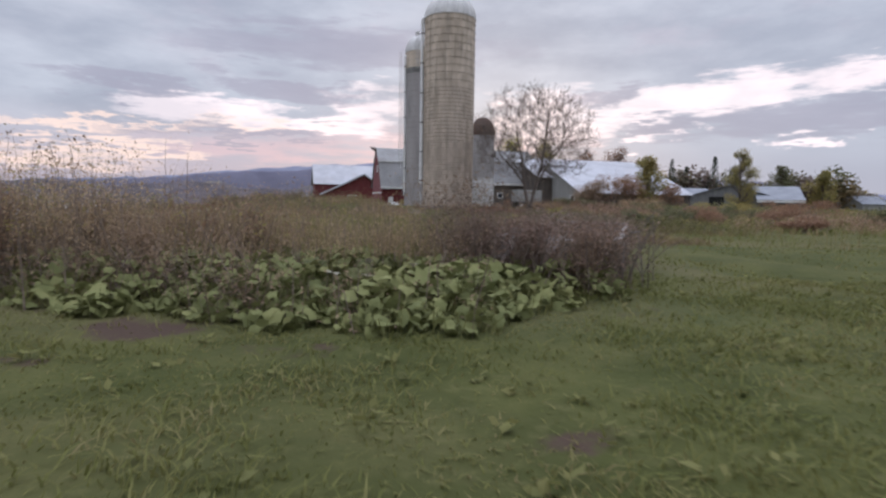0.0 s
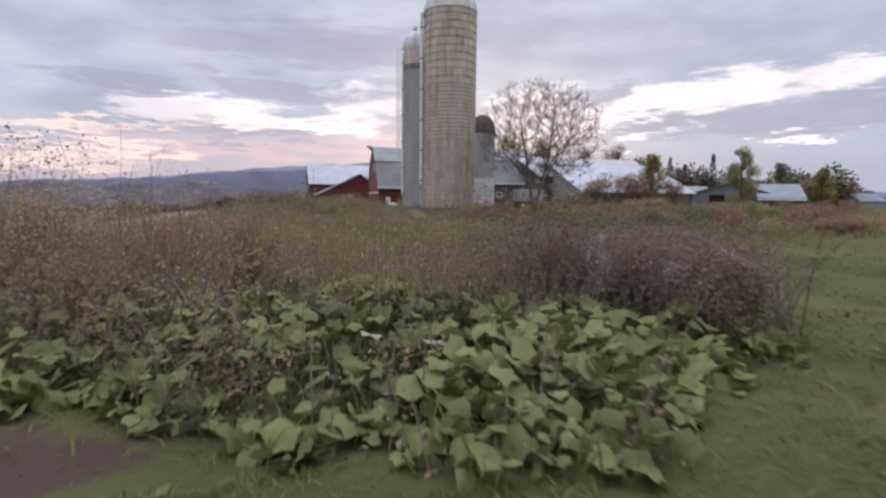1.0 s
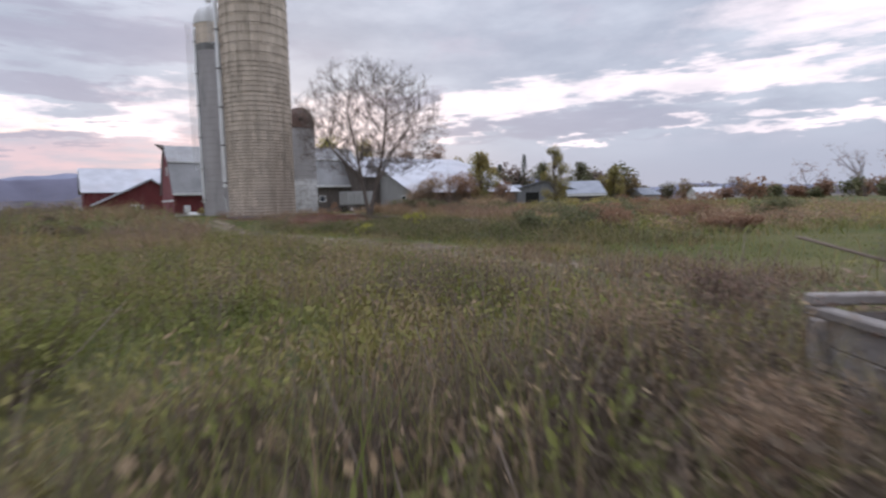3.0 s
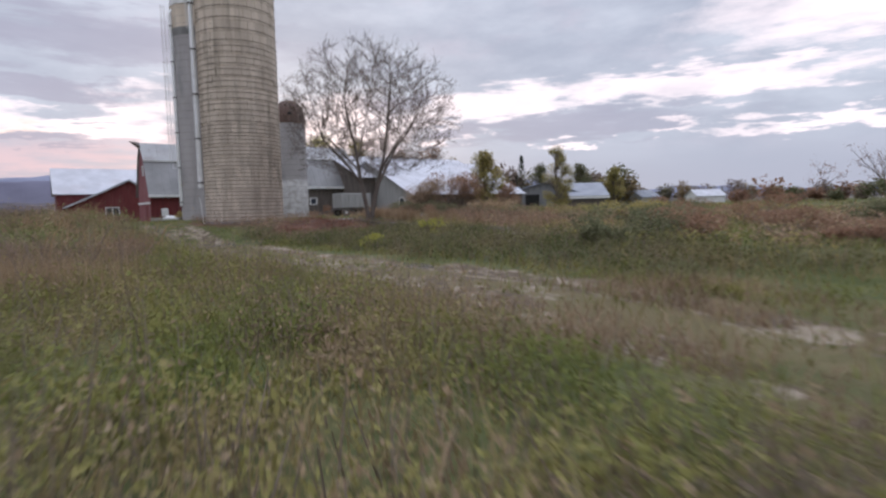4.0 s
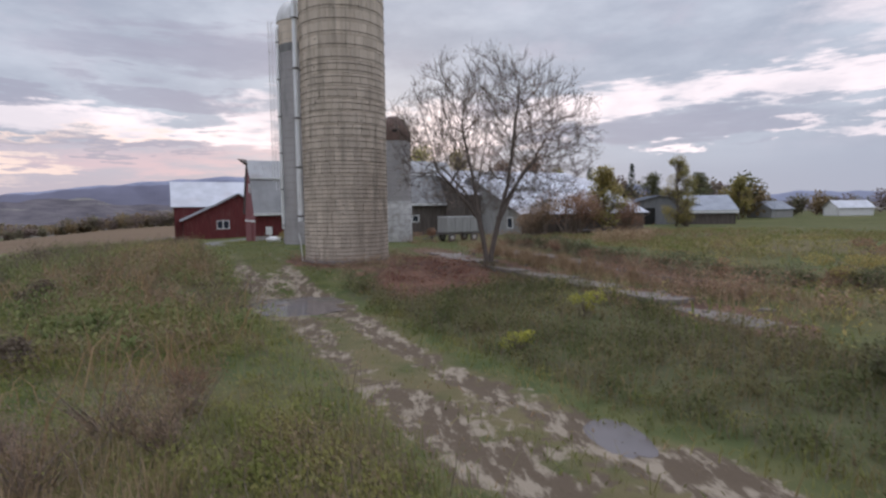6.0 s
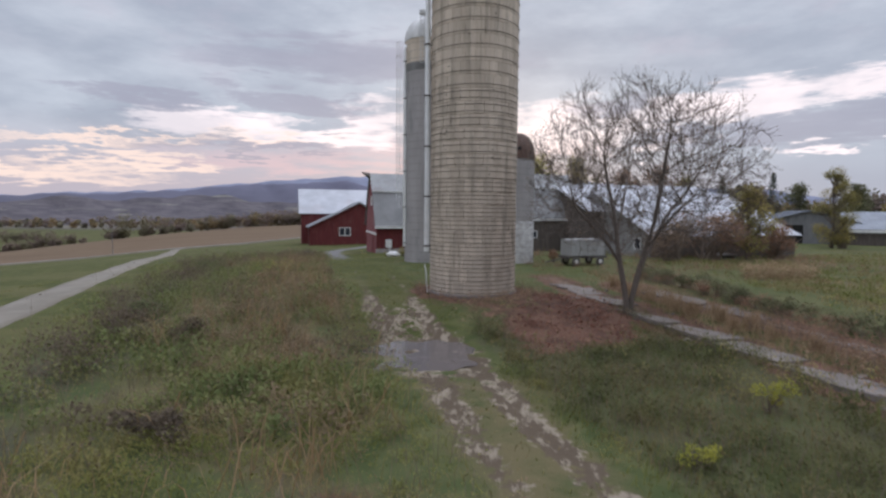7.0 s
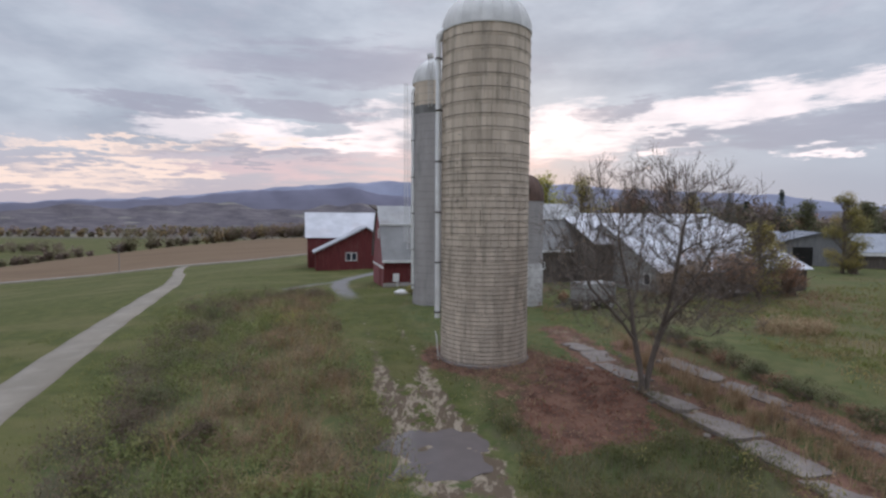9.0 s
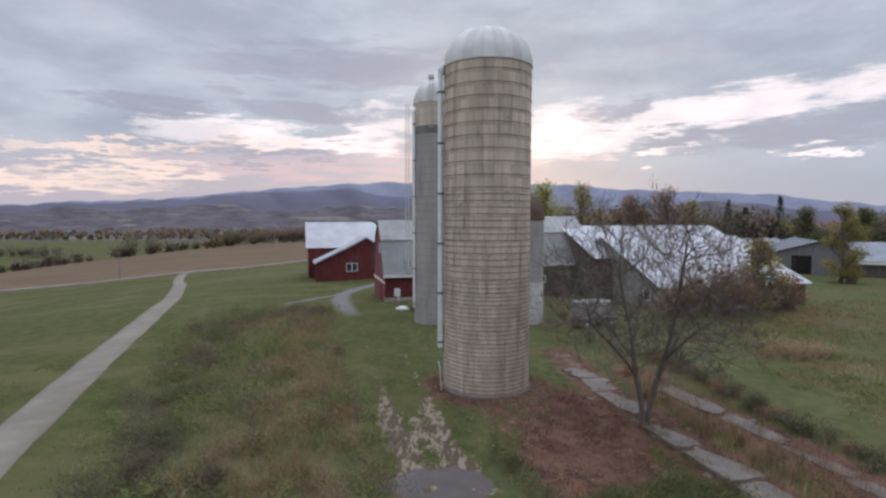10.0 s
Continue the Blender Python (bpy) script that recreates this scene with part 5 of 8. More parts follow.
# brown dead weeds behind the leaf bed
x, y = scatter(4300, -10.5, 3.2, -52.8, -46.8, lambda x, y: (0.35 + 0.65 * clumped(x, y, 1.0, -0.7, 0.4)) * (x < 1.5 + 0.28 * (y + 52.3)) * (1 - 0.92 * ease(y, -51.2, -49.6)))
h = 0.94 + 0.32 * ease(off_path(x, y), 0.6, 2.6) + 0.22 * ease(-x, 2, 7) + 0.35 * clumped(x, y, 1.5, -0.1, 0.7, 9.0) * ease(off_path(x, y), 0.4, 1.0)
h = h * rs.uniform(0.6, 1.1, len(x))
h = h * (0.72 + 0.45 * clumped(x, y, 2.4, -0.5, 0.5, 6.0))
herbs("dead_weeds", x, y, h, 32, (0.02, 0.052), FADED_LEAF, TWIG, stalk=0.005, lean=0.2, reach=0.09, top_heavy=1.2, tilt=(-0.4, 1.4), slim=0.28, label="tall brown dead weeds with thin stalks")
x, y = scatter(21000, -8.0, 4.5, -52.4, -45.0, lambda x, y: clumped(x, y, 1.4, -0.4, 0.6) * (1 - 0.8 * ease(y, -50.2, -48.0)) * (x < 1.5 + 0.28 * (y + 52.3)))
tagged(blades("straw_stalks", x, y, (0.80 + 0.34 * ease(off_path(x, y), 0.3, 1.6) - 0.22 * ease(y, -49, -45)) * rs.uniform(0.65, 1.12, len(x)), rs.uniform(0.005, 0.012, len(x)), TAN_STRAW, lean=0.22), "dry tan grass stalks standing among weeds", "grass", kind="stuff")
x, y = scatter(5200, -3.0, 3.0, -52.6, -46.5, lambda x, y: (0.2 + 0.8 * clumped(x, y, 1.9, -0.3, 0.5, 2.5)) * (x < 1.5 + 0.28 * (y + 52.3)))
tagged(blades("straw_stalks", x, y, rs.uniform(0.6, 1.0, len(x)), rs.uniform(0.006, 0.014, len(x)), FIELD_MIX, lean=0.35), "dry tan and olive grass standing in tufts", "grass", kind="stuff")
# taller dark shrubs of weeds on the left, with pale seed heads
x, y = scatter(1000, -9.5, -1.8, -54.2, -49.5, lambda x, y: ease(-x, 2.6, 4.6) * (0.3 + 0.7 * clumped(x, y, 1.1, -0.4, 0.4, 3.3)) * ((y > -53.2) | (x < -4)))
herbs("tall_weeds", x, y, rs.uniform(0.75, 1.38, len(x)), 54, (0.028, 0.07), FADED_LEAF, TWIG, lean=0.2, stalk=0.005, reach=0.13, top_heavy=1.2, low=0.2, label="tall dark withered weeds with pale seed heads", heads=PALE_HEAD)
x, y = scatter(240, -10.5, -0.6, -53.0, -47.0, lambda x, y: 0.25 + 0.75 * ease(-x, 3, 6))
herbs("yellow_weeds", x, y, rs.uniform(0.8, 1.3, len(x)), 50, (0.03, 0.07), OLIVE_LEAF, TWIG, lean=0.12, reach=0.09, top_heavy=1.8, low=0.4, label="tall yellow-green goldenrod gone to seed")
for n_, box_, tall_, mat_, lb_ in ((170, (-7.5, -3.5, -53.3, -51.2), (1.3, 1.95), OLIVE_LEAF, "tall thin yellow-brown stems rising over the weeds"), (230, (-7.2, -2.9, -53.4, -51.2), (1.15, 1.8), FADED_LEAF, "tall thin withered stems rising over the weeds"),
                               (75, (1.0, 2.4, -52.4, -51.4), (1.0, 1.42), BRUSH_LEAF, "tall withered stems round the wagon front"), (15, (0.8, 1.75, -52.0, -51.45), (1.25, 1.65), DUSK_LEAF, "few tall brown stems rising before the wagon"), (40, (-2.6, -0.4, -52.6, -51.2), (1.0, 1.4), RUST_LEAF, "rusty stems standing over the weeds")):
    x, y = scatter(n_, *box_, lambda x, y: 0.25 + 0.75 * clumped(x, y, 1.7, -0.4, 0.4, 6.0))
    herbs("tall_stems", x, y, rs.uniform(*tall_, len(x)), 46, (0.02, 0.06), mat_, TWIG, lean=0.16, reach=0.09, top_heavy=1.6, low=0.3, slim=0.36, stalk=0.005, label=lb_, heads=DUSK_LEAF)
# a few bare forked stems in front
for sx, sy, sh in ((-0.95, -53.35, 1.15), (-2.3, -53.4, 0.8), (0.75, -52.7, 0.75), (-1.5, -53.2, 0.7), (-3.3, -52.9, 1.0), (1.1, -53.0, 0.8), (-0.6, -52.4, 0.9), (-4.4, -53.3, 1.1), (1.5, -53.4, 0.6), (-1.9, -52.5, 1.2)):
    rng = random.Random(int(sx * 100))
    clump = thing("dead_stem", (sx, sy, ground_z(sx, sy)), 0, "bare forked dead stems among broad leaves", "stem", "bare stems in the leaf bed")
    for k in range(3):
        bm = bmesh.new()
        p = Vector((rng.uniform(-0.05, 0.05), rng.uniform(-0.05, 0.05), -0.05))
        pts = [p]
        d = Vector((rng.uniform(-0.35, 0.35), rng.uniform(-0.2, 0.2), 1.0))
        for s in range(5):
            p = p + d * sh / 5 * rng.uniform(0.6, 0.95)
            d = d + Vector((rng.uniform(-0.35, 0.35), rng.uniform(-0.3, 0.3), 0))
            pts.append(p.copy())
        tube(bm, pts, [0.009, 0.008, 0.007, 0.006, 0.005, 0.003], 5)
        part("shoot", bm, TWIG, clump)


# broad leaves: round, lobed, cupped blades on stems
def broad_leaf(seed, n=15, rings_at=(0.42, 0.76, 1.0)):
    """A lobed, toothed leaf about one unit across, cupped and crumpled."""
    rng = random.Random(seed)
    bm = bmesh.new()
    fold, droop, ph = rng.uniform(0.10, 0.32), rng.uniform(0.15, 0.5), rng.uniform(0, 6)
    centre = bm.verts.new((0.08, 0, 0))
    rings = []
    for f in rings_at:
        ring = []
        for i in range(n):
            a = math.tau * i / n
            gap = min(abs(a - math.pi), math.tau - abs(a - math.pi))
            r = 0.5 * (1 - 0.55 * math.exp(-((gap / 0.33) ** 2))) * (1 + 0.13 * math.cos(5 * a) * f) + (rng.uniform(-0.035, 0.035) if f == 1.0 else 0)
            x, y = 0.08 + r * f * math.cos(a), r * f * 1.05 * math.sin(a)
            ring.append(bm.verts.new((x, y, fold * abs(y) - droop * (x * x + y * y) + 0.05 * f * math.sin(4 * a + ph) + rng.uniform(-0.03, 0.03) * f)))
        rings.append(ring)
    for i in range(n):
        k = (i + 1) % n
        bm.faces.new((centre, rings[0][i], rings[0][k]))
        for r0, r1 in zip(rings, rings[1:]):
            bm.faces.new((r0[i], r1[i], r1[k], r0[k]))
    me = bpy.data.meshes.new("leaf")
    bm.to_mesh(me)
    bm.free()
    me.polygons.foreach_set("use_smooth", [True] * len(me.polygons))
    me.materials.append(SQUASH_LEAF)
    return me


def leaf_material():
    m = bpy.data.materials.new("broad_leaf_veined")
    m.use_nodes = True
    n = Nodes(m.node_tree)
    co = n.add("ShaderNodeTexCoord").outputs["Object"]
    sx = n.add("ShaderNodeSeparateXYZ", Vector=co)
    ang = n.math("ARCTAN2", sx.outputs[1], n.math("SUBTRACT", sx.outputs[0], 0.02))
    rib = n.math("ABSOLUTE", n.math("SINE", n.math("MULTIPLY", ang, 3.5)))
    vein = n.step(rib, 0.22, 0.02)
    r = n.add("ShaderNodeObjectInfo").outputs["Random"]
    mot = n.noise(co, 7.0, 4.0, 0.65)
    col = n.mix(r, (0.078, 0.083, 0.030), (0.196, 0.190, 0.064))
    col = n.mix(n.math("MULTIPLY", n.step(mot, 0.45, 0.7), 0.5), col, (0.24, 0.245, 0.14))
    col = n.mix(n.math("MULTIPLY", vein, 0.4), col, (0.30, 0.34, 0.20))
    old = n.math("GREATER_THAN", n.math("FRACT", n.math("MULTIPLY", r, 17.3)), 0.965)
    col = n.mix(n.math("MULTIPLY", old, 0.8), col, (0.42, 0.39, 0.30))
    b = n.add("ShaderNodeBump", Strength=0.5, Distance=0.02)
    n.put(b.inputs["Height"], n.math("SUBTRACT", mot, n.math("MULTIPLY", vein, 0.5)))
    p = n.add("ShaderNodeBsdfPrincipled", Base_Color=col, Roughness=0.75, Normal=b.outputs[0])
    p.inputs["Specular IOR Level"].default_value = 0.15
    t = n.add("ShaderNodeBsdfTranslucent", Color=col)
    mx = n.add("ShaderNodeMixShader", Fac=0.18)
    n.put(mx.inputs[1], p.outputs[0])
    n.put(mx.inputs[2], t.outputs[0])
    n.add("ShaderNodeOutputMaterial", Surface=mx.outputs[0])
    return m


SQUASH_LEAF = leaf_material()
bed = thing("broad_leaf_bed", (0, 0, 0), 0, "bed of large soft green lobed leaves", "plants")
kinds = [broad_leaf(s) for s in range(9)]
plain_kinds = [broad_leaf(s, 11, (0.55, 1.0)) for s in range(9)]
lx, ly = scatter(15000, -9.0, 3.4, -55.2, -50.2, lambda x, y: patch_leafy(x, y) * (0.35 + 0.65 * clumped(x, y, 2.2, -0.8, 0.2, 5.0)) * (0.35 + 0.65 * ease(x, -4.5, -2.5)))
order = np.argsort(np.hypot(lx - 0.3, ly + 53))
stem_bm = bmesh.new()
rest_v, rest_q = [], []
rngl = random.Random(9)
for c, i in enumerate(order):
    px_, py_ = float(lx[i]), float(ly[i])
    gz = ground_z(px_, py_)
    top = gz + 0.03 + rngl.uniform(0.0, 0.40) * min(1.0, 0.22 + 0.9 * max(0.0, py_ - float(bed_front(px_))))
    s = 0.075 + 0.125 * rngl.random() ** 1.6
    m = pose(px_, py_, top, rngl.uniform(-42, 42), rngl.uniform(-10, 58), rngl.uniform(0, 360)) @ Matrix.Diagonal((s, s, s, 1))
    me = (kinds if c < 300 else plain_kinds)[rngl.randrange(9)]
    if c < 300:
        o = new("leaf", me)
        o.parent = bed
        o.matrix_basis = m
    else:
        k = len(rest_v)
        rest_v += [m @ v.co for v in me.vertices]
        rest_q += [[k + q for q in p.vertices] for p in me.polygons]
    if c < 520:
        f = Vector((px_ + rngl.uniform(-0.12, 0.12), py_ + rngl.uniform(-0.12, 0.12), gz - 0.03))
        tube(stem_bm, [f, (f + m.translation) / 2 + Vector((0, 0, 0.05)), m.translation], [0.009, 0.008, 0.006], 4, False)
me = bpy.data.meshes.new("leaves_behind")
me.from_pydata(rest_v, [], rest_q)
me.materials.append(SQUASH)
me.polygons.foreach_set("use_smooth", [True] * len(me.polygons))
o = new("leaves_behind", me)
o.parent = bed
o["kind"] = "stuff"
part("leaf_stem", stem_bm, SQUASH, bed)["kind"] = "stuff"
x, y = scatter(9000, -9.0, 3.7, -55.3, -50.3, patch_leafy)
tagged(blades("bed_grass", x, y, rs.uniform(0.12, 0.42, len(x)), rs.uniform(0.008, 0.018, len(x)), GREEN_WEED, lean=0.6), "long limp grass among the broad leaves", "grass", kind="stuff")
x, y = scatter(700, -9.0, 3.9, -55.0, -50.3, lambda x, y: patch_leafy(x, y) * clumped(x, y, 2.0, -0.5, 0.5, 2.0))
herbs("bed_weeds", x, y, rs.uniform(0.25, 0.62, len(x)) + 0.35 * ease(off_path(x, y), 0.5, 1.4), 18, (0.02, 0.05), DUSK_LEAF, TWIG, reach=0.12, label="thin brown weeds between the broad leaves")
x, y = scatter(420, -4.2, 0.0, -54.6, -52.3, lambda x, y: ease(-x, 0.3, 1.0) * (0.15 + 0.85 * clumped(x, y, 1.5, -0.3, 0.5, 1.0)) * (y > bed_front(x) + 0.1))
herbs("bed_weeds", x, y, rs.uniform(0.3, 0.8, len(x)), 30, (0.02, 0.055), BRUSH_LEAF, TWIG, lean=0.25, reach=0.12, stalk=0.005, label="dark withered weeds standing in the leaf bed")


# ---------------------------------------------------------------- old farm wagon in the brush
def wagon():
    x0, y0, ln, wide, turn = 1.97, -51.35, 5.0, 1.6, -18.0
    z0 = ground_z(2.6, -49.5)
    w_ = thing("farm_wagon", (x0, y0, z0), turn, "abandoned grey wooden farm wagon box overgrown with brush", "wagon")
    bed_z, top = 0.10, 0.58
    for k in range(7):
        bm = bmesh.new()
        box(bm, (k * wide / 7 + 0.008, 0.02, bed_z - 0.04), ((k + 1) * wide / 7 - 0.008, ln - 0.02, bed_z), 0.006)
        part("floor_board", bm, OLD_WOOD, w_)
    for side in (0.0, wide):
        for k in range(3):
            za = bed_z - 0.02 + k * 0.162
            bm = bmesh.new()
            box(bm, (side - 0.02, 0.0, za), (side + 0.02, ln, za + 0.155), 0.006)
            part("side_board", bm, OLD_WOOD, w_)
        bm = bmesh.new()
        box(bm, (side - 0.05, -0.03, top - 0.03), (side + 0.05, ln + 0.03, top + 0.025), 0.01)
        part("top_rail", bm, OLD_WOOD, w_, "pale weathered top rail")
        for k in range(4):
            yy = 0.1 + k * (ln - 0.2) / 3
            sx = side + (-0.055 if side == 0 else 0.055)
            bm = bmesh.new()
            box(bm, (sx - 0.035, yy - 0.04, bed_z - 0.15), (sx + 0.035, yy + 0.04, top - 0.03), 0.006)
            part("side_post", bm, OLD_WOOD, w_)
    for yy, name in ((0.0, "front_panel"), (ln, "end_panel")):
        for k in range(3):
            za = bed_z - 0.02 + k * 0.162
            bm = bmesh.new()
            box(bm, (0.03, yy - 0.02, za), (wide - 0.03, yy + 0.02, za + 0.155), 0.006)
            part(name, bm, OLD_WOOD, w_)
    bm = bmesh.new()
    box(bm, (-0.05, ln - 0.06, top + 0.03), (wide + 0.05, ln + 0.04, top + 0.09), 0.01)
    part("end_rail", bm, OLD_WOOD, w_)
    for yy in (0.7, ln - 0.7):
        bm = bmesh.new()
        beam(bm, (-0.05, yy, 0.12), (wide + 0.05, yy, 0.12), 0.09)
        axle = part("axle", bm, IRON, w_)
        for sx in (0.0, wide):
            bm = bmesh.new()
            lathe(bm, [(0.13, -0.07), (0.24, -0.08), (0.27, -0.04), (0.27, 0.04), (0.24, 0.08), (0.13, 0.07), (0.13, -0.07)], 20)
            t = part("wheel", bm, IRON, axle, "sunken black tyre")
            t.matrix_basis = pose(sx, yy, 0.12, 0, 90, 0)
    for sx in (0.35, wide - 0.35):
        bm = bmesh.new()
        beam(bm, (sx, 0.05, bed_z - 0.1), (sx, ln - 0.05, bed_z - 0.1), 0.1)
        part("bed_beam", bm, OLD_WOOD, w_)
    return w_


wagon()


def loose_board(a, b, wide=0.16, label="loose grey board lying in the wagon"):
    a, b = Vector(a), Vector(b)
    bm = bmesh.new()
    q = (b - a).to_track_quat("Y", "Z").to_matrix().to_4x4()
    box(bm, (-wide / 2, 0, -0.015), (wide / 2, (b - a).length, 0.015), 0.005, Matrix.Translation(a) @ q)
    tagged(link("loose_board", bm, OLD_WOOD), label, "board", "loose boards on the wagon")


WZ = ground_z(2.6, -49.5)
loose_board((3.0, -50.6, WZ + 0.18), (3.7, -48.3, WZ + 0.46), 0.2)
loose_board((3.3, -51.0, WZ + 0.20), (4.3, -47.8, WZ + 0.32), 0.17)
loose_board((4.0, -46.9, WZ + 0.20), (4.7, -48.8, WZ + 0.56), 0.2)
loose_board((4.2, -46.7, WZ + 0.22), (4.1, -49.4, WZ + 0.58), 0.14)
loose_board((1.75, -52.0, WZ + 0.02), (2.25, -51.3, WZ + 0.70), 0.22)
loose_board((2.2, -52.1, WZ + 0.02), (2.75, -51.6, WZ + 0.62), 0.26)
# pale rag thrown over the boards
bm = bmesh.new()
bmesh.ops.create_grid(bm, x_segments=9, y_segments=9, size=0.15)
for v in bm.verts:
    v.co.z = 0.05 * math.sin(v.co.x * 29) * math.cos(v.co.y * 23) - 1.5 * (v.co.x**2 + v.co.y**2)
    v.co += Vector((0.03 * math.sin(v.co.y * 23), 0.03 * math.cos(v.co.x * 21), 0))
bmesh.ops.solidify(bm, geom=bm.faces[:], thickness=0.012)
rag = link("rag", bm, TRIM, smooth=True)
rag.matrix_world = pose(3.0, -50.9, WZ + 0.50, 24, -8, 30)
tagged(rag, "crumpled pale rag lying on the old wagon", "cloth")
# fallen branches over it
for a, b, r in (((2.6, -48.6, 0.78), (4.3, -49.2, 0.85), 0.011), ((3.0, -46.9, 1.05), (4.4, -48.2, 0.5), 0.009), ((1.9, -51.6, 0.5), (3.3, -50.4, 0.95), 0.022), ((2.4, -49.4, 0.5), (3.6, -47.4, 0.95), 0.02)):
    bm = bmesh.new()
    rng = random.Random(int(a[0] * 50))
    A, B = Vector((a[0], a[1], WZ + a[2])), Vector((b[0], b[1], WZ + b[2]))
    pts = [A.lerp(B, k / 6) + Vector((rng.uniform(-0.06, 0.06), rng.uniform(-0.06, 0.06), rng.uniform(-0.05, 0.05))) for k in range(7)]
    tube(bm, pts, [r * (1 - 0.1 * k) for k in range(7)], 6)
    for k in range(5):
        p = pts[1 + k]
        tube(bm, [p, p + Vector((rng.uniform(-0.25, 0.25), rng.uniform(-0.2, 0.2), rng.uniform(0.05, 0.3)))], [r * 0.45, r * 0.15], 4)
    tagged(link("fallen_branch", bm, TWIG), "bare dead branch fallen across the wagon", "branch", "fallen branches on the wagon")

# brambles round and over the wagon
x, y = scatter(1700, 0.9, 5.4, -52.5, -46.0, lambda x, y: (x > 1.1 + 0.28 * (y + 52.3)) * (x < 3.5 + 0.28 * (y + 52.3)) * np.where(y < -49.6, 1.0, 0.5 * (x > 2.1 + 0.28 * (y + 52.3))))
herbs("brambles", x, y, rs.uniform(0.5, 0.92, len(x)) + 0.25 * ease(-y, 49.8, 51.3) * ease(x, 0.9, 1.7), 46, (0.022, 0.058), BRAMBLE, TWIG, stalk=0.005, lean=0.3, reach=0.13, label="tangled reddish-brown brambles over the wagon")
x, y = scatter(1900, 1.3, 5.4, -51.2, -46.0, lambda x, y: ease(x - (1.75 + 0.287 * (y + 52.2)), -1.1, -0.7) * (x < 1.68 + 0.287 * (y + 52.2)) * clumped(x, y, 1.6, -0.7, 0.4, 1.0))
herbs("wagon_brush", x, y, rs.uniform(0.4, 0.72, len(x)) + 0.28 * ease(-y, 48.0, 49.2), 34, (0.02, 0.06), BRUSH_LEAF, TWIG, lean=0.35, reach=0.16, label="brown tangled brush along the wagon side")
bm = bmesh.new()
rng = random.Random(21)
for k in range(120):
    p = Vector((0, rng.uniform(-52.6, -46.6), 0))
    p.x = 1.5 + 0.28 * (p.y + 52.3) + rng.uniform(0, 2.4)
    p.z = ground_z(p.x, p.y) - 0.05
    d = Vector((rng.uniform(-0.7, 0.7), rng.uniform(-0.7, 0.7), rng.uniform(1.0, 1.6)))
    pts = []
    for s in range(6):
        pts.append(p.copy())
        p = p + d * 0.2
        d.z -= 0.22
    tube(bm, pts, [0.008, 0.007, 0.006, 0.005, 0.004, 0.002], 4, False)
tagged(link("bramble_canes", bm, BARK), "thin arching bare canes round the wagon", "canes", kind="stuff")


# ---------------------------------------------------------------- weeds of the open field
def field_weeds(name, n, box_, keep, h, size, mat, per, label, heads=None, lean=0.2, reach=0.2, tilt=(-0.5, 0.8)):
    x, y = scatter(n, *box_, keep)
    hh = rs.uniform(*h, len(x))
    return herbs(name, x, y, hh, per, size, mat, TWIG, lean=lean, reach=reach, label=label, heads=heads, tilt=tilt)


def near_field(x, y):
    return (1 - bare_lane(x, y)) * ((y < -34) | (to_line(x, y, TRACK)[2] > 0)) * ((x < 1.6 + 0.28 * (y + 52.3)) | (y > -46.5)) * (off_path(x, y) > 0.12)


field_weeds("field_weeds", 6800, (-9, 7, -50.8, -26), lambda x, y: near_field(x, y) * (0.2 + 0.8 * clumped(x, y, 0.9, -0.4, 0.5, 2.0)) * (to_line(x, y, TRACK)[0] > 2.0), (0.25, 0.6), (0.02, 0.055), FIELD_GREEN, 24, "green weeds in the uncut field", tilt=(-0.3, 1.3))
field_weeds("field_weeds", 5600, (-9, 6, -49.5, -27), lambda x, y: near_field(x, y) * (0.1 + 0.9 * clumped(x, y, 0.8, -0.1, 0.6, 5.0)) * (to_line(x, y, TRACK)[0] > 2.0), (0.35, 0.72), (0.018, 0.05), FIELD_DRY, 24, "brown dry weeds in the uncut field", heads=TAN_STRAW, tilt=(-0.3, 1.3))
x, y = scatter(1250, -9.5, 5.5, -49.5, -16, lambda x, y: near_field(x, y) * (0.25 + 0.75 * clumped(x, y, 0.7, -0.5, 0.5, 2.0)) * (to_line(x, y, TRACK)[0] > 2.6))
mounds("herb_mounds", x, y, rs.uniform(0.35, 0.8, len(x)), rs.uniform(0.3, 0.68, len(x)) * (0.75 + 0.25 * ease(off_path(x, y), 0.4, 2.0)), 230, (0.04, 0.10), FIELD_GREEN, "low swelling clumps of green herbs in the field")
x, y = scatter(900, -9.5, 5.5, -48.5, -16, lambda x, y: near_field(x, y) * clumped(x, y, 0.55, -0.1, 0.6, 7.0) * (to_line(x, y, TRACK)[0] > 2.6))
mounds("dry_mounds", x, y, rs.uniform(0.3, 0.7, len(x)), rs.uniform(0.32, 0.7, len(x)) * (0.75 + 0.25 * ease(off_path(x, y), 0.4, 2.0)), 240, (0.04, 0.10), FIELD_DRY, "clumps of dry brown stalks and leaves in the field", 0.22)
x, y = scatter(15000, -2.5, 3.2, -51.4, -46.0, lambda x, y: (x < 1.5 + 0.28 * (y + 52.3)) * ease(x, -2.2, 0.2) * (0.15 + 0.85 * clumped(x, y, 1.2, -0.5, 0.4, 4.0)))
tagged(blades("dry_grass", x, y, rs.uniform(0.3, 0.72, len(x)), rs.uniform(0.006, 0.013, len(x)), BRUSH_LEAF, lean=0.6), "tangled brown dry grass beside the wagon", "grass", kind="stuff")
x, y = scatter(900, -1.2, 3.2, -51.2, -45.5, lambda x, y: (x < 1.55 + 0.28 * (y + 52.3)) * ease(x - 0.28 * (y + 52.3), -0.8, 0.9) * (off_path(x, y) > 0.25))
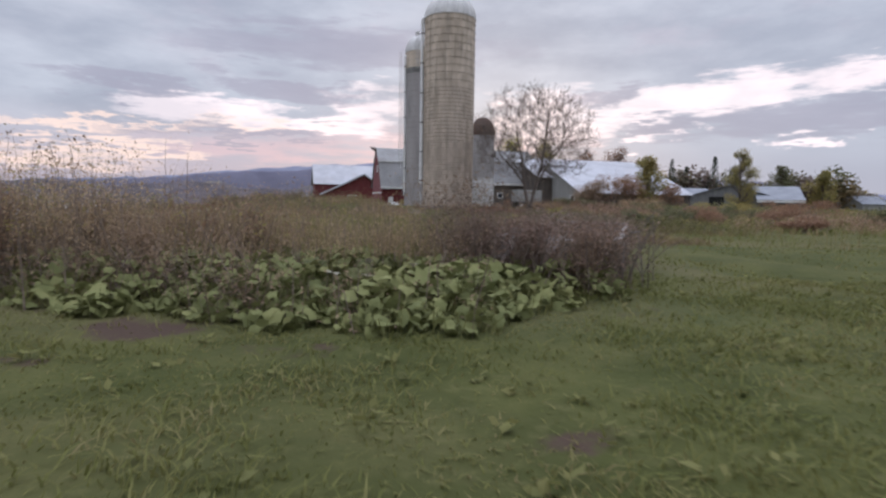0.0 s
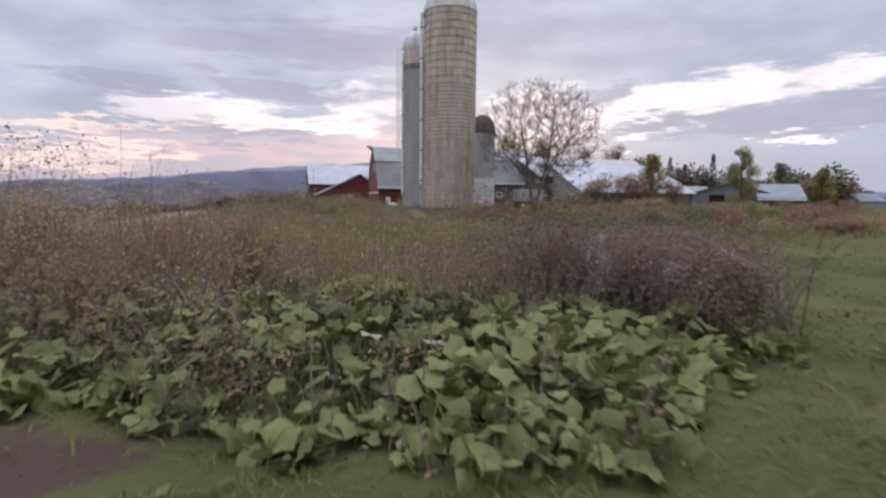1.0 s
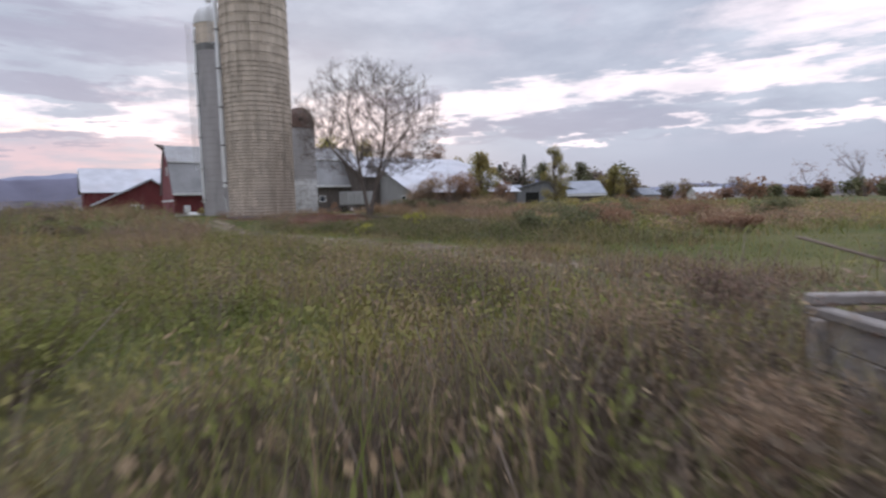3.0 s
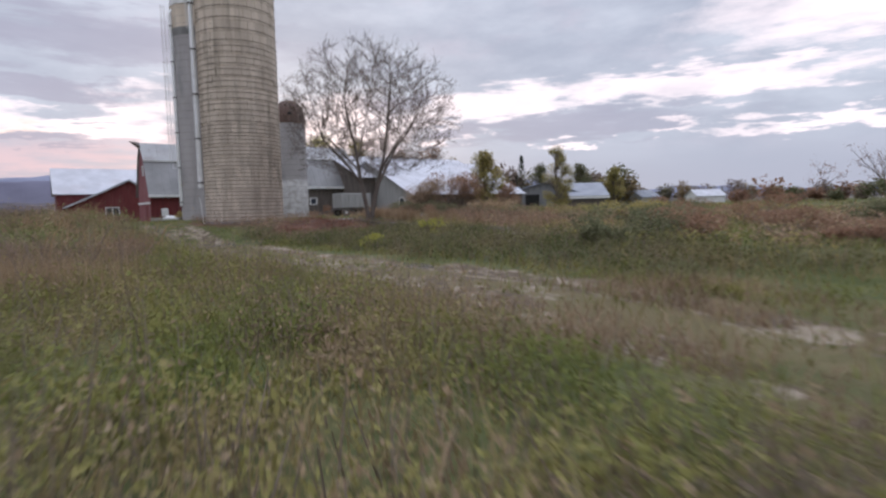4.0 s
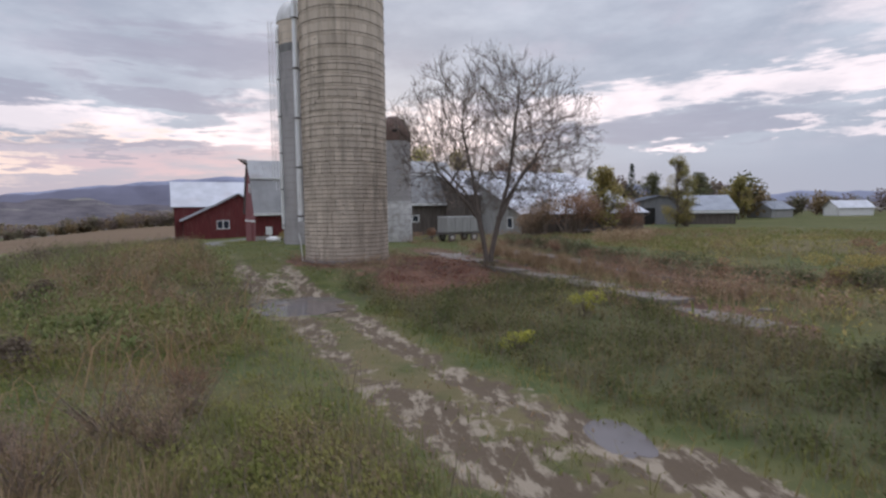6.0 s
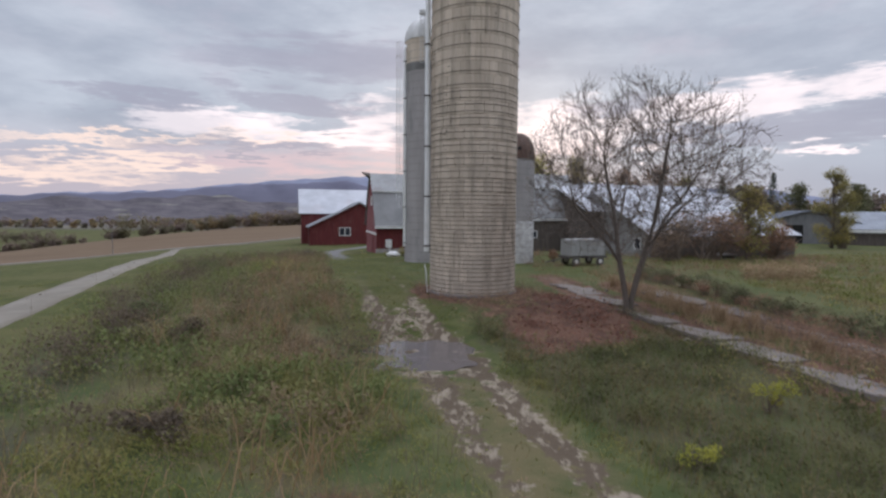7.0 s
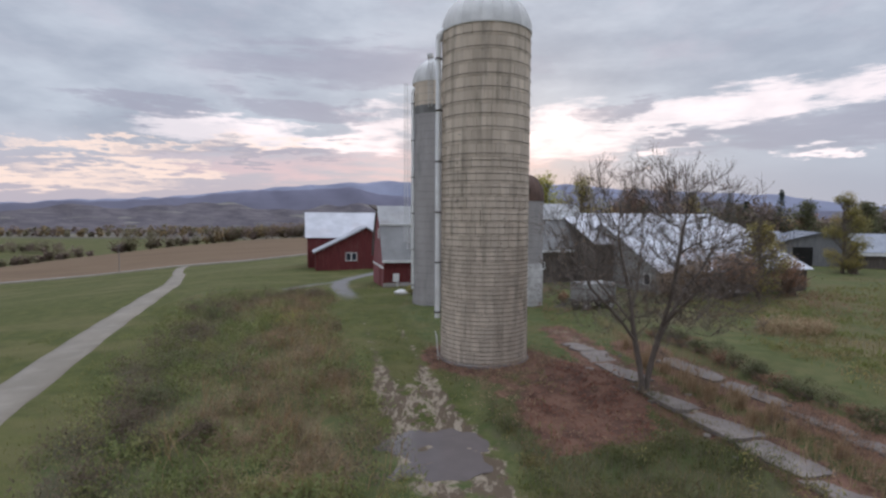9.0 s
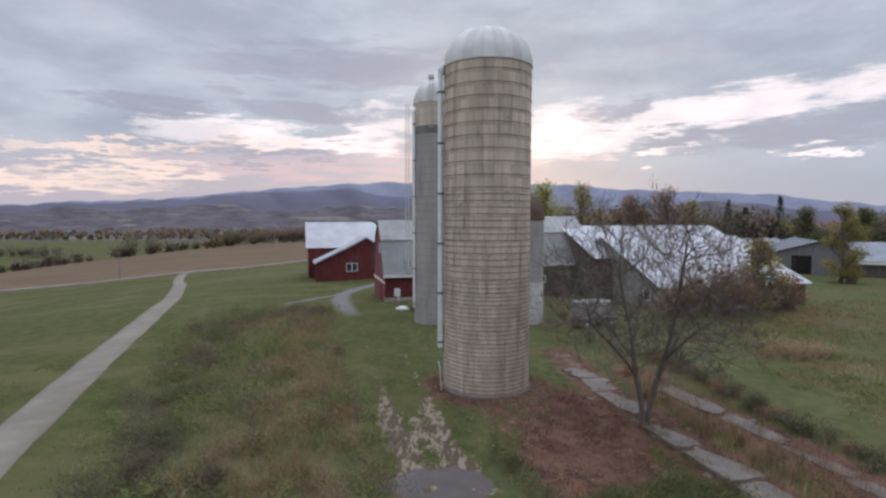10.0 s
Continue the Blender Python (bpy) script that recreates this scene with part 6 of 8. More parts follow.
mounds("brown_mounds", x, y, rs.uniform(0.18, 0.4, len(x)), rs.uniform(0.3, 0.62, len(x)), 260, (0.02, 0.055), BRUSH_LEAF, "fluffy brown withered weeds beside the wagon", 0.3)
x, y = scatter(900, 1.2, 3.4, -51.4, -47.2, lambda x, y: (np.abs(x - (1.72 + 0.325 * (y + 51.35))) < 0.26) * (0.25 + 0.75 * ease(-y, 47.6, 48.6)))
mounds("wagon_mounds", x, y, rs.uniform(0.16, 0.32, len(x)), rs.uniform(0.4, 0.66, len(x)), 230, (0.018, 0.05), BRUSH_LEAF, "dark brown withered weeds against the wagon side", 0.3)
x, y = scatter(2600, -5.2, -1.2, -31.5, -28.2, lambda x, y: clumped(x, y, 1.3, -0.5, 0.4, 2.0) * ease(x, -5.2, -4.4) * ease(-x, 1.2, 1.8))
tagged(blades("pale_stalks", x, y, rs.uniform(0.6, 1.05, len(x)), rs.uniform(0.008, 0.018, len(x)), TAN_STRAW, lean=0.3), "pale dry stalks beside a withered bush", "grass", kind="stuff")
field_weeds("goldenrod", 1300, (-7.5, -0.1, -50.6, -40), lambda x, y: near_field(x, y) * clumped(x, y, 1.0, -0.3, 0.5, 3.7), (0.4, 0.72), (0.022, 0.055), FIELD_GREEN, 40, "yellow-green goldenrod in the uncut field")
field_weeds("goldenrod", 1100, (-0.6, 5.0, -46.0, -38), lambda x, y: near_field(x, y) * clumped(x, y, 1.0, -0.2, 0.5, 1.7), (0.3, 0.58), (0.022, 0.055), FIELD_GREEN, 36, "yellow-green goldenrod in the uncut field")
field_weeds("dusky_weeds", 1500, (0.9, 6.5, -46.8, -41), lambda x, y: near_field(x, y) * ease(off_path(x, y), 0.3, 1.2) * (0.2 + 0.8 * clumped(x, y, 1.0, -0.4, 0.5, 7.0)), (0.4, 0.8), (0.02, 0.055), BRUSH_LEAF, 26, "dusky brown withered weeds in the uncut field")
west_field = (-33, 1, -44, 34)
field_weeds("side_weeds", 900, (-13, -4.5, -46, -30), lambda x, y: (0.15 + 0.85 * clumped(x, y, 0.9, -0.3, 0.5, 4.0)) * ease(-x, 4.5, 8), (0.7, 1.25), (0.025, 0.065), DUSK_LEAF, 30, "tall brown and olive weeds at the edge of the field", tilt=(-0.3, 1.2))
def lumpy(x, y, lo, hi):
    """Heights that swell and sink from clump to clump."""
    return rs.uniform(lo, hi, len(x)) * (0.5 + 1.0 * clumped(x, y, 1.15, -0.6, 0.6, 8.0))


def west_weeds(name, n, keep, lo, hi, size, mat, per, label, reach=0.22, heads=None):
    x, y = scatter(n, *west_field, lambda x, y: in_field(x, y) * keep(x, y) * ((off_path(x, y) > 0.9) | (y > -35)))
    herbs(name, x, y, lumpy(x, y, lo, hi), per, size, mat, TWIG, lean=0.2, reach=reach, label=label, heads=heads, tilt=(-0.5, 0.8))


def open_ground(x, y):
    return 1 - 0.9 * np.maximum(near_spots(x, y, TAN_SPOTS, 2.1), near_spots(x, y, DARK_SPOTS, 2.5))


west_weeds("west_weeds", 17000, lambda x, y: open_ground(x, y) * (y < -15), 0.35, 0.9, (0.025, 0.065), FIELD_GREEN, 26, "dense green weeds between track and road", 0.22)
west_weeds("west_weeds", 15000, lambda x, y: open_ground(x, y) * (y >= -15) * (1 - 0.6 * ease(y, -8, 12)), 0.5, 1.2, (0.05, 0.11), FIELD_LUSH, 24, "green weeds between track and road", 0.24)
x, y = scatter(1500, -30, -3, -22, 30, lambda x, y: in_field(x, y) * (1 - 0.8 * near_spots(x, y, TAN_SPOTS, 2.1)) * (0.35 + 0.65 * clumped(x, y, 0.6, -0.5, 0.5, 1.0)))
mounds("herb_mounds", x, y, rs.uniform(0.5, 1.2, len(x)), rs.uniform(0.4, 1.05, len(x)), 165, (0.08, 0.2), FIELD_LUSH, "swelling clumps of green weeds beyond the track", 0.4)
x, y = scatter(1500, -30, -3, -22, 30, lambda x, y: in_field(x, y) * np.maximum(0.5 * near_spots(x, y, DARK_SPOTS, 2.2), 0.03))
mounds("dark_mounds", x, y, rs.uniform(0.5, 1.1, len(x)), rs.uniform(0.7, 1.5, len(x)), 230, (0.07, 0.17), BRUSH_LEAF, "dark withered brush clumps in the weed field", 0.4)
x, y = scatter(2600, -30, -3, -22, 30, lambda x, y: in_field(x, y) * near_spots(x, y, TAN_SPOTS, 2.0))
mounds("tan_mounds", x, y, rs.uniform(0.5, 1.0, len(x)), rs.uniform(0.5, 1.1, len(x)), 190, (0.08, 0.2), FIELD_DRY, "tan and rust dry clumps in the weed field", 0.2)
west_weeds("brown_weeds", 4500, lambda x, y: 0.03 + 0.22 * clumped(x, y, 0.42, -0.1, 0.5, 4.0) + 0.4 * near_spots(x, y, DARK_SPOTS, 2.6), 0.6, 1.35, (0.04, 0.085), DUSK_LEAF, 22, "brown withered weeds between track and road")
west_weeds("dark_brush", 3600, lambda x, y: near_spots(x, y, DARK_SPOTS, 2.5), 1.0, 1.8, (0.045, 0.11), BRUSH_LEAF, 34, "dark reddish brush along the road side of the weeds")
x, y = scatter(42000, *west_field, lambda x, y: in_field(x, y) * near_spots(x, y, TAN_SPOTS, 2.1) * (0.1 + 0.9 * clumped(x, y, 1.3, -0.3, 0.5, 5.0)))
tagged(blades("tan_weeds", x, y, lumpy(x, y, 0.8, 1.35), rs.uniform(0.02, 0.05, len(x)), WARM_STRAW, lean=0.5), "tall tan dry weeds in patches", "weeds", kind="stuff")
field_weeds("yellow_flowers", 50, (-18.3, -15.2, 8.5, 12.5), lambda x, y: 1.0 + 0 * x, (0.8, 1.3), (0.05, 0.12), YELLOW_LEAF, 26, "yellow autumn goldenrod clumps")
field_weeds("yellow_flowers", 25, (-16.6, -14.6, -14.3, -12.6), lambda x, y: 1.0 + 0 * x, (0.8, 1.2), (0.05, 0.12), OLIVE_LEAF, 24, "dull yellow goldenrod clump in dark brush")


def east_field(x, y):
    d, _, s = to_line(x, y, TRACK)
    return ease(d, 1.8, 2.8) * (s < 0) * (1 - bare_lane(x, y)) * (1 - inside(x, y, DEAD_PILE, 0.5)) * (x < np.interp(-y, [5, 8.4, 11, 14.5, 21, 35], [8.0, 8.9, 9.8, 10.7, 11.6, 15]))


field_weeds("east_weeds", 11500, (0, 15, -35, -5), lambda x, y: east_field(x, y) * (0.35 + 0.65 * clumped(x, y, 0.6, -0.5, 0.4, 6.0)) * (1 - 0.5 * ease(-y, 29, 33)), (0.22, 0.7), (0.035, 0.09), EAST_HERB, 20, "lush green weeds beside the track")
x, y = scatter(520, 0, 15, -35, -5, lambda x, y: east_field(x, y) * (0.2 + 0.8 * clumped(x, y, 0.8, -0.3, 0.5, 2.0)))
mounds("herb_mounds", x, y, rs.uniform(0.35, 0.8, len(x)), rs.uniform(0.3, 0.65, len(x)), 190, (0.05, 0.12), EAST_HERB, "dark green clumps of weeds beside the track", 0.4)
x, y = scatter(14000, 1, 15, -36, -8, lambda x, y: east_field(x, y) * (0.2 + 0.8 * clumped(x, y, 1.2, -0.5, 0.5, 5.0)))
tagged(blades("rough_grass", x, y, rs.uniform(0.15, 0.42, len(x)), rs.uniform(0.012, 0.03, len(x)), ROUGH_GRASS, lean=0.5), "brown and olive rough grass beside the track", "grass", kind="stuff")
field_weeds("yellow_shrub", 150, (5.5, 11, -19, -13), lambda x, y: east_field(x, y) * clumped(x, y, 0.9, -0.2, 0.5, 1.5), (0.5, 0.9), (0.05, 0.11), OLIVE_LEAF, 22, "yellow-green shrubs among the weeds")
# strip of brush seen across the lawn
field_weeds("brush_strip", 2600, (9, 46, -31, -14), lambda x, y: ease(x, 10, 14) * clumped(x, y, 0.33, -0.4, 0.5, 3.0) * (to_line(x, y, TRACK)[0] > 5), (0.4, 0.95), (0.08, 0.18), BROWN_WEED, 18, "brown brush across the far side of the lawn")
field_weeds("brush_strip", 2600, (9, 46, -33, 4), lambda x, y: ease(x, 10, 14) * (1 - clumped(x, y, 0.33, -0.4, 0.5, 3.0)) * (to_line(x, y, TRACK)[0] > 5) * ((x > 19) | (y < -16)), (0.3, 0.7), (0.08, 0.18), OLIVE_LEAF, 15, "olive-green weeds across the far side of the lawn")
x, y = scatter(900, 14, 46, -32, 26, lambda x, y: (0.1 + 0.9 * clumped(x, y, 0.3, -0.3, 0.5, 8.0)) * ((x > 18.5) | (y < -17)) * (to_line(x, y, TRACK)[0] > 5))
mounds("meadow_mounds", x, y, rs.uniform(0.5, 1.2, len(x)), rs.uniform(0.15, 0.4, len(x)), 130, (0.09, 0.2), FIELD_MIX, "low tan and green tussocks in the meadow", 0.25)
x, y = scatter(26000, 10, 60, -34, 40, lambda x, y: (0.15 + 0.85 * clumped(x, y, 0.3, -0.5, 0.5, 8.0)) * ((x > 19) | (y < -16)))
tagged(blades("far_meadow_grass", x, y, rs.uniform(0.2, 0.55, len(x)), rs.uniform(0.04, 0.09, len(x)), FIELD_MIX, lean=0.4), "tan and green meadow grass by the ditch", "grass", kind="stuff")


# ---------------------------------------------------------------- fallen leaves at the silo foot
x, y = scatter(17000, -3, 10, -13.5, 2.5, lambda x, y: inside(x, y, DEAD_PILE, 1.4) * ease(x - 0.3 * y, 3.4, 5.4) * (0.3 + 0.7 * clumped(x, y, 1.1, -0.5, 0.5)) * (np.hypot(x, y) > 2.95))
p = np.stack([x, y, height(x, y) + rs.uniform(0, 0.16, len(x)) * clumped(x, y, 1.6, -0.6, 0.5)], -1)
v, q = leaf_quads(p, rs.uniform(0.07, 0.17, len(x)), (-0.4, 0.6), 0.7)
tagged(raw_mesh("dead_leaf_heap", v, q, DEAD_LEAF, quads=True), "low heap of red-brown dead leaves and stalks", "leaves", kind="stuff")
x, y = scatter(420, -3.6, 5.2, -5.0, 1.5, lambda x, y: (np.hypot(x, y) > 2.95) * (np.hypot(x, y) < 4.3))
herbs("silo_foot_weeds", x, y, rs.uniform(0.2, 0.7, len(x)), 16, (0.05, 0.11), RUST_LEAF, TWIG, reach=0.2, label="withered brown weeds round the silo foot")

field_weeds("dead_stalks", 1300, (-3, 10, -12, 2.5), lambda x, y: inside(x, y, DEAD_PILE, 1.4) * (1 - 0.85 * ease(x - 0.3 * y, 3.6, 5.6)) * (np.hypot(x, y) > 3.1), (0.2, 0.6), (0.05, 0.13), BROWN_WEED, 14, "flattened brown stalks on the leaf heap", lean=0.7)
field_weeds("heap_weeds", 420, (-3, 10, -12, 2.5), lambda x, y: inside(x, y, DEAD_PILE, 1.6) * clumped(x, y, 0.9, 0.0, 0.6, 3.0) * (np.hypot(x, y) > 3.1), (0.2, 0.5), (0.06, 0.13), GREEN_WEED, 14, "green weeds coming up through dead leaves")
# litter of straw and short grass over the ruts
x, y = scatter(24000, -8, 16, -42, 6, lambda x, y: (1 - 0.6 * (np.abs(to_line(x, y, TRACK)[0] - rut_gap(y)) < 0.35)) * ease(2.6 - to_line(x, y, TRACK)[0], 0, 0.8) * (0.15 + 0.85 * clumped(x, y, 1.7, -0.5, 0.5, 7.0)) * (np.hypot(x + 1.9, y + 12.2) > 2.8))
tagged(blades("rut_grass", x, y, rs.uniform(0.03, 0.17, len(x)), rs.uniform(0.012, 0.03, len(x)), ROUGH_GRASS, lean=0.8), "sparse short grass and straw in the ruts", "grass", kind="stuff")

x, y = scatter(15000, 1.5, 9.0, -43, -32.5, lambda x, y: ease(-y, 32.5, 35) * ease(to_line(x, y, TRACK)[0] + 0.2, 0.3, 1.2) * (0.15 + 0.85 * clumped(x, y, 1.2, -0.5, 0.4, 9.0)) * (off_path(x, y) > 0.4))
tagged(blades("track_grass", x, y, rs.uniform(0.12, 0.42, len(x)), rs.uniform(0.01, 0.022, len(x)), FIELD_DRY, lean=0.6), "reddish-brown dry grass closing over the track", "grass", kind="stuff")

# puddles
def puddle(name, cx, cy, rx, ry, turn, z, seed):
    rng = random.Random(seed)
    bm = bmesh.new()
    n = 36
    k = [rng.uniform(0, 6) for _ in range(4)]
    vs = []
    for i in range(n):
        a = math.tau * i / n
        r = 1 + 0.16 * math.sin(2 * a + k[0]) + 0.12 * math.sin(3 * a + k[1]) + 0.08 * math.sin(5 * a + k[2]) + 0.05 * math.sin(9 * a + k[3])
        vs.append(bm.verts.new((rx * r * math.cos(a), ry * r * math.sin(a), 0)))
    bm.faces.new(vs)
    ob = link(name, bm, WATER)
    ob.matrix_world = pose(cx, cy, z, 0, 0, turn)
    return tagged(ob, "shallow muddy puddle reflecting the sky", "puddle", "puddles on the track", "structure")


puddle("water_puddle", -2.2, -11.8, 3.4, 3.1, 14, -0.945, 1)
puddle("water_puddle", 5.15, -27.75, 0.55, 1.05, 8, -0.745, 3)


# ---------------------------------------------------------------- trees
def limb(segs, rng, p, d, r, ln, level, spec, tips):
    """Grow one limb and its side shoots; segs collects (points, radii, level)."""
    n = 4 if level < 2 else 3
    pts, rad = [p.copy()], [r]
    for i in range(n):
        d = (d + Vector((rng.gauss(0, 1), rng.gauss(0, 1), rng.gauss(0, 0.6))) * spec["wander"] + Vector((0, 0, spec["lift"]))).normalized()
        p = p + d * ln / n
        pts.append(p.copy())
        rad.append(max(0.0068, r * (1 - (0.55 if level < spec["levels"] else 0.7) * (i + 1) / n)))
    segs.append((pts, rad, level))
    if level >= spec["levels"]:
        tips.append((pts, d))
        return
    kids = spec["kids"][min(level, len(spec["kids"]) - 1)]
    for k in range(kids):
        f = rng.uniform(0.35, 1.0) if k else 1.0
        i = min(n, max(1, round(f * n)))
        ang = rng.uniform(*spec["angle"])
        axis = d.orthogonal().normalized()
        axis.rotate(Matrix.Rotation(rng.uniform(0, math.tau), 3, d))
        nd = d.copy()
        nd.rotate(Matrix.Rotation(ang * (0.35 if k == 0 else 1.0), 3, axis))
        limb(segs, rng, pts[i], nd, rad[i] * (0.85 if k == 0 else 0.62), ln * rng.uniform(*spec["shrink"]), level + 1, spec, tips)


def tree(name, place, seed, stems, spec, leaf_mat, leaves, leaf_size, label, sides=(9, 7, 5, 4, 3, 3), bark=None, cloud=0.35, category="tree", parent=None):
    """A tree: trunk mesh of the first limbs, crown of branches, and leaves at the shoots."""
    rng = random.Random(seed)
    x, y = place
    t = thing(name, (x, y, ground_z(x, y)), 0, label, category)
    segs, tips = [], []
    for (dx, dy), d, r, ln in stems:
        limb(segs, rng, Vector((dx, dy, -0.15)), Vector(d).normalized(), r, ln, 0, spec, tips)
    for tag, want in (("trunk", lambda l: l == 0), ("crown", lambda l: l > 0)):
        bm = bmesh.new()
        for pts, rad, level in segs:
            if want(level):
                tube(bm, pts, rad, sides[min(level, len(sides) - 1)], False)
        limbs = part(tag, bm, bark or BARK, t, smooth=True)
        if tag == "crown":
            limbs["kind"] = "stuff"
    if leaves:
        p = []
        for k in range(leaves):
            pts, d = tips[rng.randrange(len(tips))]
            q = pts[rng.randrange(1, len(pts))]
            p.append((q.x + rng.gauss(0, cloud), q.y + rng.gauss(0, cloud), q.z + rng.gauss(0, cloud * 0.8)))
        p = np.array(p)
        v, q = leaf_quads(p, rs.uniform(*leaf_size, len(p)), (-1.2, 0.8), 0.6)
        raw_mesh("leaves", v, q, leaf_mat, t, quads=True)["kind"] = "stuff"
    return t


def spread_tree(name, place, seed, stems, centre, radii, points, leaves, leaf_mat, leaf_size, label):
    """A broad bare tree: its limbs grow from given stems towards points spread through a domed crown, thinning by the number of shoots they carry."""
    rg = np.random.default_rng(seed)
    x, y = place
    t = thing(name, (x, y, ground_z(x, y)), 0, label, "tree")
    pos, par = [], []
    for base, line in stems:
        last = base
        for q in line:
            pos.append(np.array(q, float))
            par.append(last)
            last = len(pos) - 1
    stem_nodes = len(pos)
    goal = rg.normal(size=(points * 2, 3))
    goal /= np.linalg.norm(goal, axis=1, keepdims=True)
    goal *= rg.uniform(0.05, 1.0, (len(goal), 1)) ** 0.42
    goal = goal * radii * (1 + 0.10 * np.sin(goal[:, :1] * 9 + goal[:, 1:2] * 7)) + centre
    goal = goal[goal[:, 2] > 2.9 + 0.16 * np.abs(goal[:, 0] - centre[0])][:points]
    step, kill = 0.30, 0.38
    live, sprouts = np.ones(len(goal), bool), collections.Counter()
    near_d, near_i, seen = np.full(len(goal), 1e9), np.zeros(len(goal), int), 0
    for _ in range(90):
        fresh = np.array(pos[seen:])
        if len(fresh):
            d = np.linalg.norm(goal[:, None] - fresh[None], axis=2)
            k = d.argmin(1)
            m = d[np.arange(len(goal)), k]
            better = m < near_d
            near_d[better], near_i[better] = m[better], k[better] + seen
            seen = len(pos)
        live &= near_d > kill
        if not live.any():
            break
        pull = collections.defaultdict(list)
        for g in np.flatnonzero(live):
            v = goal[g] - pos[near_i[g]]
            if near_d[g] < 2.4 or _ > 60:
                pull[int(near_i[g])].append(v / np.linalg.norm(v))
        if not pull:
            break
        for i, vs in sorted(pull.items()):
            sprouts[i] += 1
            if sprouts[i] > 3:
                live[near_i == i] = False
                continue
            v = np.sum(vs, 0)
            back = pos[i] - pos[par[i]] if par[i] >= 0 else np.array([0, 0, 1.0])
            v = v / (np.linalg.norm(v) + 1e-6) + 1.15 * back / (np.linalg.norm(back) + 1e-6) + rg.normal(0, 0.08, 3) + np.array([0, 0, 0.12])
            pos.append(pos[i] + v / np.linalg.norm(v) * step)
            par.append(i)
    n = len(pos)
    kids = collections.defaultdict(list)
    for i in range(n):
        if par[i] >= 0:
            kids[par[i]].append(i)
    power, load = 2.15, np.zeros(n)
    for i in range(n - 1, -1, -1):
        load[i] += 0.0085 ** power if not kids[i] else 0
        if par[i] >= 0:
            load[par[i]] += load[i]
    rad = load ** (1 / power)
    # every chain of nodes from a fork to its end is one tube
    trunk_bm, crown_bm = bmesh.new(), bmesh.new()
    starts = [i for i in range(n) if par[i] < 0] + [c for i in range(n) for c in sorted(kids[i], key=lambda c: -load[c])[1:]]
    for i in starts:
        line = [i] if par[i] < 0 else [par[i], i]
        while kids[line[-1]]:
            line.append(max(kids[line[-1]], key=lambda c: load[c]))
        rr = [rad[line[1]] if k == 0 and par[i] >= 0 else rad[q] for k, q in enumerate(line)]
        if par[i] < 0:
            rr[0] *= 1.35
        if len(line) > 1:
            thick = max(rr)
            tube(trunk_bm if thick > 0.075 else crown_bm, [pos[q] for q in line], rr, 9 if thick > 0.075 else 5 if thick > 0.03 else 3, False)
    tips = []
    for i in range(stem_nodes, n):
        if rad[i] > 0.022:
            continue
        back = pos[i] - pos[par[i]]
        back /= np.linalg.norm(back)
        for _ in range(3 if kids[i] else 4):
            d = back * 0.9 + rg.normal(0, 0.42, 3) + np.array([0, 0, 0.5])
            d /= np.linalg.norm(d)
            ln = rg.uniform(0.25, 0.75)
            mid, end = pos[i] + d * ln * 0.5 + rg.normal(0, 0.03, 3), pos[i] + d * ln + np.array([0, 0, 0.06])
            tube(crown_bm, [pos[i], mid, end], [0.0085, 0.007, 0.0045], 3, False)
            tips.append(end)
    part("trunk", trunk_bm, BARK, t, smooth=True)
    part("crown", crown_bm, BARK, t)["kind"] = "stuff"
    tips = np.array(tips)
    p = tips[rg.integers(0, len(tips), leaves)] + rg.normal(0, 0.05, (leaves, 3))
    v, q = leaf_quads(p, rg.uniform(*leaf_size, leaves), (-1.3, 0.4), 0.55)
    raw_mesh("leaves", v, q, leaf_mat, t, quads=True)["kind"] = "stuff"
    return t


spread_tree("bare_tree", (8.0, -6.0), 8,
            [(-1, [(0, 0, -0.15), (-0.08, 0, 0.7), (-0.22, 0.02, 1.6), (-0.42, 0.05, 2.6), (-0.55, 0.1, 3.5), (-0.62, 0.1, 4.2)]),
             (-1, [(0.16, 0.06, -0.15), (0.26, 0.08, 0.7), (0.44, 0.05, 1.6), (0.62, 0.0, 2.4), (0.85, -0.1, 3.4), (1.15, -0.2, 4.6)]),
             (9, [(1.15, 0.3, 3.3), (1.7, 0.55, 4.3), (2.3, 0.8, 5.3)]),
             (3, [(-1.1, -0.3, 3.5), (-1.9, -0.5, 4.4), (-2.8, -0.7, 5.3)]),
             (5, [(-0.75, 0.2, 5.2), (-1.0, 0.4, 6.4), (-1.2, 0.5, 7.6)]), (5, [(-0.3, 0.5, 5.2), (0.0, 1.0, 6.3)]), (4, [(-1.3, 0.6, 4.5), (-2.2, 1.2, 5.6)]),
             (11, [(1.3, -0.4, 5.8), (1.4, -0.6, 7.0), (1.5, -0.7, 8.2)]), (14, [(3.1, 0.9, 6.2), (3.7, 1.0, 7.2)]), (10, [(1.2, -1.0, 4.3), (1.7, -1.9, 5.3)])],
            np.array([0.35, 0.0, 6.9]), np.array([5.8, 5.2, 4.85]), 2700, 3600, DUSK_LEAF, (0.05, 0.11), "nearly bare spreading autumn tree with forked grey stems")


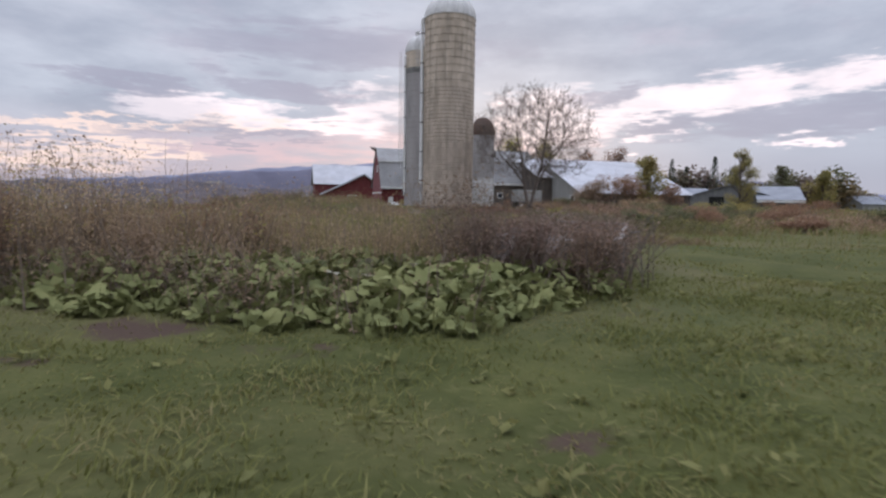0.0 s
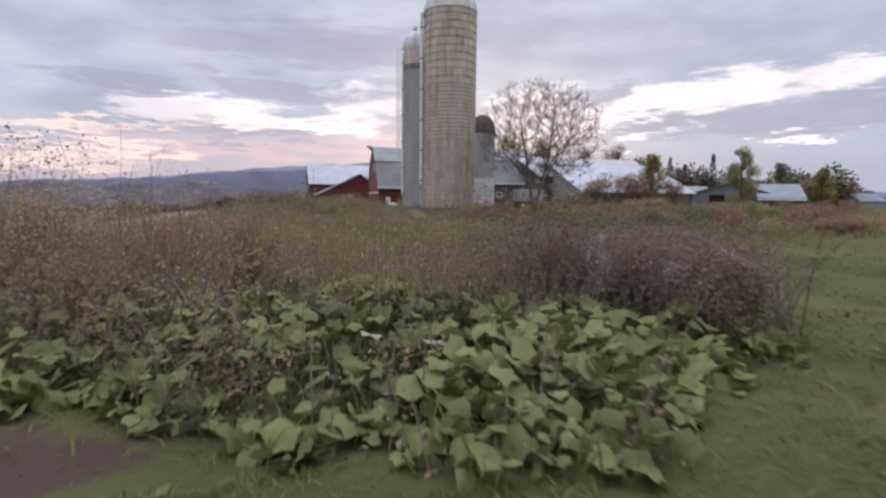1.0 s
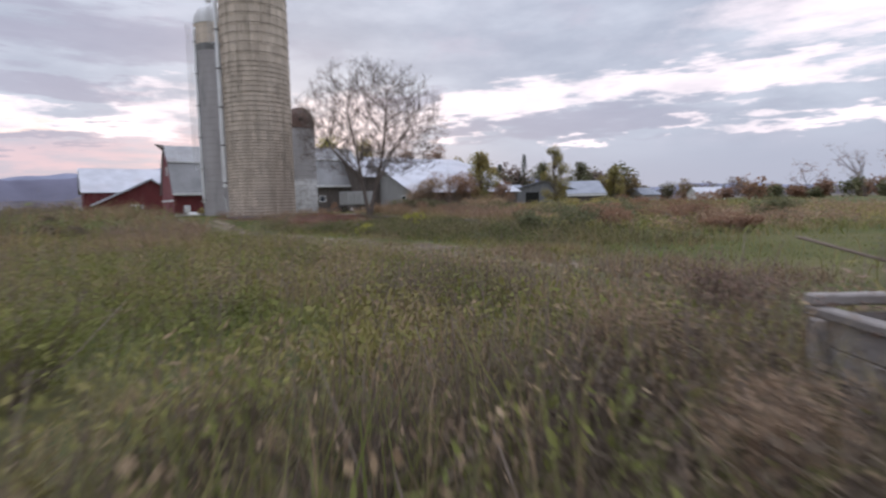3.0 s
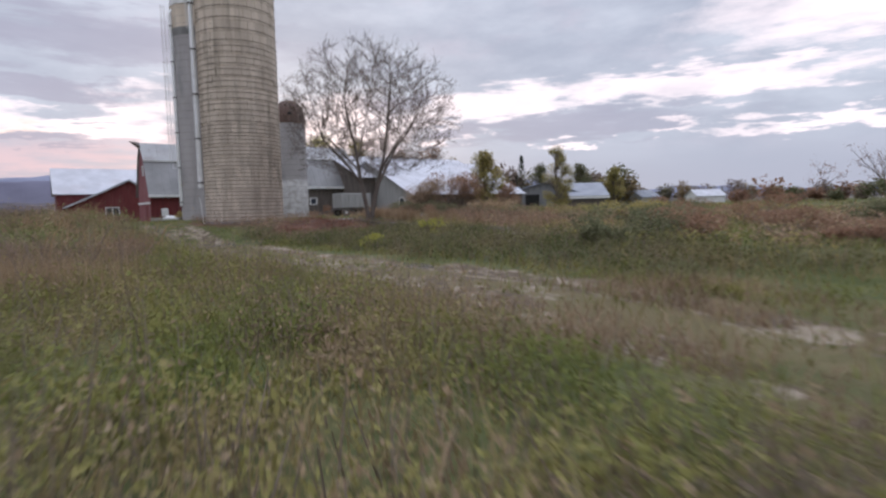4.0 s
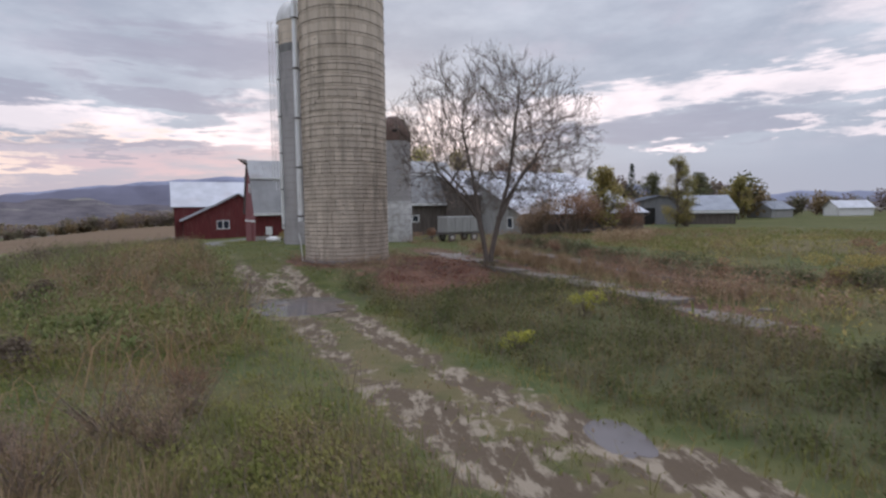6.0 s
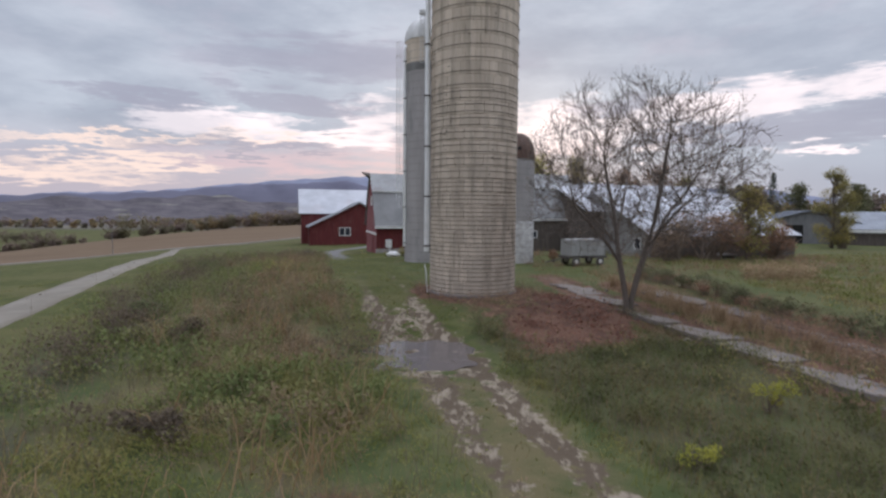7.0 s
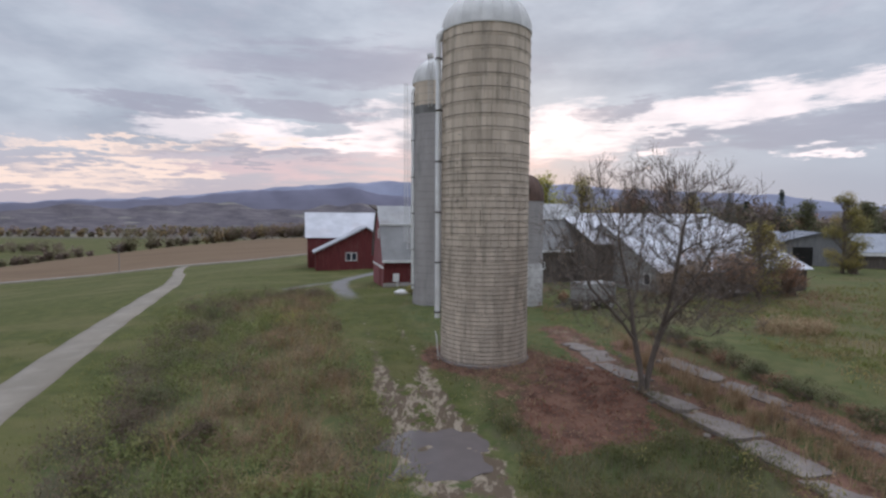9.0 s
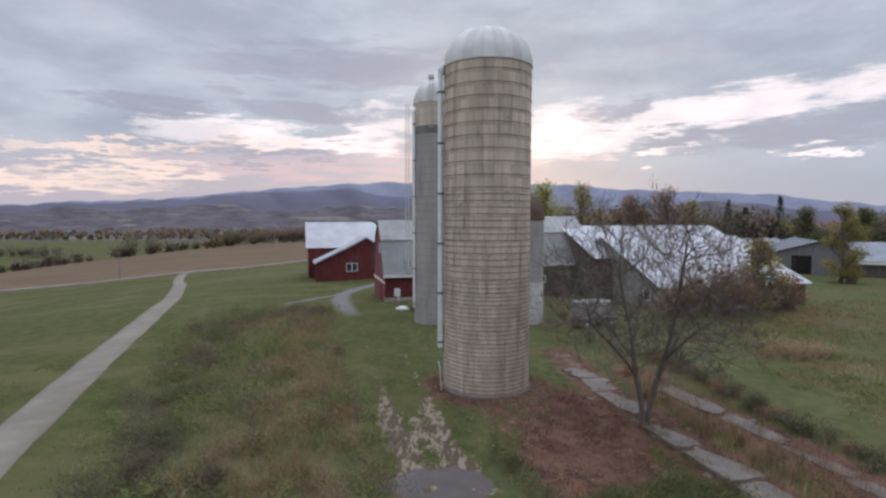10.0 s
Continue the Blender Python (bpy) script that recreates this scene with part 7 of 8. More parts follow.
def shrub(name, place, seed, radius, tall, leaf_mat, leaves, size, label, lobes=7, twig=40, category="bush", slim=0.6, shell=(0.55, 1.0)):
    """A bush: thin stems and leaves gathered in uneven lobes with gaps."""
    rng = random.Random(seed)
    x, y = place
    t = thing(name, (x, y, ground_z(x, y)), 0, label, category)
    bm = bmesh.new()
    cs = []
    for k in range(lobes):
        a, f = rng.uniform(0, math.tau), rng.uniform(0, 0.72)
        cs.append((Vector((radius * f * math.cos(a), radius * f * math.sin(a), tall * rng.uniform(0.3, 0.82))), rng.uniform(0.28, 0.5)))
    for k in range(twig):
        c, s = cs[k % lobes]
        e = c + Vector((rng.gauss(0, radius * 0.25), rng.gauss(0, radius * 0.25), rng.gauss(0.1, tall * 0.14)))
        b = Vector((rng.uniform(-0.2, 0.2) * radius, rng.uniform(-0.2, 0.2) * radius, -0.1))
        tube(bm, [b, b.lerp(e, 0.5) + Vector((rng.uniform(-0.1, 0.1), rng.uniform(-0.1, 0.1), 0.05 * tall)), e], [0.014 * tall + 0.006, 0.008 * tall + 0.004, 0.004], 4, False)
    part("branchwork", bm, TWIG, t)["kind"] = "stuff"
    p = []
    for k in range(leaves):
        c, s = cs[rng.randrange(lobes)]
        r = rng.uniform(*shell)
        d = Vector((rng.gauss(0, 1), rng.gauss(0, 1), rng.gauss(0, 1))).normalized()
        p.append((c.x + d.x * r * s * radius, c.y + d.y * r * s * radius, max(0.03 * tall, c.z + d.z * r * s * tall * 0.62)))
    p = np.array(p)
    v, q = leaf_quads(p, rs.uniform(*size, len(p)), (-1.0, 1.1), slim)
    raw_mesh("leaves", v, q, leaf_mat, t, quads=True)["kind"] = "stuff"
    return t




def grown(name, place, seed, tall, mat, leaves, size, label, narrow=False):
    """A leafy tree: trunk, limbs that reach uneven lobes, and leaves crowding the lobes' shells."""
    rng = random.Random(seed)
    x, y = place
    t = thing(name, (x, y, ground_z(x, y)), 0, label, "tree")
    wide = tall * (0.25 if narrow else 0.36)
    lobes = []
    for k in range(24):
        f = (k + rng.random()) / 24
        z = tall * ((0.10 if narrow else 0.2) + (0.84 if narrow else 0.74) * f)
        swell = math.sin(math.pi * min(1, 0.25 + 0.72 * f)) ** 0.7
        a, r = rng.uniform(0, math.tau), wide * swell * rng.uniform(0.0, 0.95)
        lobes.append((Vector((r * math.cos(a), r * math.sin(a), z)), wide * rng.uniform(0.30, 0.50) * (0.6 + 0.4 * swell)))
    bm = bmesh.new()
    tube(bm, [(0, 0, -0.2), (0.05 * wide, 0, tall * 0.35), (-0.04 * wide, 0.03 * wide, tall * 0.7), (0, 0, tall * 0.93)], [0.024 * tall, 0.018 * tall, 0.009 * tall, 0.01], 8, False)
    part("trunk", bm, BARK, t, smooth=True)
    bm = bmesh.new()
    for c, s in lobes:
        b = Vector((0, 0, max(tall * 0.15, c.z - wide * rng.uniform(0.5, 1.1))))
        tube(bm, [b, b.lerp(c, 0.55) + Vector((0, 0, -0.06 * wide)), c], [0.010 * tall, 0.006 * tall, 0.01], 4, False)
        for k in range(4):
            e = c + Vector((rng.gauss(0, s * 0.7), rng.gauss(0, s * 0.7), rng.gauss(0.2 * s, s * 0.6)))
            tube(bm, [b.lerp(c, 0.6), e], [0.005 * tall, 0.008], 3, False)
    part("crown", bm, BARK, t)["kind"] = "stuff"
    p = []
    for k in range(leaves):
        c, s = lobes[rng.randrange(24)]
        d = Vector((rng.gauss(0, 1), rng.gauss(0, 1), rng.gauss(0, 1))).normalized() * s * rng.uniform(0.45, 1.08)
        p.append((c.x + d.x, c.y + d.y, c.z + d.z * 0.85))
    v, q = leaf_quads(np.array(p), rs.uniform(*size, len(p)), (-1.1, 0.8), 0.6)
    raw_mesh("leaves", v, q, mat, t, quads=True)["kind"] = "stuff"
    return t


# trees by the sheds and behind the barns
grown("poplar", (63.5, 64.5), 3, 14.6, OLIVE_LEAF, 12000, (0.12, 0.30), "slender poplar with thinning yellow-green leaves", True)
grown("autumn_tree", (30.8, 28.0), 5, 8.6, OLIVE_LEAF, 4600, (0.20, 0.42), "olive and yellow autumn tree before the barn")
shrub("rust_bush", (26.2, 26.4), 6, 4.6, 5.6, RUST_LEAF, 5200, (0.12, 0.30), "rust-brown bush against the cattle barn", 10)
shrub("rust_bush", (35.5, 30.5), 7, 4.0, 4.6, RUST_LEAF, 3400, (0.12, 0.30), "dull brown bush beside the cattle barn", 8)
shrub("brown_bush", (21.4, 24.4), 9, 4.0, 4.8, DUSK_LEAF, 7000, (0.09, 0.22), "large dull brown bush before the cattle barn", 10, 70)
shrub("olive_bush", (64.8, 63.5), 8, 3.2, 3.6, OLIVE_LEAF, 1200, (0.2, 0.4), "olive bush at the foot of the poplar", 6)
for k, (tx, ty, th, mt, lb) in enumerate(((17, 100, 15.5, YELLOW_LEAF, "yellow-green tree behind the barn"), (26, 104, 15, OLIVE_LEAF, "olive autumn tree behind the barn"), (10, 96, 12, OLIVE_LEAF, "olive autumn tree behind the barn"),
                                        (40, 112, 13, RUST_LEAF, "rusty brown tree behind the cattle barn"), (52, 118, 14.5, RUST_LEAF, "rusty brown tree behind the cattle barn"), (60, 122, 12, OLIVE_LEAF, "olive autumn tree behind the sheds"),
                                        (46, 124, 11, HEDGE_LEAF, "dark green tree behind the cattle barn"), (100, 112, 10.5, HEDGE_LEAF, "green tree beyond the sheds"), (110, 108, 9.5, OLIVE_LEAF, "olive tree beyond the sheds"), (90, 120, 11, HEDGE_LEAF, "green tree beyond the sheds"))):
    grown("distant_tree", (tx, ty), 30 + k, th * 1.35, mt, 4200, (0.3, 0.7), lb)


def conifer(place, seed, tall):
    """A spruce: a straight trunk with whorls of drooping sprays."""
    rng = random.Random(seed)
    x, y = place
    t = thing("spruce", (x, y, ground_z(x, y)), 0, "dark green spruce with a pointed crown", "tree")
    bm = bmesh.new()
    tube(bm, [(0, 0, -0.2), (0, 0, tall * 0.6), (0, 0, tall)], [0.2, 0.1, 0.02], 6, False)
    part("trunk", bm, BARK, t)
    p = []
    for k in range(1500):
        f = rng.random() ** 0.8
        r = (1 - f) * tall * 0.25 * rng.uniform(0.35, 1.05)
        a = rng.uniform(0, math.tau)
        p.append((r * math.cos(a), r * math.sin(a), tall * (0.10 + 0.9 * f) - 0.25 * r))
    v, q = leaf_quads(np.array(p), rs.uniform(0.35, 0.8, len(p)), (-0.8, 0.2), 0.35)
    raw_mesh("sprays", v, q, DARK_LEAF, t, quads=True)["kind"] = "stuff"


for k, (tx, ty, th) in enumerate(((71, 124, 16.5), (77, 127, 14.5), (84, 122, 17.5))):
    conifer((tx, ty), 60 + k, th)


# Leaf colours of far trees, muted so that distance haze is painted in.
HAZED_OLIVE = foliage("hazed_olive_leaf", [(0.094, 0.088, 0.058), (0.124, 0.110, 0.070), (0.156, 0.130, 0.078)], patch=0.02)
HAZED_GOLD = foliage("hazed_gold_leaf", [(0.135, 0.102, 0.055), (0.172, 0.125, 0.066), (0.200, 0.142, 0.082)], patch=0.02)
HAZED_RUST = foliage("hazed_rust_leaf", [(0.108, 0.083, 0.072), (0.140, 0.104, 0.086), (0.168, 0.128, 0.098)], patch=0.02)


def far_row(name, line, n, tall, mats, label, leaves=420, size=(0.6, 1.4)):
    """A distant row of trees and brush, each crown uneven."""
    for mi, mat in enumerate(mats):
        pts = []
        for k in range(mi, n, len(mats)):
            f = (k + rs.uniform(-0.3, 0.3)) / n
            f = min(max(f, 0), 0.999) * (len(line) - 1)
            i = int(f)
            cx = line[i][0] + (line[i + 1][0] - line[i][0]) * (f - i) + rs.normal(0, 3)
            cy = line[i][1] + (line[i + 1][1] - line[i][1]) * (f - i) + rs.normal(0, 3)
            h = tall * rs.uniform(0.5, 1.2)
            m = leaves
            q = rs.normal(0, 1, (m, 3))
            q /= np.linalg.norm(q, axis=1, keepdims=True)
            q *= rs.uniform(0.5, 1.0, (m, 1))
            lob = rs.integers(0, 5, m)
            off = np.clip(rs.normal(0, 0.2, (5, 3)), -0.3, 0.3) * h
            c = np.array([cx, cy, ground_z(cx, cy) + h * 0.52]) + off[lob] * np.array([1, 1, 0.6])
            w_ = q * np.array([0.34, 0.34, 0.42]) * h + c
            w_[:, 2] = np.maximum(w_[:, 2], ground_z(cx, cy) + 0.1)
            pts.append(w_)
        p = np.concatenate(pts)
        v, q = leaf_quads(p, rs.uniform(*size, len(p)), (-1.0, 0.9), 0.65)
        tagged(raw_mesh(name, v, q, mat, quads=True), label, "trees", kind="stuff")


far_row("far_tree_row", [(118, 150), (190, 150), (260, 110), (330, 60)], 60, 8, (HAZED_OLIVE, HAZED_RUST, HAZED_GOLD), "distant autumn tree row beyond the meadow")
far_row("far_tree_row", [(330, 80), (380, 0), (360, -120), (250, -200)], 46, 7, (HAZED_OLIVE, HAZED_RUST), "distant dark tree row at the field edge")
def crest(x):
    """A line of trees just beyond the brow of the brown field."""
    return (x, float(np.interp(x, [p[0] for p in FAR_ROAD], [p[1] for p in FAR_ROAD])) + 122)


far_row("hedgerow", [crest(-262), crest(-215)], 26, 6, (HAZED_OLIVE, HAZED_RUST), "rounded grey-brown thicket beyond the brown field", 240)
far_row("hedgerow", [crest(-196), crest(-168)], 5, 13, (HAZED_OLIVE,), "few scraggy trees beyond the brown field", 260)
far_row("hedgerow", [crest(-198), crest(-150)], 20, 6, (HAZED_RUST, HAZED_OLIVE), "low brush beyond the brown field", 200)
far_row("hedgerow", [crest(-148), crest(-110), crest(-70), crest(-10)], 74, 8, (HAZED_OLIVE, HAZED_RUST, HAZED_GOLD), "thick autumn hedgerow beyond the brown field", 240)
far_row("hedgerow", [(-520, 420), (-400, 410), (-345, 400)], 40, 10, (HAZED_OLIVE, HAZED_RUST), "dark clump of trees in the valley", 200)
for k in range(6):
    far_row("valley_wood", [(-1500 + 60 * k, 640 + 130 * k), (-800, 760 + 130 * k), (-420, 800 + 130 * k), (-60, 830 + 130 * k), (260, 830 + 130 * k)], 150, 12, (HAZED_OLIVE, HAZED_RUST, HAZED_GOLD), "broad dull wood across the valley", 40, (3.5, 7.0))
far_row("farm_wood", [(4, 108), (36, 120), (75, 130), (125, 128)], 60, 12.0, (HAZED_OLIVE, HAZED_RUST, HAZED_GOLD, HEDGE_LEAF), "band of autumn trees behind the farm buildings", 650, (0.9, 1.7))
far_row("back_wood", [(-40, 210), (30, 200), (110, 195), (190, 190)], 60, 11, (RUST_LEAF, OLIVE_LEAF, HEDGE_LEAF), "autumn wood behind the farm", 380, (0.9, 2.0))
SPARE = {"levels": 3, "kids": (5, 4, 4), "angle": (0.3, 0.7), "shrink": (0.55, 0.75), "wander": 0.12, "lift": 0.06}
for k, (tx, ty, th) in enumerate(((97, 18, 10), (103, 14, 11), (109, 10, 9), (92, 24, 7))):
    tree("leafless_tree", (tx, ty), 80 + k, [((0, 0), (0.03, 0.02, 1), 0.022 * th, th * 0.45)], SPARE, RUST_LEAF, 200, (0.2, 0.4), "leafless tree at the far field edge", cloud=0.4)
far_row("edge_brush", [(80, 30), (100, 15), (125, -5), (160, -30)], 30, 4, (RUST_LEAF, HEDGE_LEAF), "dull brush along the far field edge", 260, (0.4, 0.9))

# hedge along the ditch, shrubs in the meadow
HEDGE_LINE = [(12.6, 6.0), (13.4, 0.6), (14.4, -3.4), (15.6, -7.0), (17.4, -11.0), (20.0, -16.0), (23, -20)]
for k in range(36):
    hy_ = 6.0 - 26.0 * k / 35
    hx_ = float(np.interp(-hy_, [-p[1] for p in HEDGE_LINE], [p[0] for p in HEDGE_LINE]))
    shrub("hedge_bush", (hx_ + rs.normal(0, 0.2), hy_ + rs.normal(0, 0.25)), 300 + k, rs.uniform(0.9, 1.4), rs.uniform(0.6, 1.25), HEDGE_LEAF if k % 5 else RUST_LEAF, 560, (0.06, 0.14), "low dark green bush along the ditch" if k % 5 else "low brown bush along the ditch", 5, 16)
for k, (bx, by, br, bt, mt) in enumerate(((14.3, -25.8, 1.9, 1.45, HEDGE_LEAF), (16.0, -26.7, 1.6, 1.3, RUST_LEAF), (17.5, -25, 1.8, 1.5, HEDGE_LEAF), (20, -27, 1.6, 1.2, RUST_LEAF), (11.6, -27.2, 1.0, 0.9, HEDGE_LEAF), (24, -22, 2.0, 1.6, RUST_LEAF), (22, -16, 1.8, 1.3, OLIVE_LEAF), (27, -26, 1.6, 1.2, HEDGE_LEAF), (30, -10, 2.0, 1.4, RUST_LEAF), (19, -31, 1.2, 0.9, RUST_LEAF))):
    shrub("meadow_shrub", (bx, by), 140 + k, br * 1.25, bt * 1.05, mt, 2000, (0.06, 0.15), "dark shrub among tan grass in the meadow" if mt is not RUST_LEAF else "brown shrub among tan grass in the meadow", 6, 22)
shrub("yellow_bush", (4.9, -22.4), 170, 0.55, 0.75, YELLOW_LEAF, 420, (0.05, 0.11), "small yellow bush among green weeds", 4, 14)
shrub("yellow_bush", (8.3, -18.9), 171, 0.7, 0.9, YELLOW_LEAF, 520, (0.05, 0.11), "small yellow bush among green weeds", 4, 14)
for k, (bx, by, br, bt, mt) in enumerate(((-14.6, -13.0, 1.2, 1.3, BRUSH_LEAF), (-15.8, -9.5, 1.3, 1.4, HEDGE_LEAF), (-11.0, -13.5, 1.0, 0.9, BRUSH_LEAF), (-18.2, -3, 1.4, 1.3, HEDGE_LEAF), (-20.5, 4, 1.5, 1.3, BRUSH_LEAF), (-7.5, -22, 1.0, 0.9, BRUSH_LEAF), (-24, 14, 1.5, 1.3, HEDGE_LEAF), (-18.2, 26, 1.6, 1.4, BRUSH_LEAF), (-22, 29, 1.6, 1.4, BRUSH_LEAF))):
    shrub("field_shrub", (bx, by), 180 + k, br * 1.25, bt, mt, 1100, (0.06, 0.15), "low dark shrub in the weed field" if mt is HEDGE_LEAF else "low dark brown shrub in the weed field", 5, 20)

# withered plants standing in the leaf bed
for wx, wy, wh, wn in ((-0.75, -53.8, 0.75, 34), (-1.9, -53.4, 0.9, 40), (-3.0, -53.2, 0.95, 44), (0.35, -53.6, 0.5, 16), (-1.3, -52.7, 0.95, 30), (1.2, -53.3, 0.5, 14)):
    herbs("withered_plants", wx + rs.normal(0, 0.2, wn), wy + rs.normal(0, 0.16, wn), wh * rs.uniform(0.5, 1.1, wn), 30, (0.02, 0.055), DUSK_LEAF, TWIG, lean=0.3, reach=0.12, top_heavy=1.3, slim=0.34, stalk=0.004, label="withered brown plants among broad leaves")

# leafy withered bushes among the tall weeds by the lawn
DUSK_LB, OLIVE_LB = "dusky brown withered bush among dead stalks", "olive leafy weed bush among dead stalks"
for k, (bx, by, br, bt, mt, lb) in enumerate(((-6.8, -52.6, 1.1, 1.6, DUSK_LEAF, DUSK_LB), (-5.6, -51.6, 1.0, 1.65, OLIVE_LEAF, OLIVE_LB), (-8.2, -51.4, 1.2, 1.9, DUSK_LEAF, DUSK_LB), (-4.7, -52.6, 0.8, 1.35, DUSK_LEAF, DUSK_LB),
                                             (-3.8, -51.4, 0.9, 1.25, DUSK_LEAF, DUSK_LB), (-2.7, -50.9, 0.8, 1.2, RUST_LEAF, "rust-brown withered bush among dead stalks"), (-1.5, -51.6, 0.6, 1.1, DUSK_LEAF, DUSK_LB), (-2.4, -52.7, 0.6, 0.9, DUSK_LEAF, DUSK_LB), (-7.6, -53.6, 0.8, 1.1, OLIVE_LEAF, OLIVE_LB),
                                             (-3.4, -49.6, 0.9, 1.0, FIELD_GREEN, OLIVE_LB), (-2.0, -48.2, 0.8, 0.85, FIELD_GREEN, "yellow-green weed bush in the field"), (-4.6, -47.0, 1.0, 0.9, GREEN_WEED, "green weed bush in the field"), 
                                             (1.65, -51.4, 0.5, 1.0, BRAMBLE, "purple-brown bush at the wagon front"), (2.35, -52.1, 0.55, 1.05, BRAMBLE, "purple-brown bush at the wagon front"), (3.1, -52.0, 0.5, 0.95, DUSK_LEAF, "dusky brown bush at the wagon front"),
                                             (-1.2, -44.5, 0.8, 0.75, FIELD_GREEN, "yellow-green weed bush in the field"), (-3.0, -41.0, 1.0, 0.8, GREEN_WEED, "green weed bush in the field"), (-1.6, -37.0, 0.8, 0.7, GREEN_WEED, "green weed bush in the field"), (-4.4, -37.8, 0.9, 0.9, DUSK_LEAF, "dusky brown weed bush in the field"),
                                             (-3.3, -26.6, 1.1, 1.25, DUSK_LEAF, "dusky brown withered bush by the track"), (-2.2, -27.3, 0.8, 1.05, DUSK_LEAF, "dusky brown withered bush by the track"), (-4.4, -27.6, 0.9, 1.1, BRAMBLE, "dusky red-brown withered bush by the track"),
                                             (-3.4, -28.8, 1.0, 1.15, DUSK_LEAF, "dusky brown withered bush by the track"), (-2.4, -25.6, 0.9, 1.0, RUST_LEAF, "rust-brown withered bush by the track"),
                                             (3.0, -45.9, 0.6, 0.7, DUSK_LEAF, "dusky brown bush past the wagon"), (4.6, -45.0, 0.7, 0.75, BRAMBLE, "purple-brown bush past the wagon"), (2.3, -47.4, 0.5, 0.6, DUSK_LEAF, "dusky brown bush past the wagon"),
                                             (-6.0, -53.2, 1.0, 1.75, OLIVE_LEAF, OLIVE_LB), (-5.2, -52.3, 0.9, 1.85, DUSK_LEAF, DUSK_LB), (-7.2, -51.9, 1.1, 2.1, OLIVE_LEAF, OLIVE_LB), (-4.1, -52.9, 0.7, 1.5, RUST_LEAF, "rust-brown withered bush among dead stalks"))):
    shrub("weed_bush", (bx, by), 240 + k, br, bt, mt, 3800, (0.02, 0.055), lb, 15, 40, slim=0.36, shell=(0.1, 1.5))

# stand of dry maize and tufts of straw
x, y = scatter(260, 20.5, 26.5, 5.5, 10.5, lambda x, y: (((x - 23.4) / 2.9) ** 2 + ((y - 8) / 2.1) ** 2 < 1) * 1.0)
herbs("dry_maize", x, y, rs.uniform(1.0, 1.5, len(x)), 13, (0.25, 0.5), TAN_STRAW, TAN_STRAW, reach=0.12, slim=0.14, stalk=0.02, label="stand of dry tan maize stalks in the meadow")
TUFTS = [(9.2, -2.2), (11.0, -6.6), (12.2, -9.9), (10.6, -4.6), (11.9, -7.4), (10.5, -5.9), (10.7, -7.3), (11.7, -8.3), (11.4, -10.1), (12.9, -9.1), (10.0, -3.3), (9.6, -1.2), (12.4, -11.2), (9.4, 2.2), (13.2, -13.0)]
for tx, ty in TUFTS:
    n = 130
    a, r = rs.uniform(0, math.tau, n), np.abs(rs.normal(0, 0.22, n))
    ob = blades("straw_tuft", tx + r * np.cos(a), ty + r * np.sin(a), rs.uniform(0.35, 1.05, n), rs.uniform(0.015, 0.035, n), TAN_STRAW, lean=0.3)
    tagged(ob, "tuft of tan dry grass growing between slabs", "grass tuft", "dry grass tufts in the ditch")
x, y = scatter(9000, 9.5, 24, -22, 14, lambda x, y: ease(2.4 - np.abs(x - np.interp(-y, [-14, -4, 3, 9, 15, 22], [8.6, 9.2, 10.4, 12.0, 13.6, 15])), 0, 1.2))
tagged(blades("ditch_straw", x, y, rs.uniform(0.2, 0.8, len(x)), rs.uniform(0.015, 0.035, len(x)), TAN_STRAW, lean=0.35), "thin dry straw along the ditch", "grass", kind="stuff")
field_weeds("ditch_weeds", 900, (10, 24, -22, 12), lambda x, y: ease(2.0 - np.abs(x - np.interp(-y, [-12, -4, 3, 9, 15, 22], [10, 11.2, 12.6, 14.0, 14.6, 16])), 0, 1.0), (0.5, 1.2), (0.06, 0.14), RUST_LEAF, 16, "rust-brown dead weeds along the ditch")


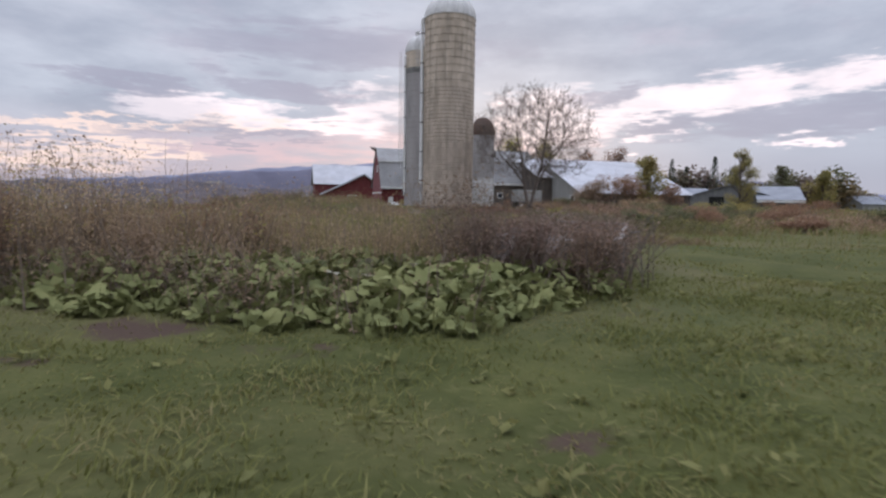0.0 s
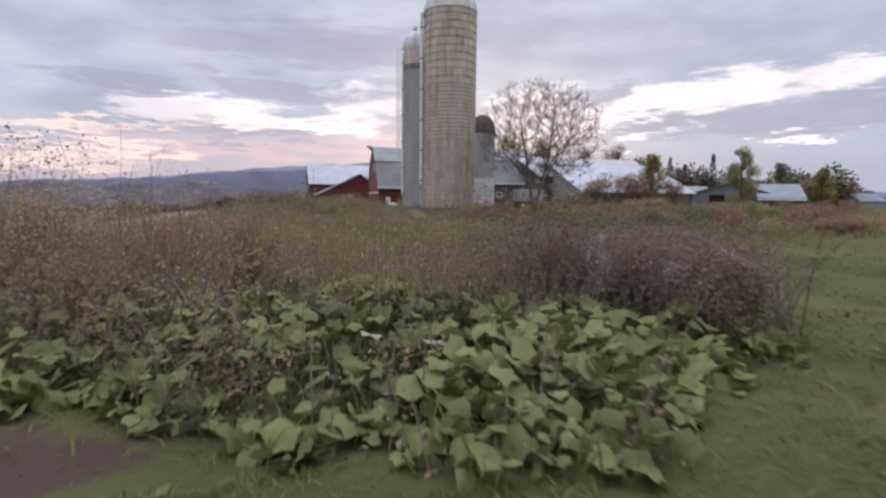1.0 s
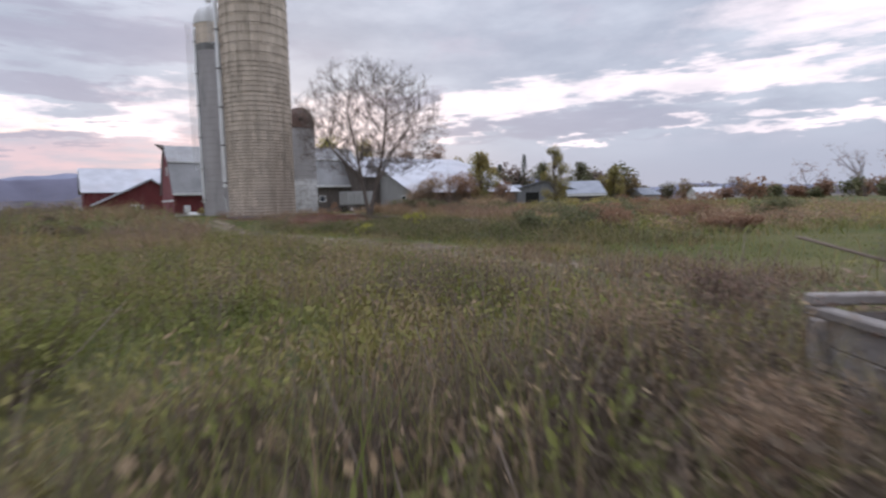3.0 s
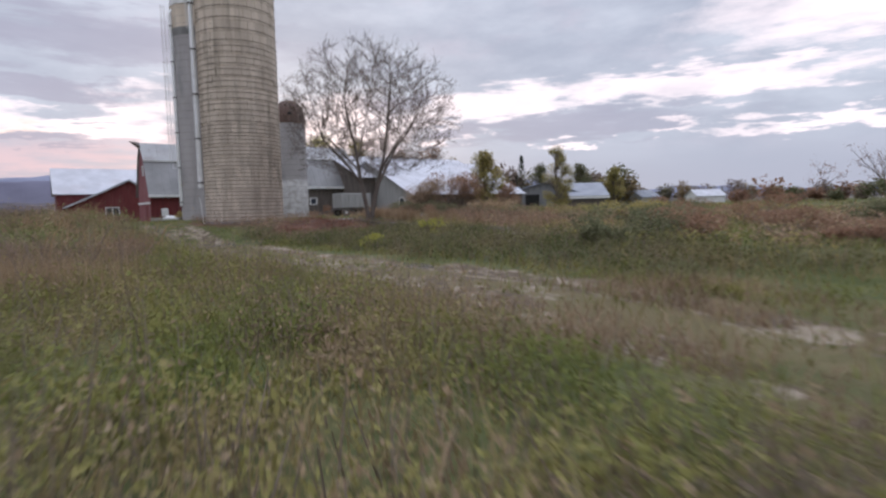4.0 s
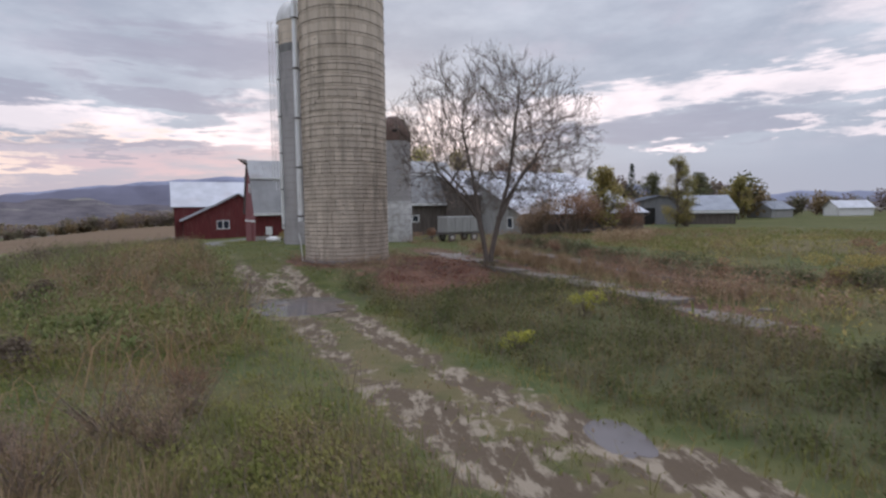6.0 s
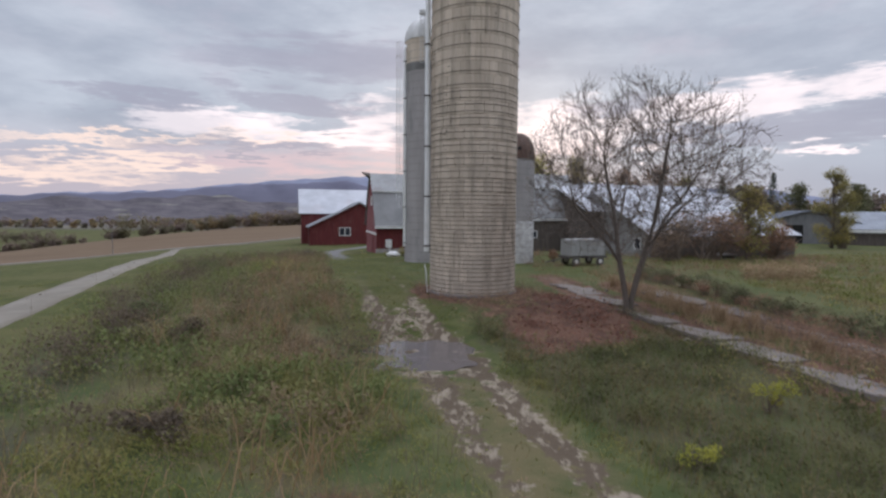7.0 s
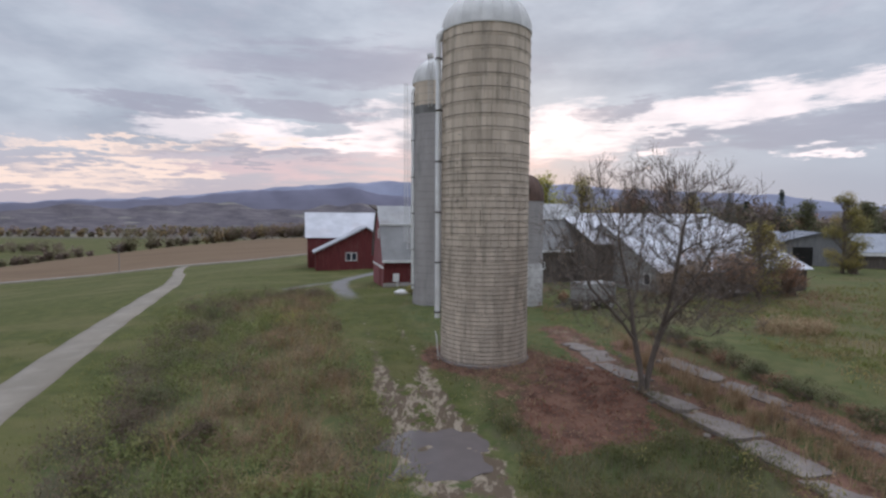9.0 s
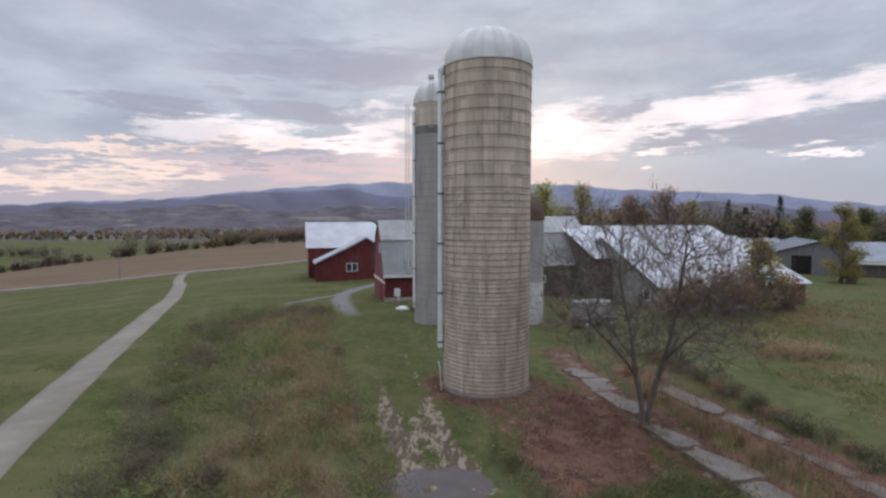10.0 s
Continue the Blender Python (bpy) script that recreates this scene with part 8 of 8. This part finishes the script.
# ---------------------------------------------------------------- broken concrete along the ditch
apron = thing("concrete_apron", (0, 0, 0), 0, "row of cracked pale concrete slabs along a ditch", "slabs", kind="structure")
for row, (line, wide) in enumerate(((DITCH, 1.9), (DITCH_EAST, 1.25))):
    rng = random.Random(50 + row)
    for (ax, ay), (bx, by) in zip(line, line[1:]):
        ln = math.hypot(bx - ax, by - ay)
        k = max(1, round(ln / (3.0 if row == 0 else 3.6)))
        ang = math.degrees(math.atan2(by - ay, bx - ax))
        for i in range(k):
            f = (i + 0.5) / k
            cx, cy = ax + (bx - ax) * f, ay + (by - ay) * f
            if cy > -3.0 and rng.random() < (0.6 if row == 0 else 0.35):
                continue
            L, W = ln / k * rng.uniform(0.475, 0.51), wide * rng.uniform(0.38, 0.54)
            bm = bmesh.new()
            pts = []
            for sx, sy in ((-1, -0.95), (-0.55, -1.03), (-0.1, -0.94), (0.4, -1.05), (0.98, -0.9), (1.03, -0.2), (0.96, 0.4), (1.0, 0.92), (0.5, 1.04), (0.05, 0.92), (-0.5, 1.03), (-0.97, 0.96), (-1.04, 0.3), (-0.96, -0.3)):
                pts.append((sx * L * rng.uniform(0.94, 1.0), sy * W * rng.uniform(0.76, 1.08), 0))
            poly(bm, pts, (0, 0, -0.22))
            bmesh.ops.recalc_face_normals(bm, faces=bm.faces[:])
            bmesh.ops.bevel(bm, geom=[e for e in bm.edges], offset=0.02, segments=1, affect="EDGES")
            o = part("slab", bm, SLAB, apron)
            o.matrix_basis = pose(cx + rng.uniform(-0.16, 0.16), cy + rng.uniform(-0.05, 0.05), ground_z(cx, cy) + rng.uniform(0.03, 0.12), rng.uniform(-5, 5), rng.uniform(-2, 2), ang + rng.uniform(-3, 3))
            # broken-off lumps along the edge
            for _ in range(2):
                r, off = rng.uniform(0.12, 0.34), rng.choice((-1, 1)) * wide * rng.uniform(0.5, 0.72)
                a0 = radians(ang + 90)
                px_, py_ = cx + math.cos(a0) * off + rng.uniform(-0.7, 0.7), cy + math.sin(a0) * off + rng.uniform(-0.7, 0.7)
                bm = bmesh.new()
                poly(bm, [(r * rng.uniform(0.7, 1.2) * math.cos(q), r * rng.uniform(0.5, 0.9) * math.sin(q), 0) for q in (0.2, 1.1, 2.0, 3.1, 4.0, 5.2)], (0, 0, -0.16))
                bmesh.ops.recalc_face_normals(bm, faces=bm.faces[:])
                lump = part("slab_piece", bm, SLAB, apron)
                lump.matrix_basis = pose(px_, py_, ground_z(px_, py_) + rng.uniform(0.03, 0.1), rng.uniform(-14, 14), rng.uniform(-14, 14), rng.uniform(0, 360))
x, y = scatter(6500, 8, 17, -19, 6, lambda x, y: ease(1.4 - np.abs(x - np.interp(-y, [-4, 3, 8, 11, 18], [9.2, 10.2, 11.6, 12.2, 14.0])), 0, 0.9) * (0.1 + 0.9 * clumped(x, y, 1.9, -0.3, 0.5, 2.0)))
tagged(blades("ditch_reeds", x, y, rs.uniform(0.3, 0.95, len(x)), rs.uniform(0.015, 0.035, len(x)), TAN_STRAW, lean=0.25), "pale dry reeds between the slabs", "grass", kind="stuff")
field_weeds("ditch_brush", 650, (11.5, 18, -19, -9), lambda x, y: ease(2.2 - np.abs(x - np.interp(-y, [9, 12, 15, 19], [13.4, 13.8, 14.2, 15.4])), 0, 1.0), (0.6, 1.2), (0.05, 0.12), RUST_LEAF, 20, "rust-brown withered brush beside the slabs")
field_weeds("slab_weeds", 900, (6, 15, -21, 12), lambda x, y: ease(1.7 - to_line(x, y, DITCH)[0], 0, 1.0) * ease(to_line(x, y, DITCH)[0], 0.3, 0.7), (0.12, 0.4), (0.04, 0.10), BROWN_WEED, 12, "low brown weeds in the cracks between slabs")


# ---------------------------------------------------------------- things round the yard
def parked_wagon():
    x, y = 10.9, 19.4
    w_ = thing("hay_wagon", (x, y, ground_z(x, y)), 22, "pale boxed farm wagon with dark wheels by the barn", "wagon")
    bm = bmesh.new()
    box(bm, (-1.9, -1.0, 0.95), (1.9, 1.0, 2.55), 0.05)
    part("body", bm, WALL_GREY, w_, "pale grey box body")
    for k in range(5):
        bm = bmesh.new()
        box(bm, (-1.9 + k * 0.92, -1.06, 0.9), (-1.8 + k * 0.92, -1.0, 2.6), 0.01)
        part("rib", bm, WALL_GREY, w_)
    bm = bmesh.new()
    box(bm, (-2.2, -0.9, 0.72), (2.2, 0.9, 0.95), 0.03)
    part("frame", bm, IRON, w_)
    for sx in (-1.35, 1.35):
        for sy in (-0.95, 0.95):
            bm = bmesh.new()
            lathe(bm, [(0.2, -0.11), (0.38, -0.13), (0.44, -0.07), (0.44, 0.07), (0.38, 0.13), (0.2, 0.11), (0.2, -0.11)], 20)
            t = part("wheel", bm, IRON, w_)
            t.matrix_basis = pose(sx, sy, 0.43, 90, 0, 0)
            bm = bmesh.new()
            lathe(bm, [(0.0, -0.09), (0.2, -0.09), (0.2, 0.09), (0.0, 0.09)], 14)
            part("rim", bm, GALV, t)
    bm = bmesh.new()
    beam(bm, (-2.2, 0, 0.7), (-4.2, -0.1, 0.35), 0.1)
    part("drawbar", bm, IRON, w_)


parked_wagon()


def flat_stack(place, turn, wide, deep, label):
    x, y = place
    s = thing("board_stack", (x, y, ground_z(x, y)), turn, label, "boards")
    rng = random.Random(7)
    for lay in range(2):
        n = 7
        for k in range(n):
            bm = bmesh.new()
            y0 = -deep / 2 + k * deep / n
            box(bm, (-wide / 2 + rng.uniform(-0.1, 0.1), y0, 0.42 + lay * 0.07), (wide / 2 + rng.uniform(-0.15, 0.15), y0 + deep / n - 0.03, 0.47 + lay * 0.07), 0.006)
            part("board", bm, OLD_WOOD, s)
    for k in (-0.4, 0.0, 0.4):
        bm = bmesh.new()
        box(bm, (k * wide - 0.08, -deep / 2, -0.05), (k * wide + 0.08, deep / 2, 0.42), 0.01)
        part("bearer", bm, OLD_WOOD, s)


flat_stack((28.6, 29.6), 15, 3.4, 2.0, "low stack of grey weathered boards in the grass")
# pale boulder by the barn corner
bm = bmesh.new()
bmesh.ops.create_icosphere(bm, subdivisions=3, radius=0.5)
for v in bm.verts:
    k = 1 + 0.18 * noise.noise(v.co * 2.3) + 0.08 * noise.noise(v.co * 6)
    v.co = Vector((v.co.x * 1.6 * k, v.co.y * 0.9 * k, v.co.z * 0.75 * k))
rock = link("boulder", bm, TRIM, smooth=True)
rock.matrix_world = pose(-8.9, 27.5, ground_z(-8.9, 27.5) + 0.2, 0, 0, 20)
tagged(rock, "pale white boulder by the silo foot", "rock")
shrub("yard_bush", (-7.6, 27.0), 220, 0.9, 1.2, OLIVE_LEAF, 420, (0.08, 0.18), "olive bush beside the pale boulder", 4, 14)
shrub("yard_bush", (8.4, 21.5), 221, 1.3, 1.4, RUST_LEAF, 700, (0.08, 0.18), "brown bush at the foot of the small silo", 5, 16)
field_weeds("barn_weeds", 900, (-14, 22, 24, 42), lambda x, y: (np.abs(y - 34.5 - 0.32 * (x + 12.3)) < 1.6) * 1.0, (0.3, 0.9), (0.08, 0.18), OLIVE_LEAF, 14, "dull weeds along the barn wall")
field_weeds("yard_weeds", 1500, (5, 40, 12, 34), lambda x, y: (np.hypot(x - 10.9, y - 19.4) > 3) * clumped(x, y, 0.4, -0.3, 0.5, 2.2), (0.3, 0.8), (0.08, 0.2), RUST_LEAF, 14, "brown weeds in the yard behind the ditch")
field_weeds("yard_weeds", 1900, (14, 60, 8, 56), lambda x, y: clumped(x, y, 0.35, -0.3, 0.5, 4.4), (0.2, 0.5), (0.1, 0.24), GREEN_WEED, 12, "green weeds in the yard before the sheds")


def utility_pole(place):
    x, y = place
    u = thing("utility_pole", (x, y, ground_z(x, y)), 30, "pale wooden utility pole beside the far road", "pole")
    bm = bmesh.new()
    tube(bm, [(0, 0, -0.5), (0, 0, 9.5)], [0.17, 0.12], 8)
    part("pole", bm, OLD_WOOD, u)
    bm = bmesh.new()
    beam(bm, (-1.1, 0, 8.9), (1.1, 0, 8.9), 0.12)
    part("crossarm", bm, OLD_WOOD, u)


utility_pole((-124, 148))
# far houses
for k, (hx, hy, hr, roof) in enumerate(((129, 118, 20, ROOF_BLUE), (165, 130, -10, ROOF_WHITE), (92, 150, 10, ROOF_WHITE))):
    gabled("farmhouse", (hx, hy, ground_z(hx, hy)), hr, 12.0, 8.0, 3.0, 5.4, roof, TRIM if k else WALL_GREY, "small distant pale house with a metal roof", category="house")


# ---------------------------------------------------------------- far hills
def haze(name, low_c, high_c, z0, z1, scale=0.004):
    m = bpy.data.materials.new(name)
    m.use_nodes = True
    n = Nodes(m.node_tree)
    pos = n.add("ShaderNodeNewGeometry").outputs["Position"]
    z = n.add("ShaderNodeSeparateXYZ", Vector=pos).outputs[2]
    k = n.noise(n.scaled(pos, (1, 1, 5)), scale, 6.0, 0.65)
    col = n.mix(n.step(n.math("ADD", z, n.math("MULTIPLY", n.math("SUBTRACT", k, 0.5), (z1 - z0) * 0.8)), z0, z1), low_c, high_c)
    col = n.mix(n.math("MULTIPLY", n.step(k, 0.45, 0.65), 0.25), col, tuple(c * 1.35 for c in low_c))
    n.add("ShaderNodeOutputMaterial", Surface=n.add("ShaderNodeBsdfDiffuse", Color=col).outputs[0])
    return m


def hills(name, dist, crest_at, base, material, label, depth=500, rough=6.0, seed=1):
    """A range of hills: a curved band of ground rising to a broken crest, sloping off behind. crest_at: azimuth and elevation in degrees."""
    rng = np.random.default_rng(seed)
    deg = np.linspace(crest_at[0][0], crest_at[-1][0], 420)
    az = np.radians(deg)
    el = np.interp(deg, [c[0] for c in crest_at], [c[1] for c in crest_at])
    el = np.convolve(np.pad(el, 6, "edge"), np.ones(13) / 13, "valid")
    k = np.convolve(rng.normal(size=az.size + 40), np.hanning(7), "same")[20:-20]
    k2 = np.convolve(rng.normal(size=az.size + 80), np.hanning(41), "same")[40:-40]
    crest = 3.0 + dist * np.tan(np.radians(el)) + k * rough * 0.25 + k2 * rough * 0.3
    rows = []
    for f, g in ((-1.0, 0.0), (-0.8, 0.14), (-0.6, 0.3), (-0.4, 0.52), (-0.2, 0.8), (-0.07, 0.96), (0.0, 1.0), (0.4, 0.7), (1.0, 0.0)):
        d = dist + depth * f + (40 * np.sin(az * 60 + f * 9) if abs(f) < 0.9 else 0)
        spur = 1 + (0.13 * np.sin(az * 75 + 5 * f) + 0.09 * np.sin(az * 160 + 9 * f)) * (1 - g) * g * 4
        rows.append(np.stack([d * np.sin(az), d * np.cos(az) - 40, base - 14 + (crest - base + 14) * g * spur], -1))
    v = np.stack(rows)
    ix = np.arange(v.shape[0] * v.shape[1]).reshape(v.shape[:2])
    q = np.stack([ix[:-1, :-1], ix[:-1, 1:], ix[1:, 1:], ix[1:, :-1]], -1).reshape(-1, 4)
    ob = raw_mesh(name, v.reshape(-1, 3), q, material, quads=True, smooth=True)
    return tagged(ob, label, "hills", kind="structure")


# The air's blue haze is painted into the hill colours, paler on the far ridge.
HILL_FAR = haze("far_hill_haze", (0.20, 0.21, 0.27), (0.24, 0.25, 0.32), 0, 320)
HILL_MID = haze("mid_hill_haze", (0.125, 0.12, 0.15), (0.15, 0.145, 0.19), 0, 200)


def valley_cover():
    """Dull woods broken by long pale fields, seen from far off; the air's haze is mixed into their colours."""
    m = bpy.data.materials.new("hazed_valley_woods_and_fields")
    m.use_nodes = True
    n = Nodes(m.node_tree)
    pos = n.add("ShaderNodeNewGeometry").outputs["Position"]
    fine_ = n.noise(n.scaled(pos, (0.02, 0.02, 0.16)), 1.0, 6.0, 0.65)
    fields = n.noise(n.scaled(pos, (0.0045, 0.0045, 0.11)), 1.0, 5.0, 0.6)
    col = n.mix(n.step(fine_, 0.35, 0.65), (0.098, 0.088, 0.098), (0.150, 0.132, 0.138))
    col = n.mix(n.math("MULTIPLY", n.step(fields, 0.56, 0.62), 0.75), col, (0.230, 0.215, 0.185))
    n.add("ShaderNodeOutputMaterial", Surface=n.add("ShaderNodeBsdfDiffuse", Color=col).outputs[0])
    return m


HILL_LOW = valley_cover()
hills("backdrop_far_hills", 4100, [(-80, 0.7), (-42, 1.0), (-30, 1.7), (-24, 2.6), (-18.5, 3.2), (-12, 3.25), (-8, 3.5), (0, 3.7), (6.5, 3.8), (10, 3.5), (15, 3.0), (20, 2.75), (25, 2.4), (27, 2.5), (31.4, 1.9), (36, 1.3), (50, 0.9), (85, 0.6)], -6, HILL_FAR, "distant mountain ridge with blue-grey haze in its colour", rough=10, seed=3)
hills("backdrop_mid_hills", 3100, [(-80, 0.5), (-42, 0.75), (-34, 1.1), (-27.4, 1.85), (-23.9, 2.5), (-21, 2.95), (-16, 3.1), (-12.4, 3.2), (-11.0, 2.6), (-6, 1.9), (2, 1.5), (30, 1.0), (60, 0.4)], -8, HILL_MID, "wooded hills beyond the valley with purple-grey haze in their colour", rough=8, seed=5)
hills("backdrop_low_woods", 1500, [(-85, 0.4), (-55, 0.7), (-40, 0.95), (-20, 1.15), (0, 1.0), (22, 1.0), (45, 0.5), (85, 0.3)], -20, HILL_LOW, "low dark wooded rise across the valley", depth=380, rough=7, seed=8)
